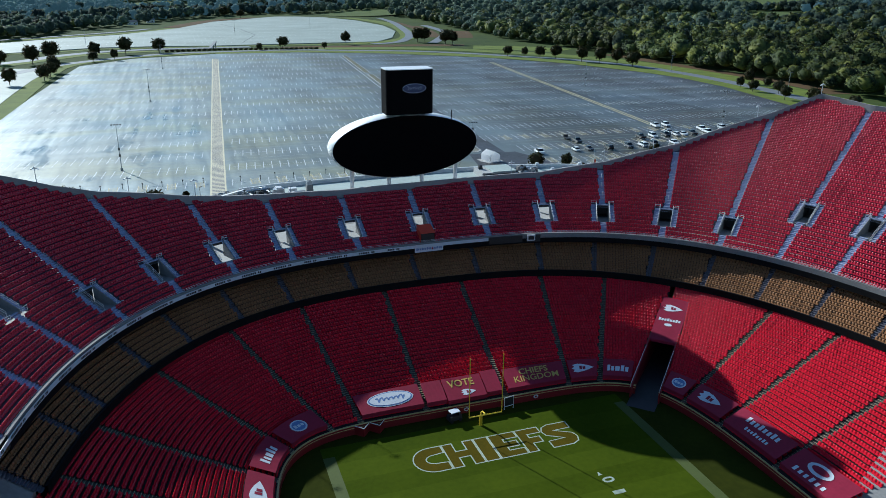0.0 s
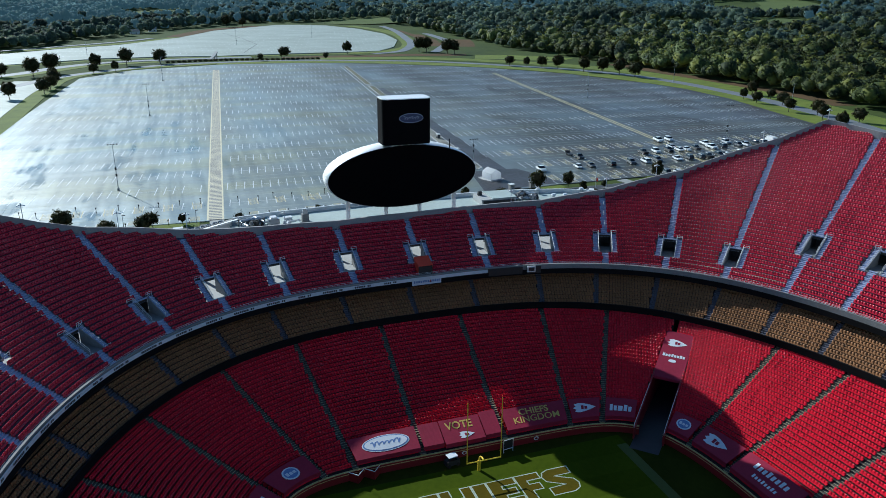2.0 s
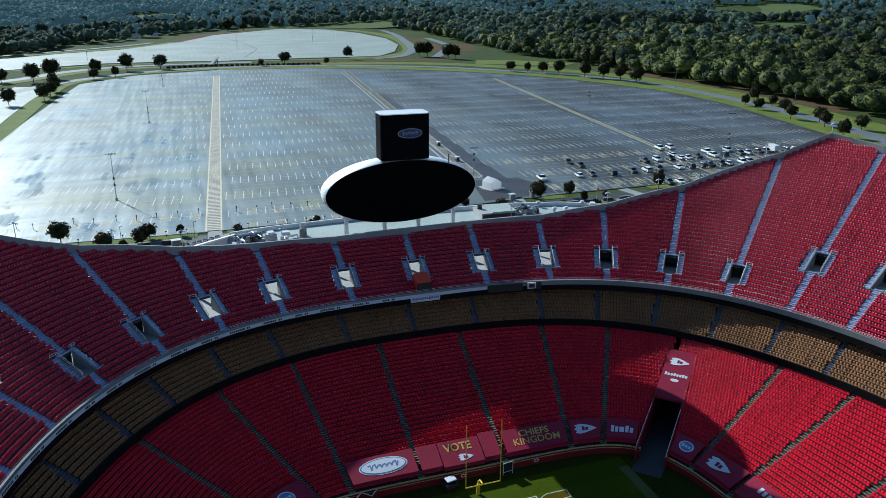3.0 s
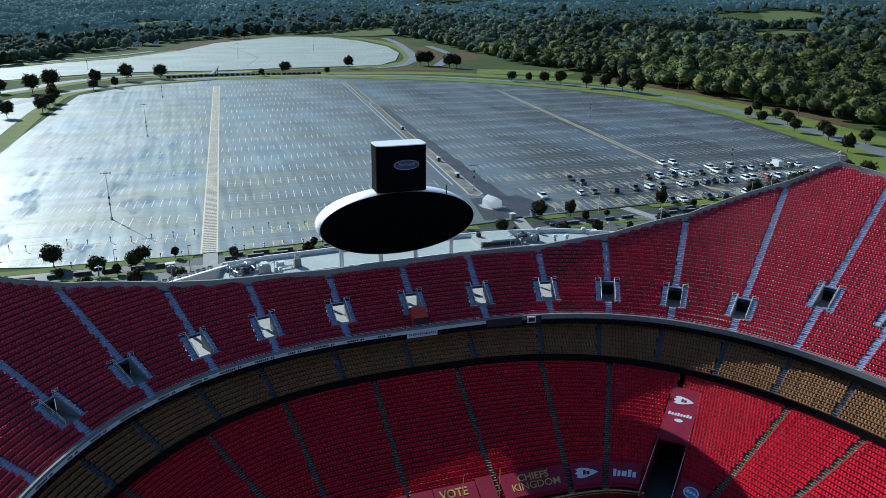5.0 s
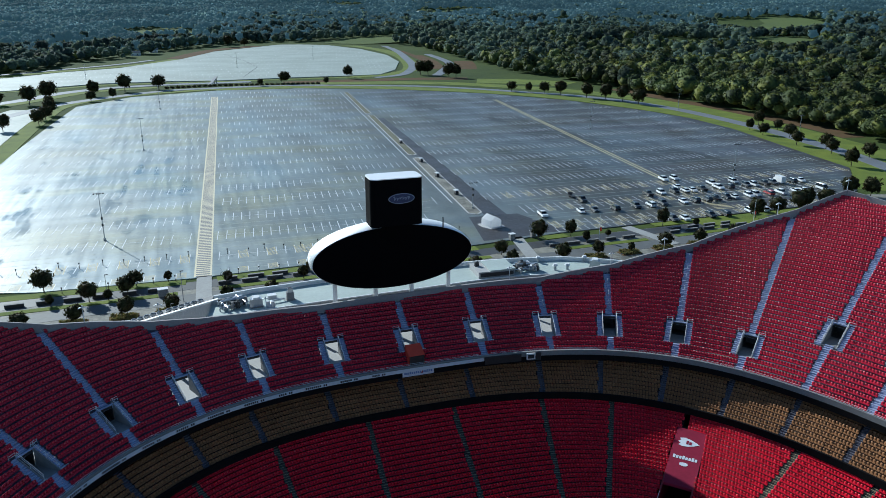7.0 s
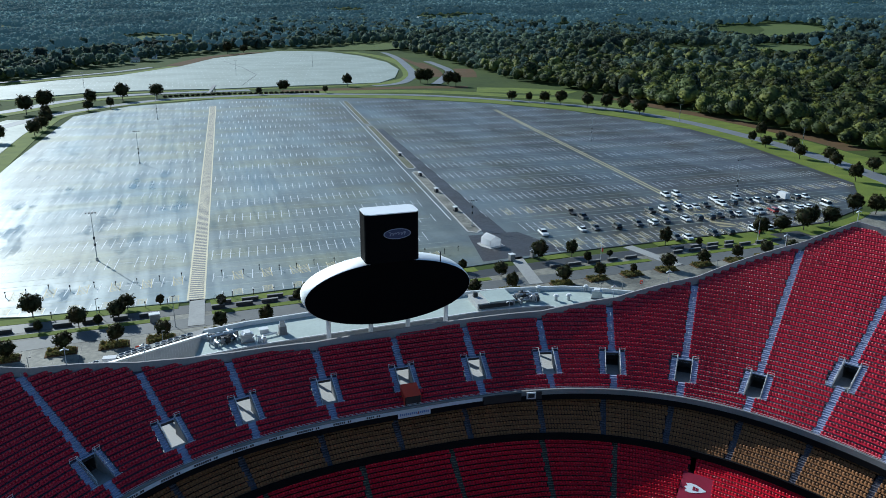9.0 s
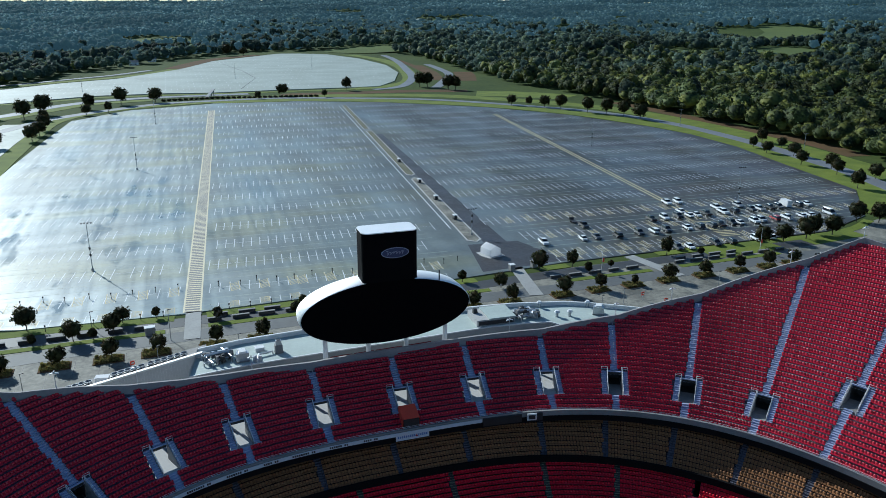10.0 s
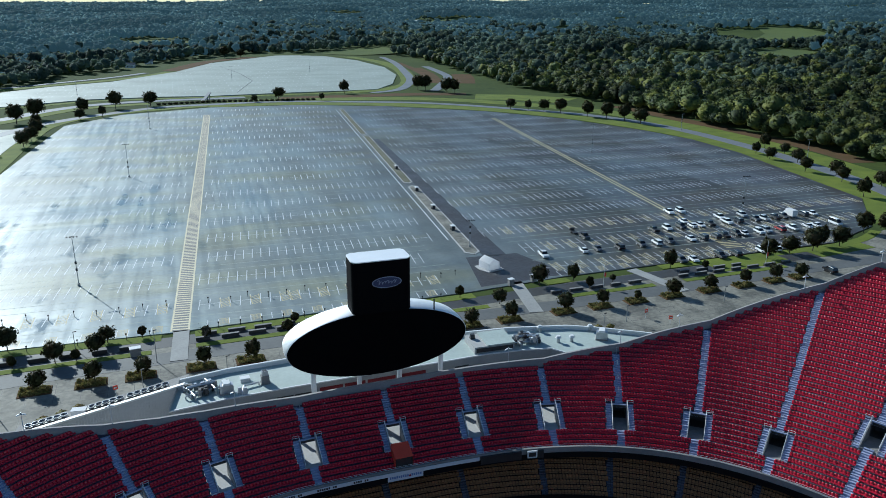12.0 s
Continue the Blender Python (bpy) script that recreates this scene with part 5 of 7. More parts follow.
def cooling_wing():
    """A sloping walled wing with a row of round cooling fans."""
    t = thing("cooling_wing", "sloping grey metal-clad wing wall beside the terrace roof", "building wing", kind="structure")
    a, b = Vector((-29.2, 70.6)), Vector((-60.0, 75.2))
    d = (b - a).normalized()
    nn = Vector((-d.y, d.x))
    if nn.y > 0:
        nn = -nn
    g = Geo()
    za, zb = 24.4, 16.6
    L = (b - a).length
    p0, p1 = a, b
    q0, q1 = a + nn * 0.6, b + nn * 0.6
    v = [(*p0, 2), (*p1, 2), (*p1, zb), (*p0, za), (*q0, 2), (*q1, 2), (*q1, zb), (*q0, za)]
    g.add(v, [(0, 1, 2, 3), (7, 6, 5, 4), (3, 2, 6, 7), (0, 3, 7, 4), (1, 5, 6, 2)])
    part("clad_wall", g, M_CLAD, t)
    g = Geo()
    g.strip([(*p0, za + 0.002), (*p1, zb + 0.002)], [(*p0, za + 0.35), (*p1, zb + 0.35)], [(*(q0 + nn * 0.2), za + 0.35), (*(q1 + nn * 0.2), zb + 0.35)], [(*(q0 + nn * 0.2), za), (*(q1 + nn * 0.2), zb)])
    part("white_coping", g, M_WHITE, t)
    g = Geo()
    for k in range(60):
        p = a + d * (L * (k + 0.5) / 60) + nn * 0.62
        z = za + (zb - za) * (k + 0.5) / 60
        g.box(pose(p.x, p.y, 2, 0, 0, math.degrees(math.atan2(d.y, d.x))), 0.12, 0.08, z - 2.2)
    tagged(part("cladding_ribs", g, M_CLAD, t), kind="stuff")
    g = Geo()
    v = []
    for pp, off in ((a, 0), (b, 0), (b, 5.6), (a, 5.6)):
        q = pp - nn * off
        v.append((q.x, q.y, 0))
    zs = (za - 0.8, zb - 0.8, zb - 0.8, za - 0.8)
    g.add([(x, y, z) for (x, y, _), z in zip(v, zs)] + [(x, y, 2) for x, y, _ in v], [(0, 1, 2, 3), (1, 5, 6, 2), (2, 6, 7, 3), (3, 7, 4, 0), (0, 4, 5, 1)])
    part("deck", g, M_CONC_D, t)
    house_rz = math.degrees(math.atan2(d.y, d.x))
    p = a + d * 19.4 - nn * 2.4
    zc = za - 0.8 + (zb - za) * 19.4 / L
    cab = thing("rooftop_cabinet", "white rooftop cabinet between banks of fans", "cabinet", (p.x, p.y, zc - 0.5), house_rz)
    for nm, sx, sy, sz, z, m in (("plinth", 2.8, 1.7, 0.6, 0, M_CONC_D), ("casing", 2.5, 1.4, 0.9, 0.6, M_WHITE), ("lid", 2.7, 1.6, 0.12, 1.502, M_CLAD)):
        g = Geo()
        g.box(pose(0, 0, z), sx, sy, sz, 0.97)
        part(nm, g, m, cab)
    for g0, count in ((3.2, 6), (11.4, 5), (21.4, 6)):
        f = (g0 + count * 0.63) / L
        p = a + d * (L * f) - nn * 2.3
        z = za - 0.8 + (zb - za) * f
        bank = thing("fan_housing", "dark sloping housing under a bank of cooling fans", "fan housing", (p.x, p.y, z - 0.4), house_rz, group="fan housings")
        slope = math.degrees(math.atan2(zb - za, L))
        g = Geo()
        g.box(pose(0, 0, 0, 0, -slope, 0), count * 1.26, 1.7, 1.15)
        part("casing", g, M_DARK, bank)
        for k in range(count):
            f = (g0 + (k + 0.5) * 1.26) / L
            p = a + d * (L * f) - nn * 2.3
            z = za - 0.8 + (zb - za) * f + 0.68
            fan = thing("cooling_fan", "round grey cooling fan unit with a wire guard", "cooling fan", (p.x, p.y, z), 0, group="cooling fans")
            g = Geo()
            ro, ri, n = 0.62, 0.56, 20
            g.strip(*[[(r * math.cos(2 * math.pi * j / n), r * math.sin(2 * math.pi * j / n), h) for j in range(n + 1)] for r, h in ((ro, -0.3), (ro, 0.35), (ri, 0.35), (ri, 0.0))])
            part("shroud", g, M_GALV, fan)
            g = Geo()
            for j in range(6):
                g.box(pose(0, 0, 0.12, 0, 0, 60 * j) @ pose(0.25, 0, 0, 24, 0, 0), 0.38, 0.17, 0.03)
            part("blades", g, M_DARK, fan)
            g = Geo()
            for j in range(3):
                g.tube((-0.47, -0.24 + 0.24 * j, 0.36), (0.47, -0.24 + 0.24 * j, 0.36), 0.025, n=4)
            part("guard", g, M_GALV, fan)


cooling_wing()


def rim_lamp(x, s_phi, tall):
    """A short floodlight post on the rim wall."""
    s = T_UP.at(s_phi)
    r = float(rim_run(np.array(s)))
    p = T_UP.point(np.array([s]), np.array([r + 0.2]))[0]
    t = thing("rim_lamp_post", "slim white lamp post with a crosshead on the rim wall", "lamp post", (p[0], p[1], z_up(r) + 1.2), 0, group="rim lamp posts")
    g = Geo()
    g.tube((0, 0, 0), (0, 0, tall), 0.07, 0.05, n=8)
    part("post", g, M_WHITE, t)
    for sx in (-1, 1):
        g = Geo()
        g.box(pose(sx * 0.38, 0, tall - 0.05, 0, sx * 20, 0), 0.6, 0.3, 0.14, 0.8)
        part("lamp_head", g, M_WHITE, t)
    g = Geo()
    g.box(pose(0, 0, tall), 0.24, 0.24, 0.4, 0.6)
    part("camera_dome", g, M_GALV, t)


for ph, tall in ((2.10, 2.6), (1.975, 3.0), (1.77, 2.4), (1.37, 2.6), (1.13, 2.4), (1.01, 2.4), (0.80, 2.4), (0.70, 2.0), (2.24, 2.4)):
    rim_lamp(0, ph, tall)


def corner_sign():
    """Red canopy booth at the front of the deck, with its name board."""
    s = UP_AISLES[9]
    p = T_UP.point(np.array([s]), np.array([0.2]))[0]
    n = ring_out(RING_UPPER, T_UP.point(np.array([s])))[0]
    rz = math.degrees(math.atan2(n[1], n[0])) - 90
    t = thing("canopy_booth", "orange-red canvas camera booth at the deck edge", "booth", (p[0], p[1], UPPER_Z), rz)
    g = Geo()
    v = [(-1.5, 0.1, 0.1), (1.5, 0.1, 0.1), (1.5, 3.2, 2.0), (-1.5, 3.2, 2.0), (-1.5, 0.1, 2.5), (1.5, 0.1, 2.5), (1.5, 3.2, 3.5), (-1.5, 3.2, 3.5)]
    g.add(v, [(4, 5, 6, 7), (1, 2, 6, 5), (3, 0, 4, 7), (2, 3, 7, 6)])
    part("canopy", g, M_ORANGE, t)
    g = Geo()
    g.box(pose(0, 0.25, 0.1), 2.8, 0.1, 2.3)
    part("dark_front", g, M_DARK, t)
    t2 = thing("name_board", "white name board with dark lettering on the deck edge", "sign", (p[0], p[1], UPPER_Z - 1.15), rz)
    g = Geo()
    g.box(pose(0, -0.42, 0), 6.0, 0.14, 1.35)
    part("board", g, M_BWHITE, t2)
    for k in range(15):
        if k != 9:
            g = Geo()
            g.box(pose(-2.55 + 0.365 * k, -0.5, 0.45), 0.25, 0.02, 0.42 if k % 3 else 0.58)
            part("lettering_bar", g, M_BBLUE, t2)
    g = Geo()
    g.add([(0.52, -0.51, 0.4), (0.96, -0.51, 0.4), (0.74, -0.51, 1.0)], [(0, 1, 2)])
    part("red_mark", g, M_TARP, t2)


corner_sign()


def name_bars():
    """Illegible lettering on the honour strip, as plain bars."""
    g = Geo()
    rnd = random.Random(8)
    s = T_UP.at(1.60)
    while s < T_UP.at(2.85):
        k = rnd.randint(6, 12)
        for j in range(k):
            if j != 2:
                p = T_UP.point(np.array([s]), np.array([-0.345]))[0]
                n = ring_out(RING_UPPER, T_UP.point(np.array([s])))[0]
                g.box(pose(p[0], p[1], UPPER_Z - 0.05, 0, 0, math.degrees(math.atan2(n[1], n[0])) - 90), 0.26, 0.02, 0.36)
            s += 0.36
        s += rnd.uniform(2.2, 3.4)
    tagged(part("honour_lettering", g, M_DARK), "dark lettering bars on the honour strip", "lettering", kind="stuff")


name_bars()


def rim_box():
    """Dark ribbon board and a small framed box at the deck edge."""
    for a, b in ((1.385, 1.468), (1.335, 1.372)):
        tail_wall("ribbon_board", T_UP, T_UP.at(a), T_UP.at(b), -0.45, -0.14, UPPER_Z - 0.95, UPPER_Z + 0.5, M_DARK, "dark ribbon board at the deck edge", n=12, category="sign")
    s = T_UP.at(1.362)
    p = T_UP.point(np.array([s]), np.array([-0.6]))[0]
    t = thing("framed_box", "small white framed equipment box at the deck edge", "equipment box", (p[0], p[1], UPPER_Z - 0.6), -10)
    for nm, m, a, b, h, z in (("frame", M_WHITE, 1.7, 0.3, 1.25, 0), ("dark_face", M_DARK, 1.2, 0.34, 0.8, 0.22)):
        g = Geo()
        g.box(pose(0, 0, z), a, b, h)
        part(nm, g, m, t)


rim_box()


# ---- banners on the lower rows ----
class Banner:
    """A vinyl cover over the first rows between two places along a block of the lower deck."""

    def __init__(self, i, u0, u1, f0=0.012, f1=0.158, label="wine-red vinyl cover stretched over the lowest rows"):
        (w0, c0), (w1, c1) = LOW_AISLES[i], LOW_AISLES[i + 1]
        self.w = (w0 + (w1 - w0) * u1, w0 + (w1 - w0) * u0)
        self.c = (c0 + (c1 - c0) * u1, c0 + (c1 - c0) * u0)
        self.f = (f0, f1)
        a, b = self.at(0, 0.5, 0), self.at(1, 0.5, 0)
        self.size = ((b - a).length, (self.at(0.5, 1, 0) - self.at(0.5, 0, 0)).length)
        self.t = thing("seat_banner", label, "banner", group="banners over the seats")
        g = Geo()
        n, m = 14, 6
        g.strip(*[[tuple(self.at(k / n, j / m, 0.02 * math.sin(k * 2.1 + j))) for k in range(n + 1)] for j in range(m + 1)])
        low = [tuple(self.at(k / n, 0, 0)) for k in range(n + 1)]
        g.strip([(x, y, z - 0.75) for x, y, z in low], low)
        part("cover", g, M_TARP, self.t, smooth=True)

    def at(self, u, v, lift=0.0):
        """u: from the left as seen from the field; v: from the wall upwards."""
        f = self.f[0] + (self.f[1] - self.f[0]) * v
        p = low_point(np.array([self.w[0] + (self.w[1] - self.w[0]) * u]), np.array([self.c[0] + (self.c[1] - self.c[0]) * u]), np.array([f]))[0]
        return Vector((p[0], p[1], p[2] + 0.98 + lift))

    def put(self, name, shape, material, u, v, label="", lift=0.05):
        """A flat shape, in metres about its own origin, laid on the cover at (u, v)."""
        w, h = self.size
        if name == "lettering_bars":
            for face in shape.f:
                one = Geo()
                one.add([shape.v[i] for i in face], [tuple(range(len(face)))])
                self.put("lettering_bar", one, material, u, v, label, lift)
            return
        part(name, moved(shape, lambda x, y, z: self.at(u + x / w, v + y / h, lift)), material, self.t, label)


def centred(g):
    xs, ys = [p[0] for p in g.v], [p[1] for p in g.v]
    cx, cy = (min(xs) + max(xs)) / 2, (min(ys) + max(ys)) / 2
    return moved(g, lambda x, y, z: (x - cx, y - cy, z))


def bars(widths, h, gap=0.22):
    g = Geo()
    x = 0.0
    for k, w in enumerate(widths):
        hh = h * (1.0 if k % 3 == 0 else 0.78)
        g.add([(x, 0, 0), (x + w, 0, 0), (x + w, hh, 0), (x, hh, 0)], [(0, 1, 2, 3)])
        x += w + gap
    return centred(g)


ARROWHEAD = [(-2.0, 0.9), (-1.1, 1.15), (-0.1, 1.0), (1.0, 0.6), (2.1, 0.0), (1.0, -0.6), (-0.1, -1.0), (-1.1, -1.15), (-2.0, -0.9), (-1.65, -0.4), (-2.2, 0.0), (-1.65, 0.4)]


def arrow_emblem(b, u, v, s, flip=1):
    b.put("emblem", poly([(x * s * flip, y * s) for x, y in ARROWHEAD][::flip]), M_BWHITE, u, v, "white arrowhead-shaped emblem")
    b.put("emblem_mark", bars([0.5 * s, 0.55 * s], 0.95 * s, 0.12 * s), M_TARP, u - 0.1 * s / b.size[0], v, lift=0.09)


def round_emblem(b, u, v, s):
    b.put("emblem", oval(2 * s, 2 * s * 0.9), M_BWHITE, u, v, "pale round emblem")
    b.put("emblem_ring", oval(1.6 * s, 1.6 * s * 0.9), M_BBLUE, u, v, lift=0.08)
    b.put("emblem_mark", bars([0.35 * s] * 3, 0.5 * s, 0.1 * s), M_BWHITE, u, v, lift=0.11)


def banners():
    b = Banner(8, 0.03, 0.97)      # blue oval
    b.put("emblem", oval(7.9, 3.4), M_BWHITE, 0.52, 0.5, "large pale oval emblem with a blue ring")
    b.put("emblem_ring", oval(7.55, 3.1), M_BBLUE, 0.52, 0.5, lift=0.08)
    b.put("emblem_field", oval(7.1, 2.75), M_BWHITE, 0.52, 0.5, lift=0.11)
    wave = [(0.62 * (k / 3 - 4.0) + 0.22 * math.sin(k * 1.57), (0.62 if k < 6 or k > 19 else 0.36) * math.sin(k * 1.57 + 0.6)) for k in range(25)]
    for k, ((ax, ay), (bx, by)) in enumerate(zip(wave, wave[1:])):
        d = Vector((bx - ax, by - ay)).normalized() * 0.10
        b.put("emblem_stroke", poly([(ax + d.y, ay - d.x), (bx + d.y, by - d.x), (bx - d.y, by + d.x), (ax - d.y, ay + d.x)]), M_BBLUE, 0.52, 0.5, lift=0.14 + 0.004 * (k % 2))
    Banner(7, 0.74, 0.985)
    b = Banner(7, 0.24, 0.73, f0=0.0)
    b.put("lettering", centred(text_mesh("VOTE", 4.7, 1.7, 0.02)), M_BGOLD, 0.45, 0.70, "gold block lettering")
    arrow_emblem(b, 0.58, 0.25, 0.62)
    Banner(7, 0.03, 0.23, f1=0.17)
    b = Banner(6, 0.04, 0.95)
    b.put("lettering", centred(text_mesh("CHIEFS", 5.4, 1.45, 0.02)), M_BGOLD, 0.50, 0.72, "gold block lettering")
    b.put("lettering", centred(text_mesh("KINGDOM", 8.4, 1.45, 0.008)), M_BGOLD, 0.52, 0.36, "gold block lettering")
    b = Banner(5, 0.1, 0.93)
    arrow_emblem(b, 0.5, 0.5, 0.95)
    b = Banner(4, 0.36, 0.95)
    b.put("lettering_bars", bars([0.5, 0.5, 0.8, 0.55, 0.55], 1.5, 0.2), M_BWHITE, 0.5, 0.45, "white lettering bars")
    b = Banner(10, 0.06, 0.94)
    round_emblem(b, 0.5, 0.5, 1.35)
    b = Banner(11, 0.05, 0.95)
    b.put("lettering_bars", bars([0.5, 0.45, 0.7, 0.5, 0.5], 1.5, 0.28), M_BWHITE, 0.5, 0.5, "white lettering bars")
    b = Banner(12, 0.05, 0.95)
    arrow_emblem(b, 0.5, 0.5, 1.1)
    b = Banner(3, 0.06, 0.62)
    round_emblem(b, 0.5, 0.5, 1.3)
    b = Banner(2, 0.05, 0.95)
    arrow_emblem(b, 0.45, 0.5, 1.05)
    b = Banner(1, 0.04, 0.96)
    b.put("lettering_bars", bars([0.55] * 8, 1.25, 0.3), M_BWHITE, 0.5, 0.66, "white lettering bars")
    b.put("lettering_bars", bars([0.38] * 8, 0.75, 0.24), M_BWHITE, 0.52, 0.28, "white lettering bars")
    b = Banner(0, 0.04, 0.96)
    b.put("emblem", oval(4.2, 2.4), M_BWHITE, 0.45, 0.62, "white ring emblem")
    b.put("emblem_field", oval(2.9, 1.3), M_TARP, 0.45, 0.62, lift=0.09)
    b.put("lettering_bars", bars([0.55] * 6, 1.0, 0.5), M_BWHITE, 0.45, 0.2, "white lettering bars")


banners()


# ---- tunnel in the corner ----
def tunnel():
    t = thing("corner_tunnel", "dark players' tunnel cut through the corner of the lower deck", "tunnel", kind="structure")
    L = (TUN_B - TUN_A).length
    start = -1.2

    def pt(along, side, z):
        p = TUN_A + TUN_DIR * along + TUN_N * side
        return (p.x, p.y, z)
    for sd2 in (-1, 1):
        g = Geo()
        v = []
        for off in (2.35, 2.6):
            v += [pt(start, sd2 * off, -0.2), pt(L + 3, sd2 * off, -0.2), pt(L + 3, sd2 * off, 9.2), pt(start, sd2 * off, 2.1)]
        g.add(v, [(0, 1, 2, 3), (7, 6, 5, 4), (0, 4, 5, 1), (1, 5, 6, 2), (2, 6, 7, 3), (3, 7, 4, 0)])
        part("side_wall", g, M_WALLRED, t)
        g = Geo()
        g.tube(pt(start, sd2 * 2.48, 2.9), pt(L - 8, sd2 * 2.48, 5.9), 0.05, n=5)
        g.tube(pt(start, sd2 * 2.48, 2.1), pt(start, sd2 * 2.48, 2.9), 0.05, n=5)
        part("rail", g, M_WHITE, t)
    # floor and end wall coloured near black for the shade inside the tunnel
    g = Geo()
    g.add([pt(start - 3, -2.4, 0.03), pt(start - 3, 2.4, 0.03), pt(L + 3, 2.4, 0.03), pt(L + 3, -2.4, 0.03)], [(3, 2, 1, 0)])
    part("floor_strip", g, M_DARK, t)
    g = Geo()
    g.add([pt(L + 2.9, -2.4, -0.2), pt(L + 2.9, 2.4, -0.2), pt(L + 2.9, 2.4, 9.2), pt(L + 2.9, -2.4, 9.2)], [(0, 1, 2, 3)])
    part("end_wall", g, M_DARK, t)
    b = thing("tunnel_banner", "long wine-red banner laid over the tunnel roof", "banner")

    def slope(x, y, lift):
        a = L - 10.2 + y
        return pt(a, -x, 5.6 + (a - (L - 10.2)) * 0.30 + lift)
    g = Geo()
    g.strip([slope(-2.6, 0, 0), slope(2.6, 0, 0)], [slope(-2.6, 6, 0), slope(2.6, 6, 0)], [slope(-2.6, 12.4, 0), slope(2.6, 12.4, 0)])
    g.strip([slope(-2.6, 0, -0.5), slope(2.6, 0, -0.5)], [slope(-2.6, 0, 0), slope(2.6, 0, 0)])
    part("cover", g, M_TARP, b)
    part("emblem", moved(poly([(x * 0.85, y * 0.85) for x, y in ARROWHEAD]), lambda x, y, z: slope(x, 9.3 + y, 0.05)), M_BWHITE, b, "white arrowhead-shaped emblem")
    part("emblem_mark", moved(bars([0.4, 0.45], 0.8, 0.1), lambda x, y, z: slope(x, 9.3 + y, 0.09)), M_TARP, b)
    row = bars([0.4] * 8, 0.75, 0.12)
    for face in row.f:
        part("lettering_bar", moved(poly([row.v[i][:2] for i in face]), lambda x, y, z: slope(x, 5.9 + y, 0.05)), M_BWHITE, b)
    part("lower_emblem", moved(oval(1.5, 0.8, 10), lambda x, y, z: slope(x, 4.5 + y, 0.05)), M_BWHITE, b)


tunnel()


# ---- on the field ----
def goal_post():
    t = thing("goal_post", "tall yellow goal post with a curved support", "goal post", (0, 0, 0))
    g = Geo()
    pts = [(0, 1.9, 0), (0, 1.9, 1.9)]
    pts += [(0, 1.9 - 1.15 * (1 - math.cos(radians(a))), 1.9 + 1.15 * math.sin(radians(a))) for a in range(15, 91, 15)] + [(0, 0.0, 3.05)]
    for a, b in zip(pts, pts[1:]):
        g.tube(a, b, 0.13, n=10)
    part("support", g, M_POST, t, smooth=True)
    g = Geo()
    g.tube((-2.86, 0, 3.05), (2.86, 0, 3.05), 0.1, n=8)
    part("crossbar", g, M_POST, t)
    for x in (-2.82, 2.82):
        g = Geo()
        g.tube((x, 0, 3.05), (x, 0, 13.6), 0.075, n=8)
        u = part("upright", g, M_POST, t)
        g = Geo()
        g.box(pose(x, 0.05, 13.0), 0.04, 0.1, 1.0)
        part("ribbon", g, M_ORANGE, u)
    g = Geo()
    g.tube((0, 1.9, 0), (0, 1.9, 1.8), 0.28, n=12)
    part("pad", g, M_POST, t)


goal_post()


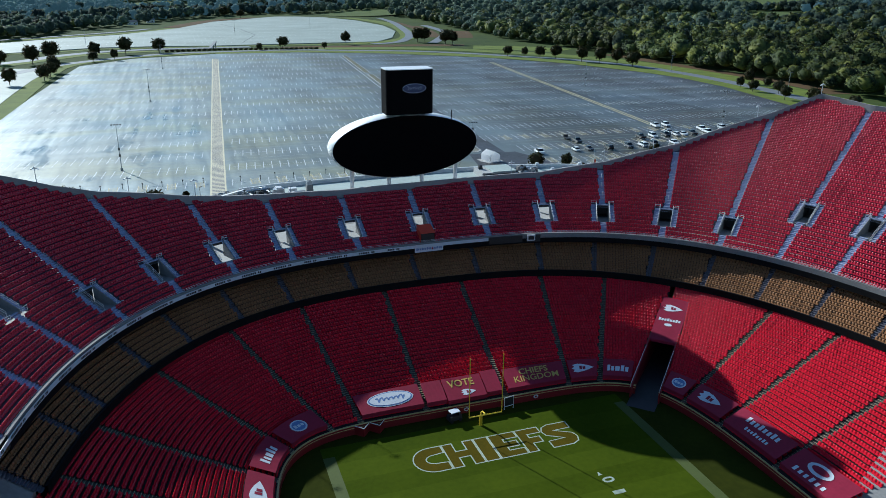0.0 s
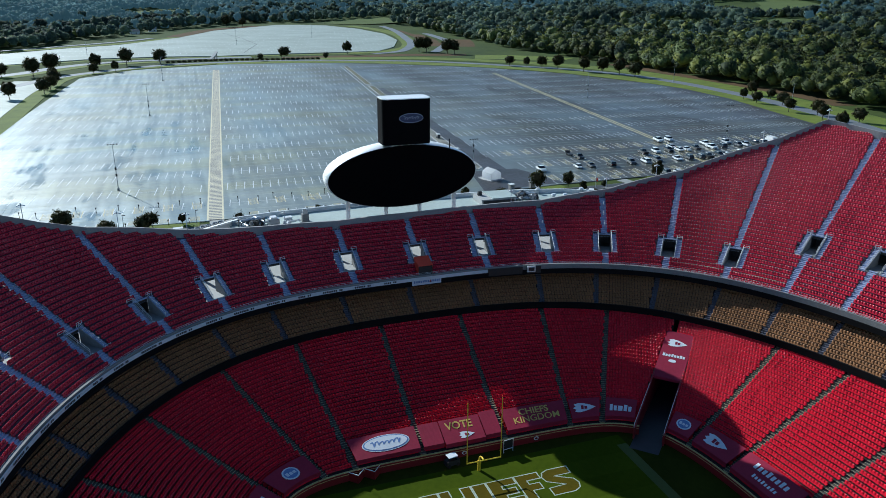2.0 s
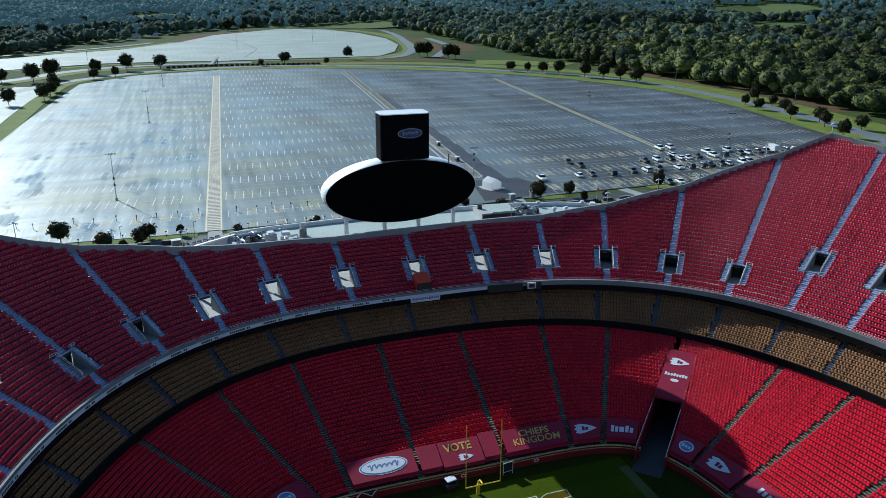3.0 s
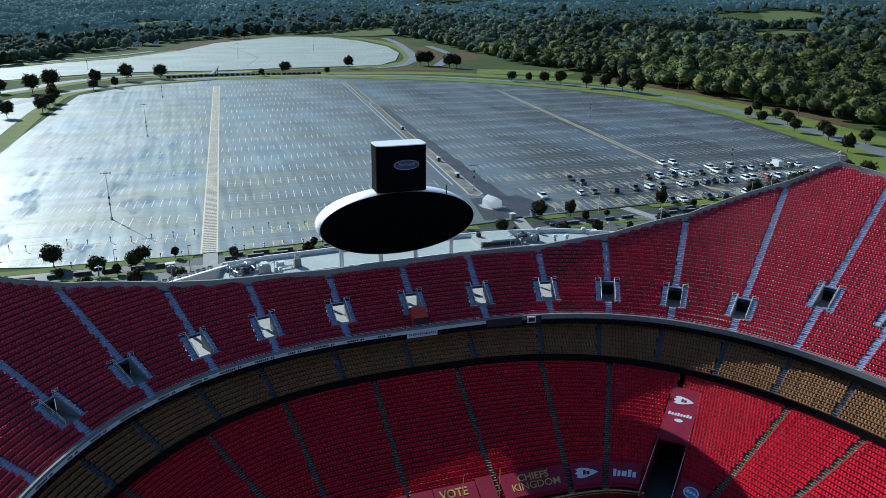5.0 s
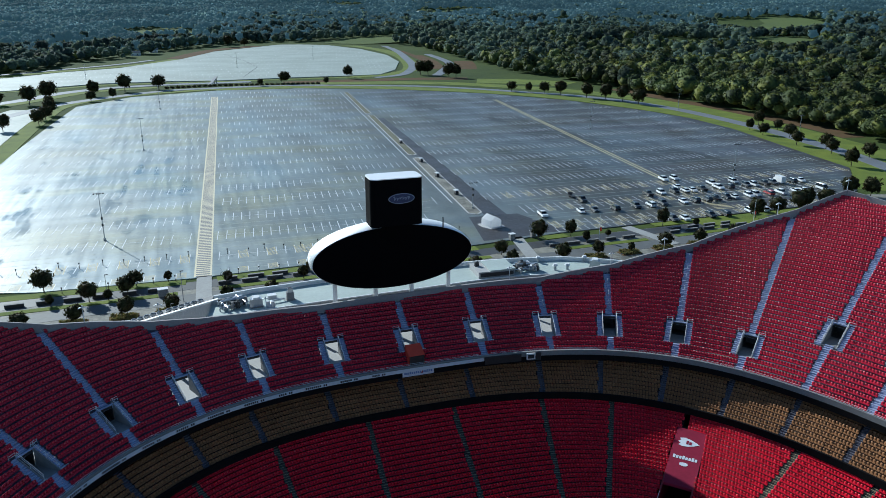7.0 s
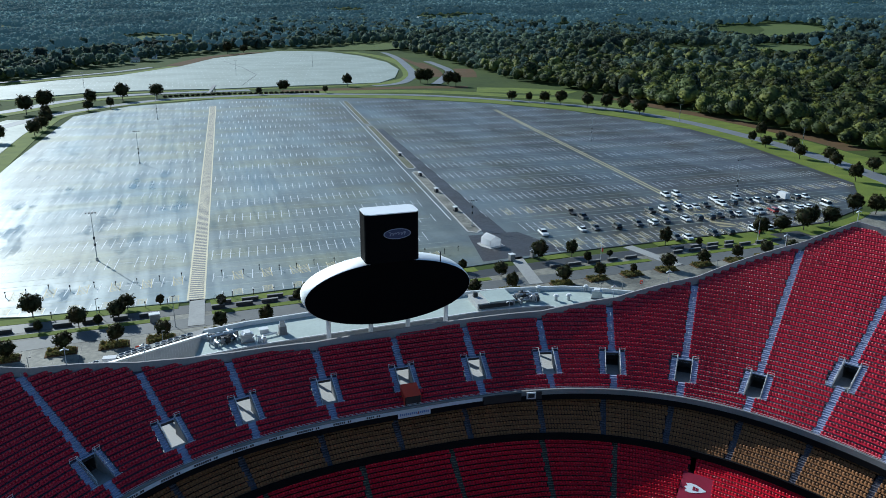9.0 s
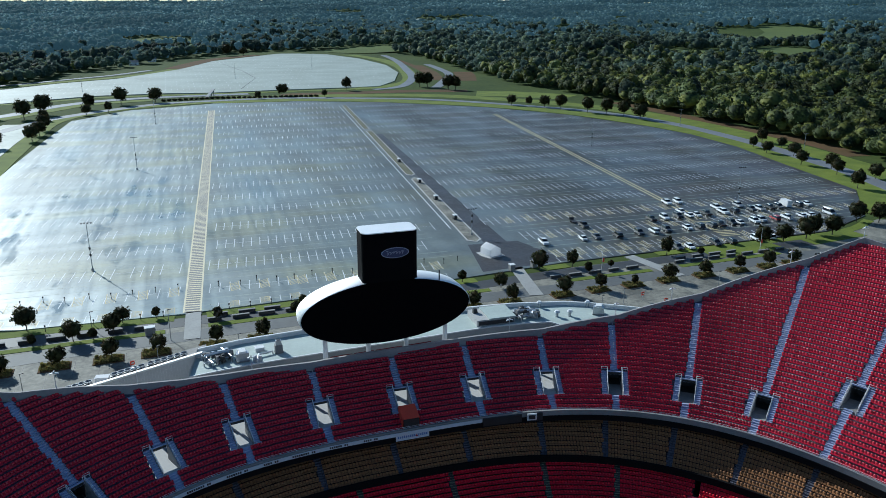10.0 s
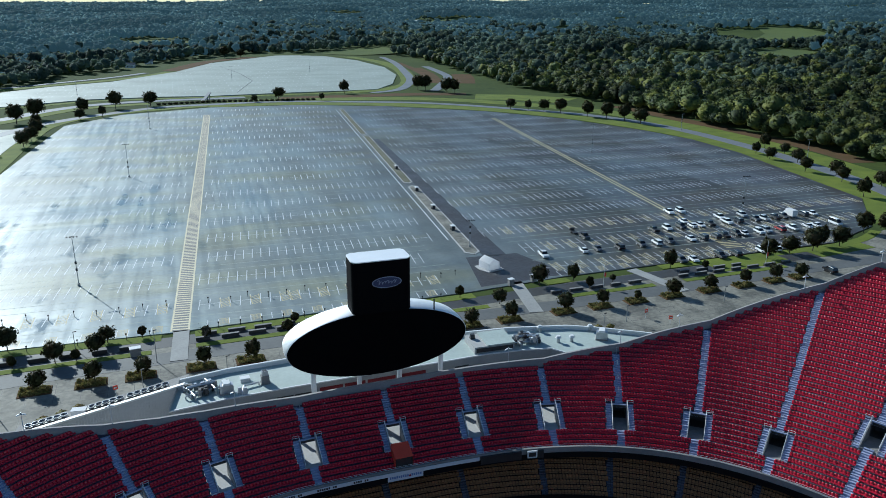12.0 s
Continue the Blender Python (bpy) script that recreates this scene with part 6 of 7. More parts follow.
def end_zone_words():
    t = thing("end_zone_lettering", "large gold block lettering outlined in white on the end zone", "field paint", kind="structure")
    def arc(cx, cy, rx, ry, a0, a1, n=14):
        return [(cx + rx * math.cos(radians(a0 + (a1 - a0) * k / n)), cy + ry * math.sin(radians(a0 + (a1 - a0) * k / n))) for k in range(n + 1)]

    shapes = {
        "C": [(1, 0), (1, 0.30)] + arc(0.66, 0.5, 0.27, 0.17, 270, 90) + [(1, 0.70), (1, 1)] + arc(0.60, 0.5, 0.60, 0.5, 90, 270),
        "H": [(0, 0), (0.33, 0), (0.33, 0.36), (0.67, 0.36), (0.67, 0), (1, 0), (1, 1), (0.67, 1), (0.67, 0.64), (0.33, 0.64), (0.33, 1), (0, 1)],
        "I": [(0, 0), (1, 0), (1, 1), (0, 1)],
        "E": [(0, 0), (1, 0), (1, 0.26), (0.45, 0.26), (0.45, 0.38), (0.9, 0.38), (0.9, 0.62), (0.45, 0.62), (0.45, 0.74), (1, 0.74), (1, 1), (0, 1)],
        "F": [(0, 0), (0.42, 0), (0.42, 0.34), (0.85, 0.34), (0.85, 0.6), (0.42, 0.6), (0.42, 0.74), (1, 0.74), (1, 1), (0, 1)],
        "S": [(0, 0), (0.70, 0), (0.92, 0.10), (1, 0.28), (0.93, 0.47), (0.42, 0.70), (0.98, 0.70), (1, 1), (0.32, 1), (0.10, 0.92), (0, 0.74), (0.06, 0.55), (0.55, 0.32), (0, 0.30)]}

    def grown(pts, d):
        """A polygon, counter-clockwise, moved outwards by d."""
        out = []
        for k, p in enumerate(pts):
            a, b, c = Vector(pts[k - 1]), Vector(p), Vector(pts[(k + 1) % len(pts)])
            u, v = (b - a).normalized(), (c - b).normalized()
            n1, n2 = Vector((u.y, -u.x)), Vector((v.y, -v.x))
            m = (n1 + n2).normalized()
            out.append(b + m * d / max(m.dot(n1), 0.4))
        return out

    x = -13.5
    for ch, w in (("C", 5.2), ("H", 5.2), ("I", 2.3), ("E", 4.5), ("F", 4.0), ("S", 5.1)):
        letter = [(x + px * w, -7.75 + py * 6.2) for px, py in shapes[ch]]
        area = sum(p[0] * q[1] - q[0] * p[1] for p, q in zip(letter, letter[1:] + letter[:1]))
        if area < 0:
            letter = letter[::-1]
        outline = part("letter_outline", moved(poly(grown(letter, 0.07)), lambda a, b, c: (a, b, 0.024)), M_FPAINT, t)
        part("letter_fill", moved(poly(grown(letter, -0.13)), lambda a, b, c: (a, b, 0.030)), M_FGOLD, outline)
        x += w + 0.15
    t2 = thing("yard_number", "white yard number painted on the turf", "field paint", kind="structure")
    for ch, dy in (("1", -20.6), ("0", -17.9)):
        part("digit", moved(text_mesh(ch, 1.3 if ch == "0" else 0.8, 1.9, 0.02), lambda x, y, z, d=dy: (13.2 - y, d + x - 0.3, 0.03)), M_FPAINT, t2)
    part("arrow", moved(poly([(0, 0), (0.9, 0.35), (0, 0.7)]), lambda x, y, z: (12.0 - y, -16.3 + x, 0.03)), M_FPAINT, t2)


end_zone_words()


def field_side_things():
    t = thing("utility_cart", "small dark utility cart with a pale roof beside the wall", "cart", (-3.6, 4.6, 0), 10)
    for nm, m, a, b, h, z in (("body", M_DARK, 2.4, 1.3, 0.8, 0.3), ("roof", M_BWHITE, 1.7, 1.3, 0.1, 1.75), ("windscreen", M_GLASS, 0.06, 1.1, 0.7, 1.1)):
        g = Geo()
        g.box(pose(0.5 if nm == "windscreen" else 0, 0, z), a, b, h, 0.92)
        part(nm, g, m, t)
    for sx in (-0.8, 0.8):
        for sy in (-0.6, 0.6):
            g = Geo()
            g.tube((sx, sy - 0.1, 0.3), (sx, sy + 0.1, 0.3), 0.3, n=12)
            part("wheel", g, M_TYRE, t)
    for x in (-0.8, 0.8):
        for y in (-0.55, 0.55):
            g = Geo()
            g.tube((x, y, 1.05), (x, y, 1.78), 0.03, n=5)
            part("roof_post", g, M_DARK, t)
    # practice net and zig-zag rail at the wall
    t = thing("kicking_net", "white tube frame of a kicking net at the wall", "kicking net", (6.4, 5.0, 0), 8)
    g = Geo()
    for a, b in (((-0.9, 0, 0.6), (0.9, 0, 0.6)), ((0.9, 0, 0.6), (0.9, 0, 2.3)), ((0.9, 0, 2.3), (-0.9, 0, 2.3)), ((-0.9, 0, 2.3), (-0.9, 0, 0.6)), ((-0.9, 0, 0), (-0.9, 0, 0.6)), ((0.9, 0, 0), (0.9, 0, 0.6))):
        g.tube(a, b, 0.06, n=6)
    part("frame", g, M_WHITE, t)
    g = Geo()
    g.box(pose(0, 0.02, 0.62), 1.75, 0.01, 1.65)
    part("net", g, M_DARK, t)
    t = thing("zigzag_fence", "zig-zag pale rail with red panels jutting from the wall", "fence", (-17.6, 5.7, 0), 3)
    for k in range(4):
        x0, x1 = -2.6 + 1.3 * k, -1.3 + 1.3 * k
        y0, y1 = (0.4, -1.0) if k % 2 == 0 else (-1.0, 0.4)
        g = Geo()
        g.strip([(x0, y0, 0), (x1, y1, 0)], [(x0, y0, 1.5), (x1, y1, 1.5)])
        g.strip([(x0, y0 + 0.08, 0), (x1, y1 + 0.08, 0)], [(x0, y0 + 0.08, 1.5), (x1, y1 + 0.08, 1.5)])
        p = part("panel", g, M_WALLRED, t)
        g = Geo()
        g.tube((x0, y0, 1.55), (x1, y1, 1.55), 0.07, n=5)
        part("rail", g, M_WHITE, p)
    for x, y in ((12.0, 6.38), (-0.9, 6.38)):
        t = thing("wall_emblem", "small white round emblem on the field wall", "emblem", (x, y, 0.75), 0)
        e = oval(0.9, 0.7, 20)
        part("disc", moved(e, lambda a, b, c: (a, -0.32, b)), M_BWHITE, t)
        part("disc_mark", moved(oval(0.5, 0.4, 16), lambda a, b, c: (a, -0.34, b)), M_WALLRED, t)


field_side_things()


# ---- plaza between the stadium and the lot ----
PLAZA = [(-140, 60), (-90, 84), (-40, 92), (40, 92), (90, 84), (150, 70), (300, 60), (300, 150), (249, 166), (215, 153), (95, 151.5), (59, 148), (-34, 145), (-77, 147), (-140, 160)]
sheet("plaza_paving", PLAZA, GROUND_Z + 0.16, M_PAVE, "worn pale concrete paving of the stadium plaza", thick=0.3)
band("plaza_road", [(-150, 122), (-74, 131.8), (-41, 133.3), (-4, 134.6), (40, 134.6), (66, 134.4), (105, 134.6), (150, 135.6), (200, 137), (300, 138)], 7.2, GROUND_Z + 0.2, M_ROAD2, "grey service road through the plaza")
VX = [(-150, 150.5), (-77, 149.6), (-36, 147.6), (-27, 147.6), (59, 150.3), (70, 152.4), (86, 153.6), (95, 154), (132, 155), (215, 155.6), (245, 166)]
for a, b in ((0, 3), (3, 5), (6, 8), (8, 11)):
    band("lot_verge", VX[a:b], 4.2, GROUND_Z + 0.24, M_GRASS, "narrow bright green grass verge at the edge of the lot", "grass")
for a, b in (((-120, 137.2), (-38.5, 138.6)), ((-27.0, 139.4), (10, 140.0)), ((18, 140.2), (60, 140.2)), ((84, 140.0), (120, 140.2)), ((132, 140.6), (176, 141.6))):
    band("planting_strip", [a, ((a[0] + b[0]) / 2, (a[1] + b[1]) / 2), b], 2.6, GROUND_Z + 0.26, M_GRASS, "planted grass strip beside the service road", "grass")
band("service_lane", [(-110, 143.6), (-77, 144.2), (-36, 144.0), (10, 145.2), (59, 145.6), (86, 147.5), (130, 148.4), (200, 149)], 6.6, GROUND_Z + 0.19, M_LANE, "dark asphalt strip between the planters")
band("lawn", [(150, 148.0), (165, 148.8), (182, 150.0)], 9.0, GROUND_Z + 0.23, M_GRASS, "sunlit lawn between footpaths", "grass")
band("lawn", [(196, 150.0), (225, 153.0)], 9.0, GROUND_Z + 0.23, M_GRASS, "sunlit lawn between footpaths", "grass")
for x0, y0, x1, y1 in ((-31.6, 131, -30.6, 151), (72, 131, 77, 159), (126, 132, 121, 156)):
    band("footpath", [(x0, y0), ((x0 + x1) / 2, (y0 + y1) / 2), (x1, y1)], 4.4, GROUND_Z + 0.30, M_PATH, "pale concrete footpath from the lot to the stadium", "path")


def planter_wall(x, y, w, rz):
    t = thing("planter_wall", "low dark stone planter wall with a flat cap", "planter", (x, y, GROUND_Z + 0.1), rz, group="planter walls")
    g = Geo()
    g.box(pose(0, 0, 0), w, 0.75, 1.0, 0.98)
    part("wall", g, M_BRICK, t)
    g = Geo()
    g.box(pose(0, 0, 1.002), w + 0.1, 0.9, 0.12)
    part("cap", g, M_CONC_D, t)
    return t


for xa, n, y in ((-96, 8, 142.0), (-25, 5, 142.6), (-23, 5, 145.8), (22, 4, 143.0), (85, 5, 143.6), (134, 7, 144.0), (137, 4, 147.5)):
    for k in range(n):
        planter_wall(xa + k * 7.4, y + 0.06 * k, 4.8 if k % 3 else 3.8, 1.0)


# ---- trees ----
def crown_mesh(name, seed, rx, rz, clumps=120, leaves=16, size=0.5):
    """A crown of many leaf clumps with an uneven outline and gaps."""
    r = np.random.default_rng(seed)
    pts = r.normal(size=(clumps, 3))
    pts /= np.linalg.norm(pts, axis=1, keepdims=True)
    rad = r.uniform(0.72, 1.0, (clumps, 1))
    lump = 1 + 0.16 * np.sin(pts[:, :1] * 4 + seed) * np.cos(pts[:, 1:2] * 5 - seed)
    c = pts * rad * lump * np.array([rx, rx, rz])
    centres = np.repeat(c, leaves, 0) + r.normal(0, 0.22 * rx / 2.4, (clumps * leaves, 3))
    k = len(centres)
    a, b = r.normal(size=(k, 3)), r.normal(size=(k, 3))
    a /= np.linalg.norm(a, axis=1, keepdims=True)
    b -= a * (a * b).sum(1, keepdims=True)
    b /= np.linalg.norm(b, axis=1, keepdims=True)
    s = r.uniform(0.6, 1.2, (k, 1)) * size
    v = np.stack([centres - a * s, centres - b * s * 0.6, centres + a * s, centres + b * s * 0.6], 1).reshape(-1, 3)
    # a dense core, so that the crown reads as a solid mass with a ragged edge
    V, F = ico(3)
    core = V * (0.84 + 0.04 * r.normal(size=(len(V), 1))) * np.array([rx, rx, rz])
    soft = np.concatenate([np.repeat(centres, 4, 0) / np.array([rx, rx, rz]) + 0.25 * np.repeat(r.normal(size=(k, 3)), 4, 0), V])
    return soft_normals(crown_join(name, v, core, F), soft)


def crown_join(name, v, core, tri):
    """Leaves and core in one mesh."""
    n = len(v)
    faces = [tuple(range(j, j + 4)) for j in range(0, n, 4)] + [tuple(int(i) + n for i in t) for t in tri]
    me = bpy.data.meshes.new(name)
    me.from_pydata([tuple(p) for p in np.concatenate([v, core])], [], faces)
    me.update()
    return me


def make_tree(seed, height, spread, label, dark=False):
    t = thing("tree", label, "tree", (0, 0, -60), group="planted trees")
    rnd = random.Random(seed)
    g = Geo()
    base = height * 0.32
    g.tube((0, 0, -0.15), (0.06, 0.04, base), 0.17, 0.13, n=8)
    g.tube((0.06, 0.04, base), (0, 0, height * 0.7), 0.13, 0.05, n=7)
    for k in range(6):
        an = rnd.uniform(0, 6.28)
        z0 = base + rnd.uniform(-0.2, 1.2)
        g.tube((0.04, 0.03, z0), (math.cos(an) * spread * 0.55, math.sin(an) * spread * 0.55, z0 + rnd.uniform(1.0, 2.0)), 0.07, 0.03, n=5)
    part("trunk", g, M_BARK, t)
    me = crown_mesh("crown", seed, spread * 1.04, (height - base * 0.8) / 2, size=0.30)
    me.transform(Matrix.Translation((0, 0, base * 0.8 + (height - base * 0.8) / 2)))
    part("crown", me, M_LEAF, t)
    return t


PROTO = [make_tree(3, 7.0, 2.5, "young broadleaf tree with a dense dark green crown"), make_tree(5, 6.4, 2.7, "young broadleaf tree with a dense dark green crown"),
         make_tree(9, 7.4, 2.9, "young broadleaf tree with a dense dark green crown"), make_tree(12, 5.0, 1.6, "small slender tree with a thin dark crown")]
TREE_RND = random.Random(21)


def plant(x, y, s=1.0, which=None, z=GROUND_Z + 0.2):
    w = TREE_RND.randrange(3) if which is None else which
    m = pose(x, y, z, 0, 0, TREE_RND.uniform(0, 360))
    t = copy_thing(PROTO[w], m)
    t.scale = (s * TREE_RND.uniform(0.92, 1.08), s * TREE_RND.uniform(0.92, 1.08), s * TREE_RND.uniform(0.94, 1.06))
    return t


def shrub_bed(x, y, rz, w=8.0):
    t = thing("shrub_bed", "kerbed bed of low olive-green shrubs under a tree", "shrub bed", (x, y, GROUND_Z + 0.12), rz, group="shrub beds")
    g = Geo()
    g.box(pose(0, 0, 0), w, 4.4, 0.2, 0.98)
    part("kerb", g, M_DRY, t)
    r = np.random.default_rng(int(abs(x) * 10))
    k = 1300
    c = np.stack([r.uniform(-w / 2 + 0.5, w / 2 - 0.5, k), r.uniform(-1.95, 1.95, k), r.uniform(0.2, 1.0, k)], 1)
    c[:, 2] *= 0.55 + 0.45 * np.sin(c[:, 0] * 1.7) * np.cos(c[:, 1] * 2.0 + c[:, 0])
    c[:, 2] += 0.25
    a, b = r.normal(size=(k, 3)), r.normal(size=(k, 3))
    a /= np.linalg.norm(a, axis=1, keepdims=True)
    b /= np.linalg.norm(b, axis=1, keepdims=True)
    v = np.stack([c - a * 0.3, c - b * 0.2, c + a * 0.3, c + b * 0.2], 1).reshape(-1, 3)
    part("shrubs", mesh_np("shrubs", v, np.arange(4 * k).reshape(-1, 4)), M_SHRUB, t)


# along the service road, with beds
for x in (-90.0, -77.5, -64.5, -52.0, -40.5, -26.0, -13.5, 49.0, 62.0, 80.0, 93.0, 106.0, 119.5, 134.0, 148.0, 161.0, 172.0):
    y = 125.6 + 0.022 * (x + 20) + (1.2 if x > 40 else 0)
    shrub_bed(x - 0.2, y - 0.4, 2.0, 7.6)
    plant(x + 0.6, y, 0.66 if x == 106.0 else 0.78, 3 if x == 106.0 else None)
# on the strip at the edge of the lot
for x, y, s, w in ((-75.0, 151.5, 1.15, 2), (-62, 139.5, 1.0, None), (-52, 141.5, 1.05, None), (-57, 139.5, 0.8, 3), (-50, 149, 0.9, 1), (-41, 149.5, 0.85, 3), (-72, 140, 0.8, 3), (-2, 139.5, 1.0, 3), (-24, 143, 0.9, 3), (1, 146, 0.8, 3),
                   (54, 150.0, 0.95, 3), (64, 141, 0.95, 1), (83, 152, 1.1, 2), (96, 152.5, 0.95, 0), (97.5, 144, 0.95, 3), (108, 147, 0.7, 3), (135, 153, 1.1, 0), (146, 148, 0.8, 3),
                   (176, 151, 1.0, 2), (188, 153, 1.0, 1), (199, 153, 1.05, 2), (207, 157, 1.0, 0), (213, 154, 1.1, 1), (238, 166, 1.1, 2), (246, 162, 1.2, 1)):
    plant(x, y, s * (1.1 if x > 170 else 0.84), w)
# round the far side of the lot and along the ring road
for x, y, s in ((-144, 604, 2.0), (-133, 628, 2.2), (-101, 650, 2.0), (-77, 678, 2.2), (-48, 688, 2.0), (-100, 614, 1.4), (-84, 624, 1.3), (-122, 490, 1.7), (-121, 514, 1.6), (-121, 538, 1.6), (-140, 470, 1.5), (-128, 590, 1.2), (-168, 610, 1.8),
                (258, 571, 1.5), (270, 559, 1.2), (280, 548, 1.6), (289, 534, 1.7), (299, 505, 1.9), (309, 491, 1.8), (316, 475, 1.9), (319, 456, 2.0), (318, 324, 1.0), (337, 338, 1.4), (313, 306, 1.2), (335, 318, 1.1), (321, 292, 1.2), (306, 270, 1.2), (313, 255, 1.2), (305, 243, 1.2), (289, 214, 1.3), (316, 228, 1.3),
                (70, 706, 1.9), (142, 738, 1.9), (226, 748, 2.4), (233, 742, 2.2), (247, 712, 2.4), (253, 706, 2.0), (60, 1335, 2.6), (88, 1342, 2.3), (45, 690, 1.0), (108, 684, 1.0)):
    plant(x, y, s)
for p in PROTO:
    for o in (*p.children_recursive, p):
        bpy.data.objects.remove(o)


def bare_tree(x, y):
    t = thing("bare_tree", "small leafless tree with fine spreading twigs", "tree", (x, y, GROUND_Z + 0.2), 0)
    rnd = random.Random(6)
    trunk, twigs = Geo(), Geo()
    trunk.tube((0, 0, -0.1), (0.1, 0, 2.2), 0.13, 0.09, n=7)
    for k in range(9):
        a, b = rnd.uniform(0, 6.28), rnd.uniform(0.5, 1.0)
        p = Vector((0.1, 0, rnd.uniform(1.5, 2.2)))
        q = p + Vector((math.cos(a) * 1.9 * b, math.sin(a) * 1.9 * b, rnd.uniform(1.6, 2.6)))
        trunk.tube(p, q, 0.06, 0.03, n=5)
        for j in range(7):
            e = p.lerp(q, rnd.uniform(0.4, 1.0))
            twigs.tube(e, e + Vector((rnd.uniform(-0.9, 0.9), rnd.uniform(-0.9, 0.9), rnd.uniform(0.3, 1.2))), 0.022, 0.012, n=4)
    part("trunk", trunk, M_BARK, t)
    part("twigs", twigs, M_BARK, t)


bare_tree(-24.6, 141.0)
clipped = crown_mesh("leaf_mass", 37, 1.0, 0.8, clumps=60, leaves=14, size=0.16)
for hx, hy, sx, sy in ((-60.6, 107.6, 2.0, 1.2), (-57.0, 109.4, 1.6, 1.1), (-53.8, 111.2, 1.6, 1.0), (83.0, 113.4, 1.5, 0.9), (86.6, 112.8, 1.5, 0.9)):
    t = thing("clipped_hedge", "low clipped bright green hedge on the paving", "hedge", (hx, hy, GROUND_Z + 0.16), 12, group="clipped hedges")
    o = part("leaf_mass", clipped, M_SHRUB, t)
    o.location, o.scale = (0, 0, 0.75), (sx, sy, 1.0)


# ---- low hedge beyond the lot ----
hedge_mesh = crown_mesh("leaf_mass", 31, 2.2, 1.0, clumps=40, leaves=12, size=0.3)
for k in range(30):
    hx = -41 + k * 4.9
    hy = float(np.interp(hx, [-41, -11, 9, 40, 103], [694, 699, 702, 696, 690]))
    t = thing("hedge_shrub", "low round dark green shrub in a roadside hedge", "shrub", (hx, hy, GROUND_Z + 0.2), 40 * k, group="hedge shrubs")
    part("leaf_mass", hedge_mesh, M_LEAF, t).location = (0, 0, 0.8)


# ---- woods ----
def wood_tree(seed, level, cards, size):
    """A rounded crown: a lumpy core and leaf clusters that stand out of it; unit radius, triangles."""
    r = np.random.default_rng(seed)
    V, F = ico(level)
    bumps = r.normal(size=(9, 3))
    bumps /= np.linalg.norm(bumps, axis=1, keepdims=True)

    def lump(u):
        return 0.80 + 0.28 * np.exp(-(1 - u @ bumps.T) / 0.10).max(1, keepdims=True)
    core = V * lump(V) * 0.94
    u = r.normal(size=(cards * 2, 3))
    u /= np.linalg.norm(u, axis=1, keepdims=True)
    u = u[u[:, 2] > -0.35][:cards]
    k = len(u)
    c = u * lump(u) * r.uniform(0.90, 1.08, (k, 1))
    nrm = u + 0.55 * r.normal(size=(k, 3))
    nrm /= np.linalg.norm(nrm, axis=1, keepdims=True)
    a = np.cross(nrm, r.normal(size=(k, 3)))
    a /= np.linalg.norm(a, axis=1, keepdims=True)
    b = np.cross(nrm, a)
    s = size * r.uniform(0.6, 1.25, (k, 1))
    q = np.stack([c - a * s, c - b * s * 0.7, c + a * s, c + b * s * 0.7], 1).reshape(-1, 3)
    base = len(core) + 4 * np.arange(k)[:, None]
    tri = np.concatenate([F, base + np.array([[0, 1, 2]]), base + np.array([[0, 2, 3]])])
    soft = np.concatenate([V, np.repeat(u + 0.45 * r.normal(size=(k, 3)), 4, 0)]) + np.array([0, 0, 0.35])
    return np.concatenate([core, q]), tri, soft / np.linalg.norm(soft, axis=1, keepdims=True)


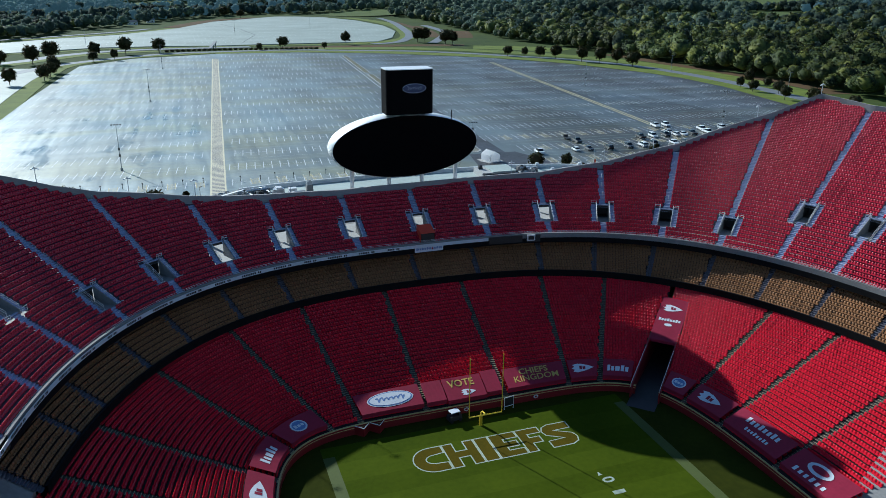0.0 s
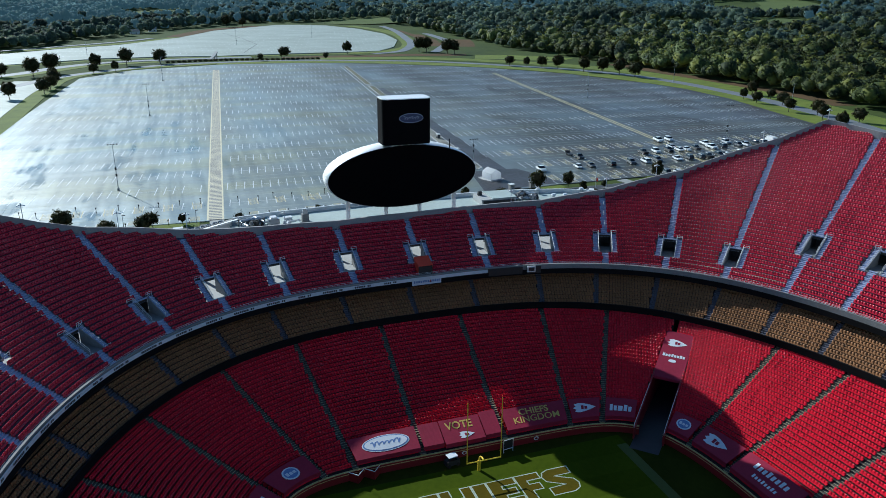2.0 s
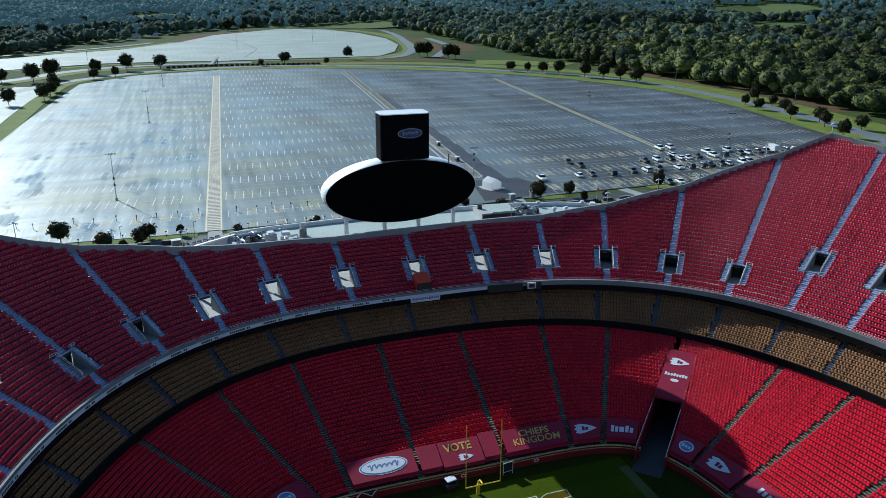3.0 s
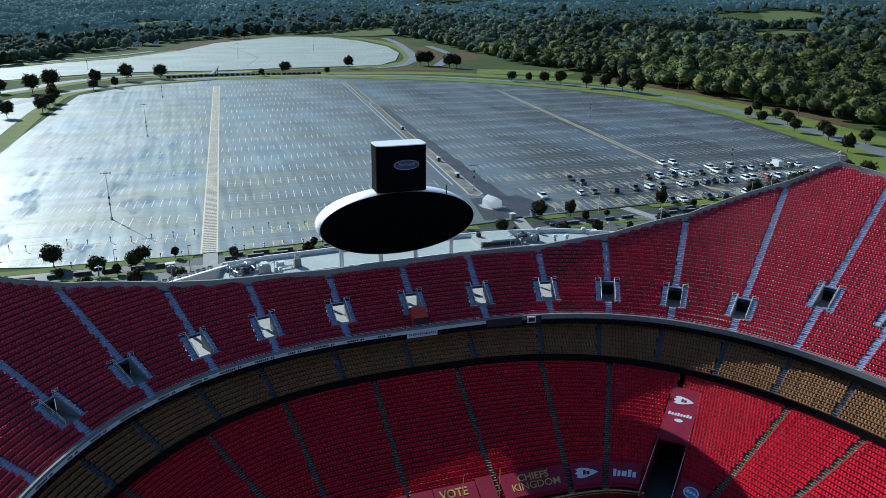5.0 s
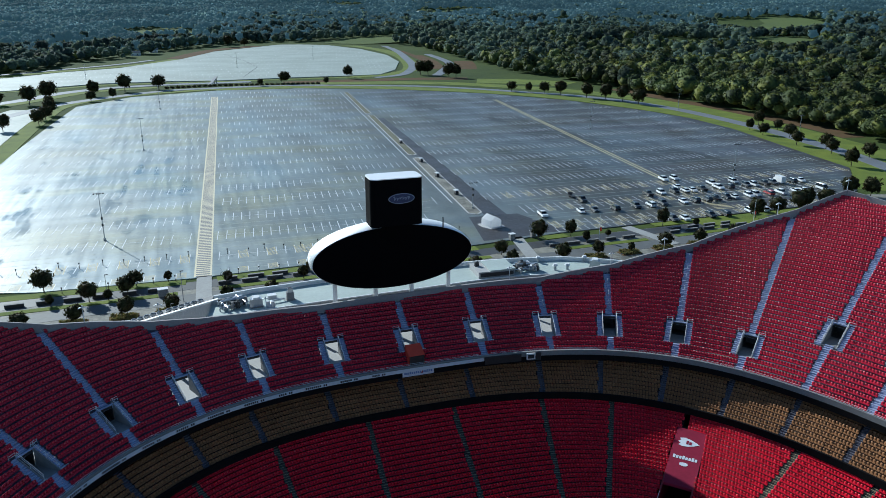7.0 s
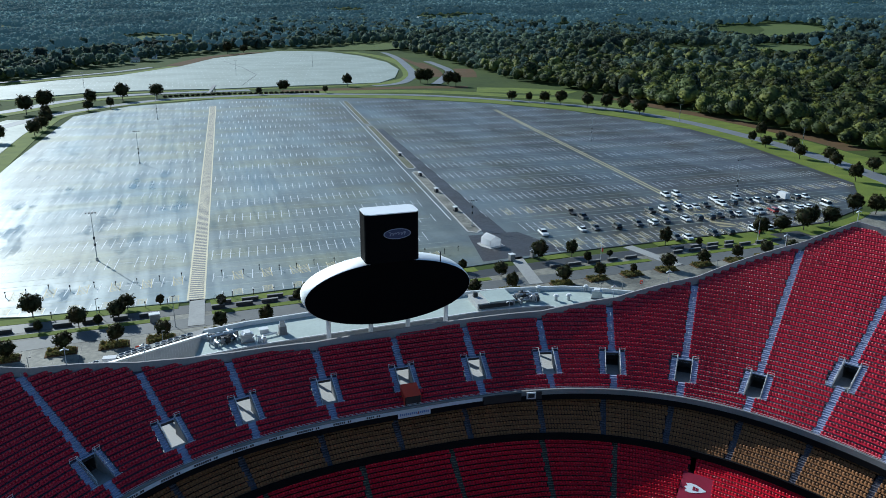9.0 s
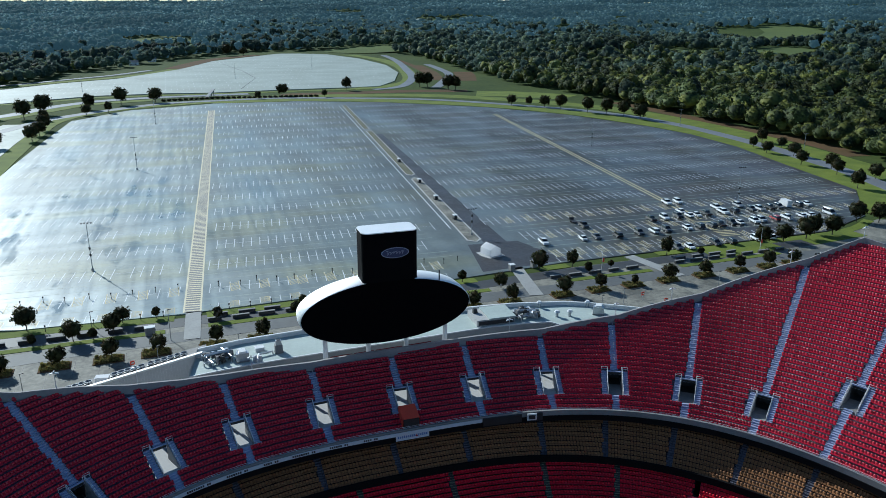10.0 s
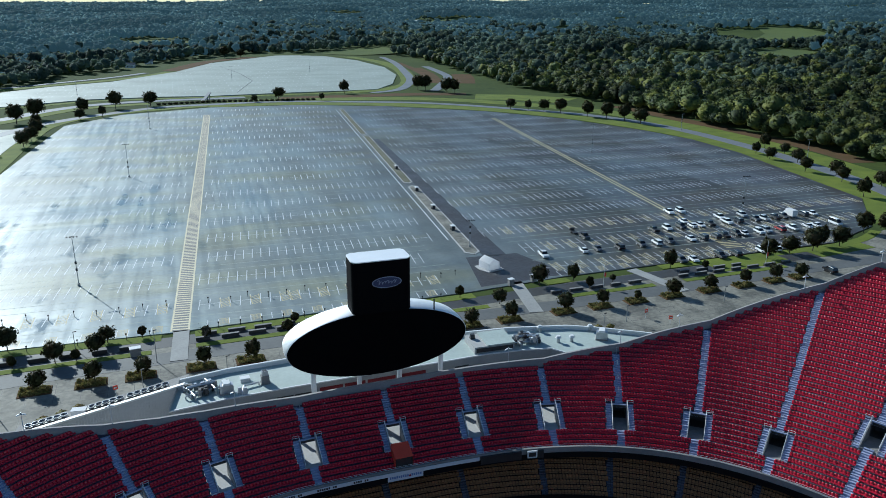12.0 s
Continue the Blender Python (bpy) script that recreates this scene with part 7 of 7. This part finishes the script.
def woods():
    """Woodland beyond the roads: uneven crowns, in three belts that run into one another."""
    r = np.random.default_rng(17)
    eye = np.array([-30.0, -75.0])
    kinds = [[wood_tree(10 * lv + k, *spec) for k in range(5)] for lv, spec in enumerate(((2, 170, 0.15), (2, 44, 0.23), (1, 16, 0.34)))]
    belts = [([], [], [], [0]) for _ in range(3)]
    rad = 330.0
    while rad < 4400:
        across, deep = (max(9.6, rad * 0.0078), max(9.6, rad * 0.0135)) if rad < 1600 else (rad * 0.0056, rad * 0.0175)
        da = across / rad
        level = 0 if rad < 950 else 1 if rad < 1700 else 2
        for az in np.arange(radians(-17), radians(57), da):
            q = az + r.uniform(-0.5, 0.5) * da
            d = rad + r.uniform(-0.5, 0.5) * deep
            x, y = eye[0] + d * math.sin(q), eye[1] + d * math.cos(q)
            if in_clearing(x, y) or noise.noise(Vector((x / 160, y / 160, 7.7))) > 0.42:
                continue
            w = across * (r.uniform(0.42, 0.82) if level < 2 else r.uniform(0.62, 1.05))
            if r.random() < 0.12:
                w *= 1.35
            tall = np.clip(w * r.uniform(1.9, 2.6), 7, 24) * (1 + 0.25 * noise.noise(Vector((x / 90, y / 90, 1.2))))
            hz = tall * r.uniform(0.36, 0.48)
            V, F, N = kinds[level][r.integers(5)]
            an = r.uniform(0, 6.283)
            ca, sa = math.cos(an), math.sin(an)
            p = np.stack([(V[:, 0] * ca - V[:, 1] * sa) * w + x, (V[:, 0] * sa + V[:, 1] * ca) * w + y, V[:, 2] * hz + hill(x, y) + tall - hz], 1)
            # painted haze belts come nearer on the left, towards the sun
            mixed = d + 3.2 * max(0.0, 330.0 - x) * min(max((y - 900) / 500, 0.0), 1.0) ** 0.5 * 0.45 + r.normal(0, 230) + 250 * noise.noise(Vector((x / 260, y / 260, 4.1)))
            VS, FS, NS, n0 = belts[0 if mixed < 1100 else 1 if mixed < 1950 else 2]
            VS.append(p)
            NS.append(np.stack([N[:, 0] * ca - N[:, 1] * sa, N[:, 0] * sa + N[:, 1] * ca, N[:, 2]], 1))
            FS.append(F + n0[0])
            n0[0] += len(V)
        rad += deep
    return [soft_normals(mesh_np("woods", np.concatenate(VS), np.concatenate(FS)), np.concatenate(NS)) for VS, FS, NS, _ in belts]


HOUSES = ((-134, 1178, 20, 14), (-84, 1166, -10, 13), (-157, 1306, 30, 13), (-60, 1230, 5, 12), (-190, 1240, 12, 13), (-200, 1120, -20, 12), (100, 1500, 12, 16), (1310, 1290, 30, 34), (1500, 1480, 60, 30), (640, 2150, 0, 60), (-208, 1834, 10, 18), (-138, 1814, 25, 16))
MEADOWS = ((1900, 41.5, 120, 110), (1430, 42.5, 60, 60), (1350, 37.0, 70, 40), (2700, 3.0, 260, 60), (1750, -1.0, 90, 40), (2300, 20.0, 130, 30), (1500, 14.0, 90, 26))


def in_clearing(x, y):
    if y < 1430 and -420 < x < 430:
        right = np.interp(y, [-100, 150, 220, 265, 331, 390, 436, 499, 579, 671, 718, 790, 904, 1083, 1208, 1299, 1368, 1430], [420, 372, 360, 358, 370, 364, 366, 366, 360, 354, 338, 342, 352, 356, 362, 354, 348, 345])
        left = np.interp(y, [-100, 600, 720, 840, 880, 960, 1055, 1120, 1290, 1430], [-600, -600, -430, -330, -205, -175, -150, -85, -20, 90])
        if left < x < right:
            return True
    if y < 560 and x < 330:
        return True
    if any(abs(x - hx) < 15 and -30 < y - hy < 12 for hx, hy, _, _ in HOUSES):
        return True
    for d, az, ra, rb in MEADOWS:
        cx, cy = -30 + d * math.sin(radians(az)), -75 + d * math.cos(radians(az))
        dx, dy = x - cx, y - cy
        c, s = math.cos(radians(az)), math.sin(radians(az))
        if ((dx * c - dy * s) / ra) ** 2 + ((dx * s + dy * c) / (rb * 2.2)) ** 2 < 1:
            return True
    return False


for me, (nm, m, words, cat) in zip(woods(), (("woodland", M_WOODS, "dense dark green broadleaf woods on rolling land", "woods"), ("far_woodland", M_WOODS_MID, "woods on low hills, tinted towards haze", "woods"), ("backdrop_woods", M_WOODS_FAR, "wooded hills at the horizon with painted blue haze", "backdrop"))):
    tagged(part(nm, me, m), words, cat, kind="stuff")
for d, az, ra, rb in MEADOWS:
    g = Geo()
    n = 28
    c, s = math.cos(radians(az)), math.sin(radians(az))
    cx, cy = -30 + d * s, -75 + d * c
    rings = []
    for f in (0.02, 0.5, 1.0):
        li = []
        for k in range(n + 1):
            a = 2 * math.pi * k / n
            u, v = ra * 1.05 * f * math.cos(a), rb * 2.3 * f * math.sin(a)
            x, y = cx + u * c + v * s, cy - u * s + v * c
            li.append((x, y, hill(x, y) + 1.6))
        rings.append(li)
    g.strip(*rings)
    tagged(part("meadow", g, M_MEADOW), "pale green meadow in a gap of the woods", "meadow", kind="structure")


def house(x, y, rz, w, d, roof):
    t = thing("house", "small distant house with a pale roof among trees", "house", (x, y, hill(x, y) - 0.3), rz, group="distant houses")
    g = Geo()
    g.box(pose(0, 0, 0), w, d, 4.4)
    part("wall", g, M_WHITE, t)
    g = Geo()
    hw, hd = w / 2 + 0.5, d / 2 + 0.5
    g.add([(-hw, -hd, 4.4), (hw, -hd, 4.4), (hw, hd, 4.4), (-hw, hd, 4.4), (-hw, 0, 7.2), (hw, 0, 7.2)], [(0, 1, 5, 4), (2, 3, 4, 5), (1, 2, 5), (3, 0, 4), (3, 2, 1, 0)])
    part("roof", g, roof, t)
    for k in (-1, 1):
        g = Geo()
        g.box(pose(k * w * 0.25, -d / 2 - 0.04, 1.4), 1.4, 0.1, 1.4)
        part("window", g, M_GLASS, t)


for x, y, rz, w in HOUSES:
    house(x, y, rz, w, w * 0.6, M_ROOF if w > 13 else M_CONC_D)


# ---- lamp poles, kiosks and the tent in the lot ----
def light_pole(x, y, tall, z=LOT_Z):
    t = thing("light_pole", "tall grey steel parking lot light pole", "light pole", (x, y, z), 0, group="parking lot light poles")
    g = Geo()
    g.tube((0, 0, 0), (0, 0, 0.9), 0.45, n=10)
    part("footing", g, M_CONC, t)
    g = Geo()
    g.tube((0, 0, 0.9), (0, 0, tall), 0.17, 0.09, n=8)
    part("mast", g, M_GALV, t)
    g = Geo()
    g.tube((-1.5, 0, tall - 0.2), (1.5, 0, tall - 0.2), 0.06, n=6)
    part("crossarm", g, M_GALV, t)
    for sx in (-1.5, -0.5, 0.5, 1.5):
        g = Geo()
        g.box(pose(sx, -0.25, tall - 0.35, 15, 0, 0), 0.5, 0.7, 0.22, 0.85)
        part("lamp_head", g, M_DARK, t)
    for zz in (5.2, 7.6):
        g = Geo()
        g.box(pose(0, 0, zz), 0.6, 0.5, 0.9)
        part("loudspeaker", g, M_DARK, t)


for x, y, h in ((-62.0, 200.0, 17.2), (-53.5, 373.0, 18.0), (-46.0, 545.0, 18.0), (208.0, 204.0, 18.0), (221.0, 360.0, 18.0), (76.0, 198.5, 11.0), (331, 420, 12.0), (336, 300, 12.0), (40, 900, 18.0), (-120, 800, 16.0), (150, 1000, 18.0)):
    light_pole(x, y, h, LOT_Z if y < 640 and x < 300 else GROUND_Z + 0.3)


def street_lamp(x, y, tall):
    t = thing("street_lamp", "slim grey street lamp with a single head", "street lamp", (x, y, GROUND_Z + 0.15), 20, group="plaza street lamps")
    g = Geo()
    g.tube((0, 0, 0), (0, 0, tall), 0.11, 0.07, n=8)
    part("post", g, M_GALV, t)
    g = Geo()
    g.box(pose(0.35, 0, tall - 0.05), 1.0, 0.35, 0.16, 0.85)
    part("lamp_head", g, M_DARK, t)


for x, y, h in ((-37.0, 132.0, 9.0), (-58, 147.5, 5.0), (-70, 112, 5.0), (-40, 118, 5.0), (-20, 119, 5.0), (84.0, 112.0, 5.5), (94, 116, 5.0), (132, 120, 5.0)):
    street_lamp(x, y, h)


def flag_pole(x, y, tall):
    t = thing("flag_pole", "white flag pole with a small red flag", "flag pole", (x, y, GROUND_Z + 0.15), 15, group="flag poles")
    g = Geo()
    g.tube((0, 0, 0), (0, 0, tall), 0.09, 0.05, n=8)
    part("pole", g, M_WHITE, t)
    g = Geo()
    g.strip(*[[(0.05 + 0.16 * k, 0.1 * math.sin(k), tall * 0.55 - j * 0.45 - 0.05 * k) for k in range(7)] for j in range(4)])
    part("flag", g, M_ORANGE, t)


for x, y in ((102.4, 143.6), (169.1, 144.2)):
    flag_pole(x, y, 9.5)


def bollards():
    proto = thing("bollard", "slim dark post at the edge of the parking stalls", "bollard", (0, 0, -60), group="stall posts")
    g = Geo()
    g.tube((0, 0, 0), (0, 0, 1.5), 0.09, n=7)
    part("post", g, M_DARK, proto)
    g = Geo()
    g.box(pose(0, 0, 1.5), 0.4, 0.12, 0.45)
    part("plate", g, M_DARK, proto)
    rnd = random.Random(3)
    x = -96.0
    while x < 60:
        if abs(x - walk_x(178)) > 4:
            copy_thing(proto, pose(x, row_y(0, x) + rnd.uniform(-0.5, 3.0), LOT_Z, 0, 0, rnd.uniform(-20, 20)))
        x += rnd.uniform(5.0, 7.0)
    x = -70.0
    while x < 50:
        if abs(x - walk_x(151)) > 5:
            copy_thing(proto, pose(x, 149.6 + 0.012 * (x + 34), GROUND_Z + 0.2, 0, 0, rnd.uniform(-20, 20)))
        x += 6.2
    for o in (*proto.children_recursive, proto):
        bpy.data.objects.remove(o)


bollards()


def kiosk(x, y):
    t = thing("entry_kiosk", "small dark toll kiosk on the median", "kiosk", (x, y, LOT_Z + 0.18), 5, group="median kiosks")
    for nm, m, a, b, h, z in (("body", M_DARK, 1.5, 1.9, 1.0, 0), ("glazing", M_GLASS, 1.4, 1.8, 0.9, 1.0), ("roof", M_WHITE, 1.9, 2.3, 0.22, 1.9)):
        g = Geo()
        g.box(pose(0, 0, z), a, b, h, 0.96)
        part(nm, g, m, t)


for y in (222, 257, 293, 348):
    kiosk(median_x(y), y)


def shed():
    t = thing("white_tent", "bright white gable-roofed event tent on a kerbed island", "tent", (73.8, 173.5, LOT_Z), 14)
    g = Geo()
    g.slab([(-3.4, -4.2), (3.4, -4.2), (4.2, 0), (3.4, 4.2), (-3.4, 4.2), (-4.2, 0)], -0.1, 0.16)
    part("island", g, M_CONC, t)
    g = Geo()
    w, l, h, p = 2.4, 3.0, 2.7, 4.1
    arch = [(-w, 0.16), (-w, h - 0.08), (-w * 0.97, h), (-0.12, p - 0.03), (0.12, p - 0.03), (w * 0.97, h), (w, h - 0.08), (w, 0.16)]
    g.strip(*[[(x, y, z) for x, z in arch] for y in (-l, 0, l)])
    m = len(arch)
    g.f += [tuple(range(m)), tuple(range(2 * m, 3 * m))[::-1]]
    part("canvas", g, M_FABRIC, t)
    for sx in (-2.3, 2.3):
        for sy in (-2.9, 2.9):
            g = Geo()
            g.tube((sx, sy, 0.1), (sx, sy, 2.75), 0.06, n=6)
            part("pole", g, M_GALV, t)


shed()
for x, y, w in ((-42.4, 137.8, 2.6), (74.0, 155.0, 1.7), (82.7, 156.0, 1.7)):
    t = thing("ticket_booth", "small pale-roofed ticket booth beside the path", "booth", (x, y, GROUND_Z + 0.2), 6, group="ticket booths")
    for nm, m, a, b, h, z in (("body", M_CONC_D, w, 1.6, 2.2, 0), ("roof", M_WHITE, w + 0.3, 1.9, 0.2, 2.202)):
        g = Geo()
        g.box(pose(0, 0, z), a, b, h)
        part(nm, g, m, t)


def pedestrian_bridge():
    t = thing("footbridge_ramp", "pale ramp of a footbridge beyond the lot", "footbridge", (2, 716, GROUND_Z + 0.2), 70)
    g = Geo()
    g.add([(-12, -1.5, 0), (12, -1.5, 6), (12, 1.5, 6), (-12, 1.5, 0), (-12, -1.5, 0.8), (12, -1.5, 6.8), (12, 1.5, 6.8), (-12, 1.5, 0.8)], [(3, 2, 1, 0), (4, 5, 6, 7), (0, 1, 5, 4), (1, 2, 6, 5), (2, 3, 7, 6), (3, 0, 4, 7)])
    part("ramp", g, M_CONC, t)
    for x, h in ((4, 4.0), (11, 6.0)):
        g = Geo()
        g.tube((x, 0, 0), (x, 0, h), 0.5, n=8)
        part("pier", g, M_CONC_D, t)


pedestrian_bridge()


# ---- parked cars ----
def paint(name, c):
    return mat(name, c, tuple(v * 0.9 for v in c), rough=0.28, scale=0.6, fine=4, spec=0.6)


PAINTS = {"white": (paint("white_car_paint", (0.75, 0.76, 0.77)), "white"), "silver": (paint("silver_car_paint", (0.42, 0.44, 0.46)), "silver"), "black": (paint("black_car_paint", (0.012, 0.012, 0.014)), "black"),
          "dark": (paint("dark_grey_car_paint", (0.05, 0.055, 0.065)), "dark grey"), "red": (paint("red_car_paint", (0.30, 0.02, 0.02)), "red")}
BODY = {   # side outline of the body and of the cabin: (x, z) from the rear, length, width
    "car": ([(-2.3, 0.35), (-2.35, 0.85), (-1.7, 0.98), (1.0, 0.96), (2.1, 0.82), (2.3, 0.5), (2.2, 0.3)], [(-1.75, 0.97), (-1.1, 1.42), (0.3, 1.44), (1.15, 0.95)], 1.8),
    "suv": ([(-2.35, 0.42), (-2.4, 1.05), (-1.9, 1.12), (1.0, 1.1), (2.15, 0.98), (2.4, 0.6), (2.3, 0.38)], [(-2.3, 1.1), (-2.05, 1.72), (0.35, 1.74), (1.15, 1.08)], 1.95),
    "pickup": ([(-2.9, 0.5), (-2.95, 1.15), (-0.9, 1.16), (1.5, 1.16), (2.75, 1.08), (2.9, 0.6), (2.8, 0.45)], [(-0.95, 1.15), (-0.75, 1.8), (0.7, 1.82), (1.45, 1.15)], 2.0),
    "van": ([(-2.7, 0.4), (-2.75, 1.2), (-2.0, 1.25), (1.6, 1.2), (2.5, 1.0), (2.7, 0.6), (2.6, 0.38)], [(-2.7, 1.22), (-2.65, 2.2), (1.0, 2.2), (2.0, 1.18)], 2.0)}
CARS = {}


def outline_body(pts, w, inset, top=None):
    """A body from its side outline, drawn in towards the top."""
    g = Geo()
    zs = [z for _, z in pts]
    lo, hi = min(zs), max(zs)
    n = len(pts)
    v = []
    for sgn in (-1, 1):
        for x, z in pts:
            v.append((x, sgn * (w / 2 - inset * (z - lo) / (hi - lo + 1e-6)), z))
    f = [tuple(range(n))[::-1], tuple(range(n, 2 * n))] + [(k, (k + 1) % n, n + (k + 1) % n, n + k) for k in range(n)]
    g.add(v, f)
    return g


def car_proto(kind, colour):
    body, cabin, w = BODY[kind]
    m, word = PAINTS[colour]
    nice = {"car": "saloon car", "suv": "estate car", "pickup": "pickup truck", "van": "delivery van"}[kind]
    t = thing(nice.replace(" ", "_"), f"parked {word} {nice} on the wet asphalt", "car" if kind != "van" else "van", (0, 0, -60), group="parked cars")
    b = part("body", outline_body(body, w, 0.1), m, t)
    part("cabin", outline_body(cabin, w - 0.12, 0.22), M_GLASS, t, "dark glazed cabin")
    zt = max(z for _, z in cabin)
    xs = [x for x, z in cabin if z > zt - 0.1]
    g = Geo()
    g.box(pose((xs[0] + xs[-1]) / 2, 0, zt - 0.02), xs[-1] - xs[0] + 0.1, w - 0.5, 0.07, 0.94)
    part("roof", g, m, t)
    if kind == "pickup":
        g = Geo()
        g.box(pose(-1.95, 0, 1.165), 1.7, w - 0.4, 0.01)
        part("bed", g, M_DARK, t)
    ax = 1.45 if kind in ("car", "suv") else 1.8
    for x in (-ax, ax):
        for sy in (-1, 1):
            g = Geo()
            g.tube((x, sy * (w / 2 - 0.22), 0.34), (x, sy * (w / 2 + 0.01), 0.34), 0.34, n=12)
            wh = part("wheel", g, M_TYRE, t)
            g = Geo()
            g.tube((x, sy * (w / 2 + 0.01), 0.34), (x, sy * (w / 2 + 0.025), 0.34), 0.2, n=10)
            part("rim", g, M_GALV, wh)
    xf = max(x for x, _ in body)
    for sy in (-1, 1):
        g = Geo()
        g.box(pose(xf - 0.12, sy * (w / 2 - 0.35), 0.62), 0.12, 0.36, 0.14)
        part("headlight", g, M_WHITE, t)
        g = Geo()
        g.box(pose(-xf - 0.02, sy * (w / 2 - 0.3), 0.75), 0.06, 0.24, 0.2)
        part("taillight", g, M_WALLRED, t)
    return t


def park(kind, colour, x, y, face=1):
    key = (kind, colour)
    if key not in CARS:
        CARS[key] = car_proto(kind, colour)
    rz = 90 - 7.5 + (180 if face < 0 else 0) + TREE_RND.uniform(-2, 2)
    s = 1.2
    t = copy_thing(CARS[key], pose(x, y, LOT_Z, 0, 0, rz))
    t.scale = (s, s, s)


W, S, B, D, R = "white", "silver", "black", "dark", "red"
for y, row in ((217, ((179, "pickup", W), (185, "suv", W))),
               (202, ((176, "car", W), (195, "pickup", W), (207, "suv", S))),
               (195, ((124, "pickup", B), (156, "pickup", B), (163, "suv", W), (170, "suv", B), (175.5, "car", W), (179, "car", W), (184, "pickup", B), (193, "pickup", W), (199, "suv", D), (208, "suv", D), (212, "pickup", W), (218, "pickup", B), (223, "suv", D), (234, "suv", D), (239, "car", W))),
               (179, ((98, "pickup", W), (115, "car", W), (121, "car", D), (130, "suv", B), (140, "suv", D), (147, "suv", W), (153, "suv", D), (163, "car", W), (169, "suv", D), (174.5, "suv", D), (178.5, "pickup", B), (185, "suv", B), (188.5, "car", W), (196, "suv", W), (200, "suv", S), (207, "suv", R), (213, "pickup", W), (221.5, "car", W), (226, "car", W), (236, "van", W))),
               (157.6, ((143, "suv", D), (148, "car", W), (160, "suv", B), (167, "suv", B), (179, "suv", W), (185.5, "suv", W)))):
    for x, kind, colour in row:
        park(kind, colour, x, y + TREE_RND.uniform(-0.5, 0.5) - (x - 180) * (0.05 if y < 200 else 0.0) * 0, TREE_RND.choice((1, -1)))
park("suv", B, 186, 131.5)
bpy.context.view_layer.update()


def box_truck():
    t = thing("box_truck", "white box truck parked among the cars", "truck", (227, 196, LOT_Z), 84)
    g = Geo()
    g.box(pose(-1.2, 0, 0.8), 5.2, 2.4, 2.7)
    part("cargo_box", g, M_WHITE, t)
    part("cab", outline_body([(1.5, 0.5), (1.5, 2.2), (2.4, 2.25), (3.0, 1.4), (3.9, 1.2), (4.0, 0.5)], 2.1, 0.12), PAINTS[W][0], t)
    g = Geo()
    g.box(pose(2.75, 0, 1.5, 0, -35, 0), 0.05, 1.7, 0.7)
    part("windscreen", g, M_GLASS, t)
    for x in (-2.4, 2.8):
        for sy in (-1, 1):
            g = Geo()
            g.tube((x, sy * 0.85, 0.45), (x, sy * 1.1, 0.45), 0.45, n=12)
            part("wheel", g, M_TYRE, t)
    t = thing("flat_trailer", "dark flat trailer hitched behind a pickup truck", "trailer", (123.2, 202.5, LOT_Z), 84)
    g = Geo()
    g.box(pose(0, 0, 0.6), 5.0, 2.1, 0.2)
    part("deck", g, M_DARK, t)
    g = Geo()
    g.box(pose(2.2, 0, 0.8), 0.8, 1.9, 0.9)
    part("tool_box", g, M_BRICK, t)
    for x in (-0.5, 0.5):
        for sy in (-1, 1):
            g = Geo()
            g.tube((x, sy * 0.95, 0.35), (x, sy * 1.15, 0.35), 0.35, n=10)
            part("wheel", g, M_TYRE, t)


box_truck()
for p in CARS.values():
    for o in (*p.children_recursive, p):
        bpy.data.objects.remove(o)


# ---- small things on the plaza ----
def sign_board(x, y, rz):
    t = thing("sign_board", "small red sign board on a white post", "sign", (x, y, GROUND_Z + 0.16), rz, group="plaza sign boards")
    g = Geo()
    g.tube((0, 0, 0), (0, 0, 2.6), 0.06, n=7)
    part("post", g, M_WHITE, t)
    g = Geo()
    g.box(pose(0, -0.08, 1.7), 1.1, 0.08, 1.1)
    part("panel", g, M_ORANGE, t)
    g = Geo()
    g.box(pose(0, -0.13, 2.05), 0.7, 0.02, 0.34)
    part("mark", g, M_WHITE, t)


for x, y, rz in ((101.2, 116.9, 10), (105.1, 110.2, -20), (-46.0, 116.0, 15)):
    sign_board(x, y, rz)


def paving_joints():
    """Sawn joints between the slabs of the plaza."""
    g = Geo()
    z = GROUND_Z + 0.164
    x = -120.0
    while x < 190:
        y = 92.0
        while y < 128:
            quad_flat(g, x, y, x + 5.6, y + 0.1, 0.10, z)
            quad_flat(g, x, y, x - 0.1, y + 5.6, 0.10, z + 0.002)
            y += 6.0
        x += 6.0
    tagged(part("paving_joint", g, M_LANE), "dark sawn joints between plaza slabs", "paving joint", kind="stuff")


paving_joints()
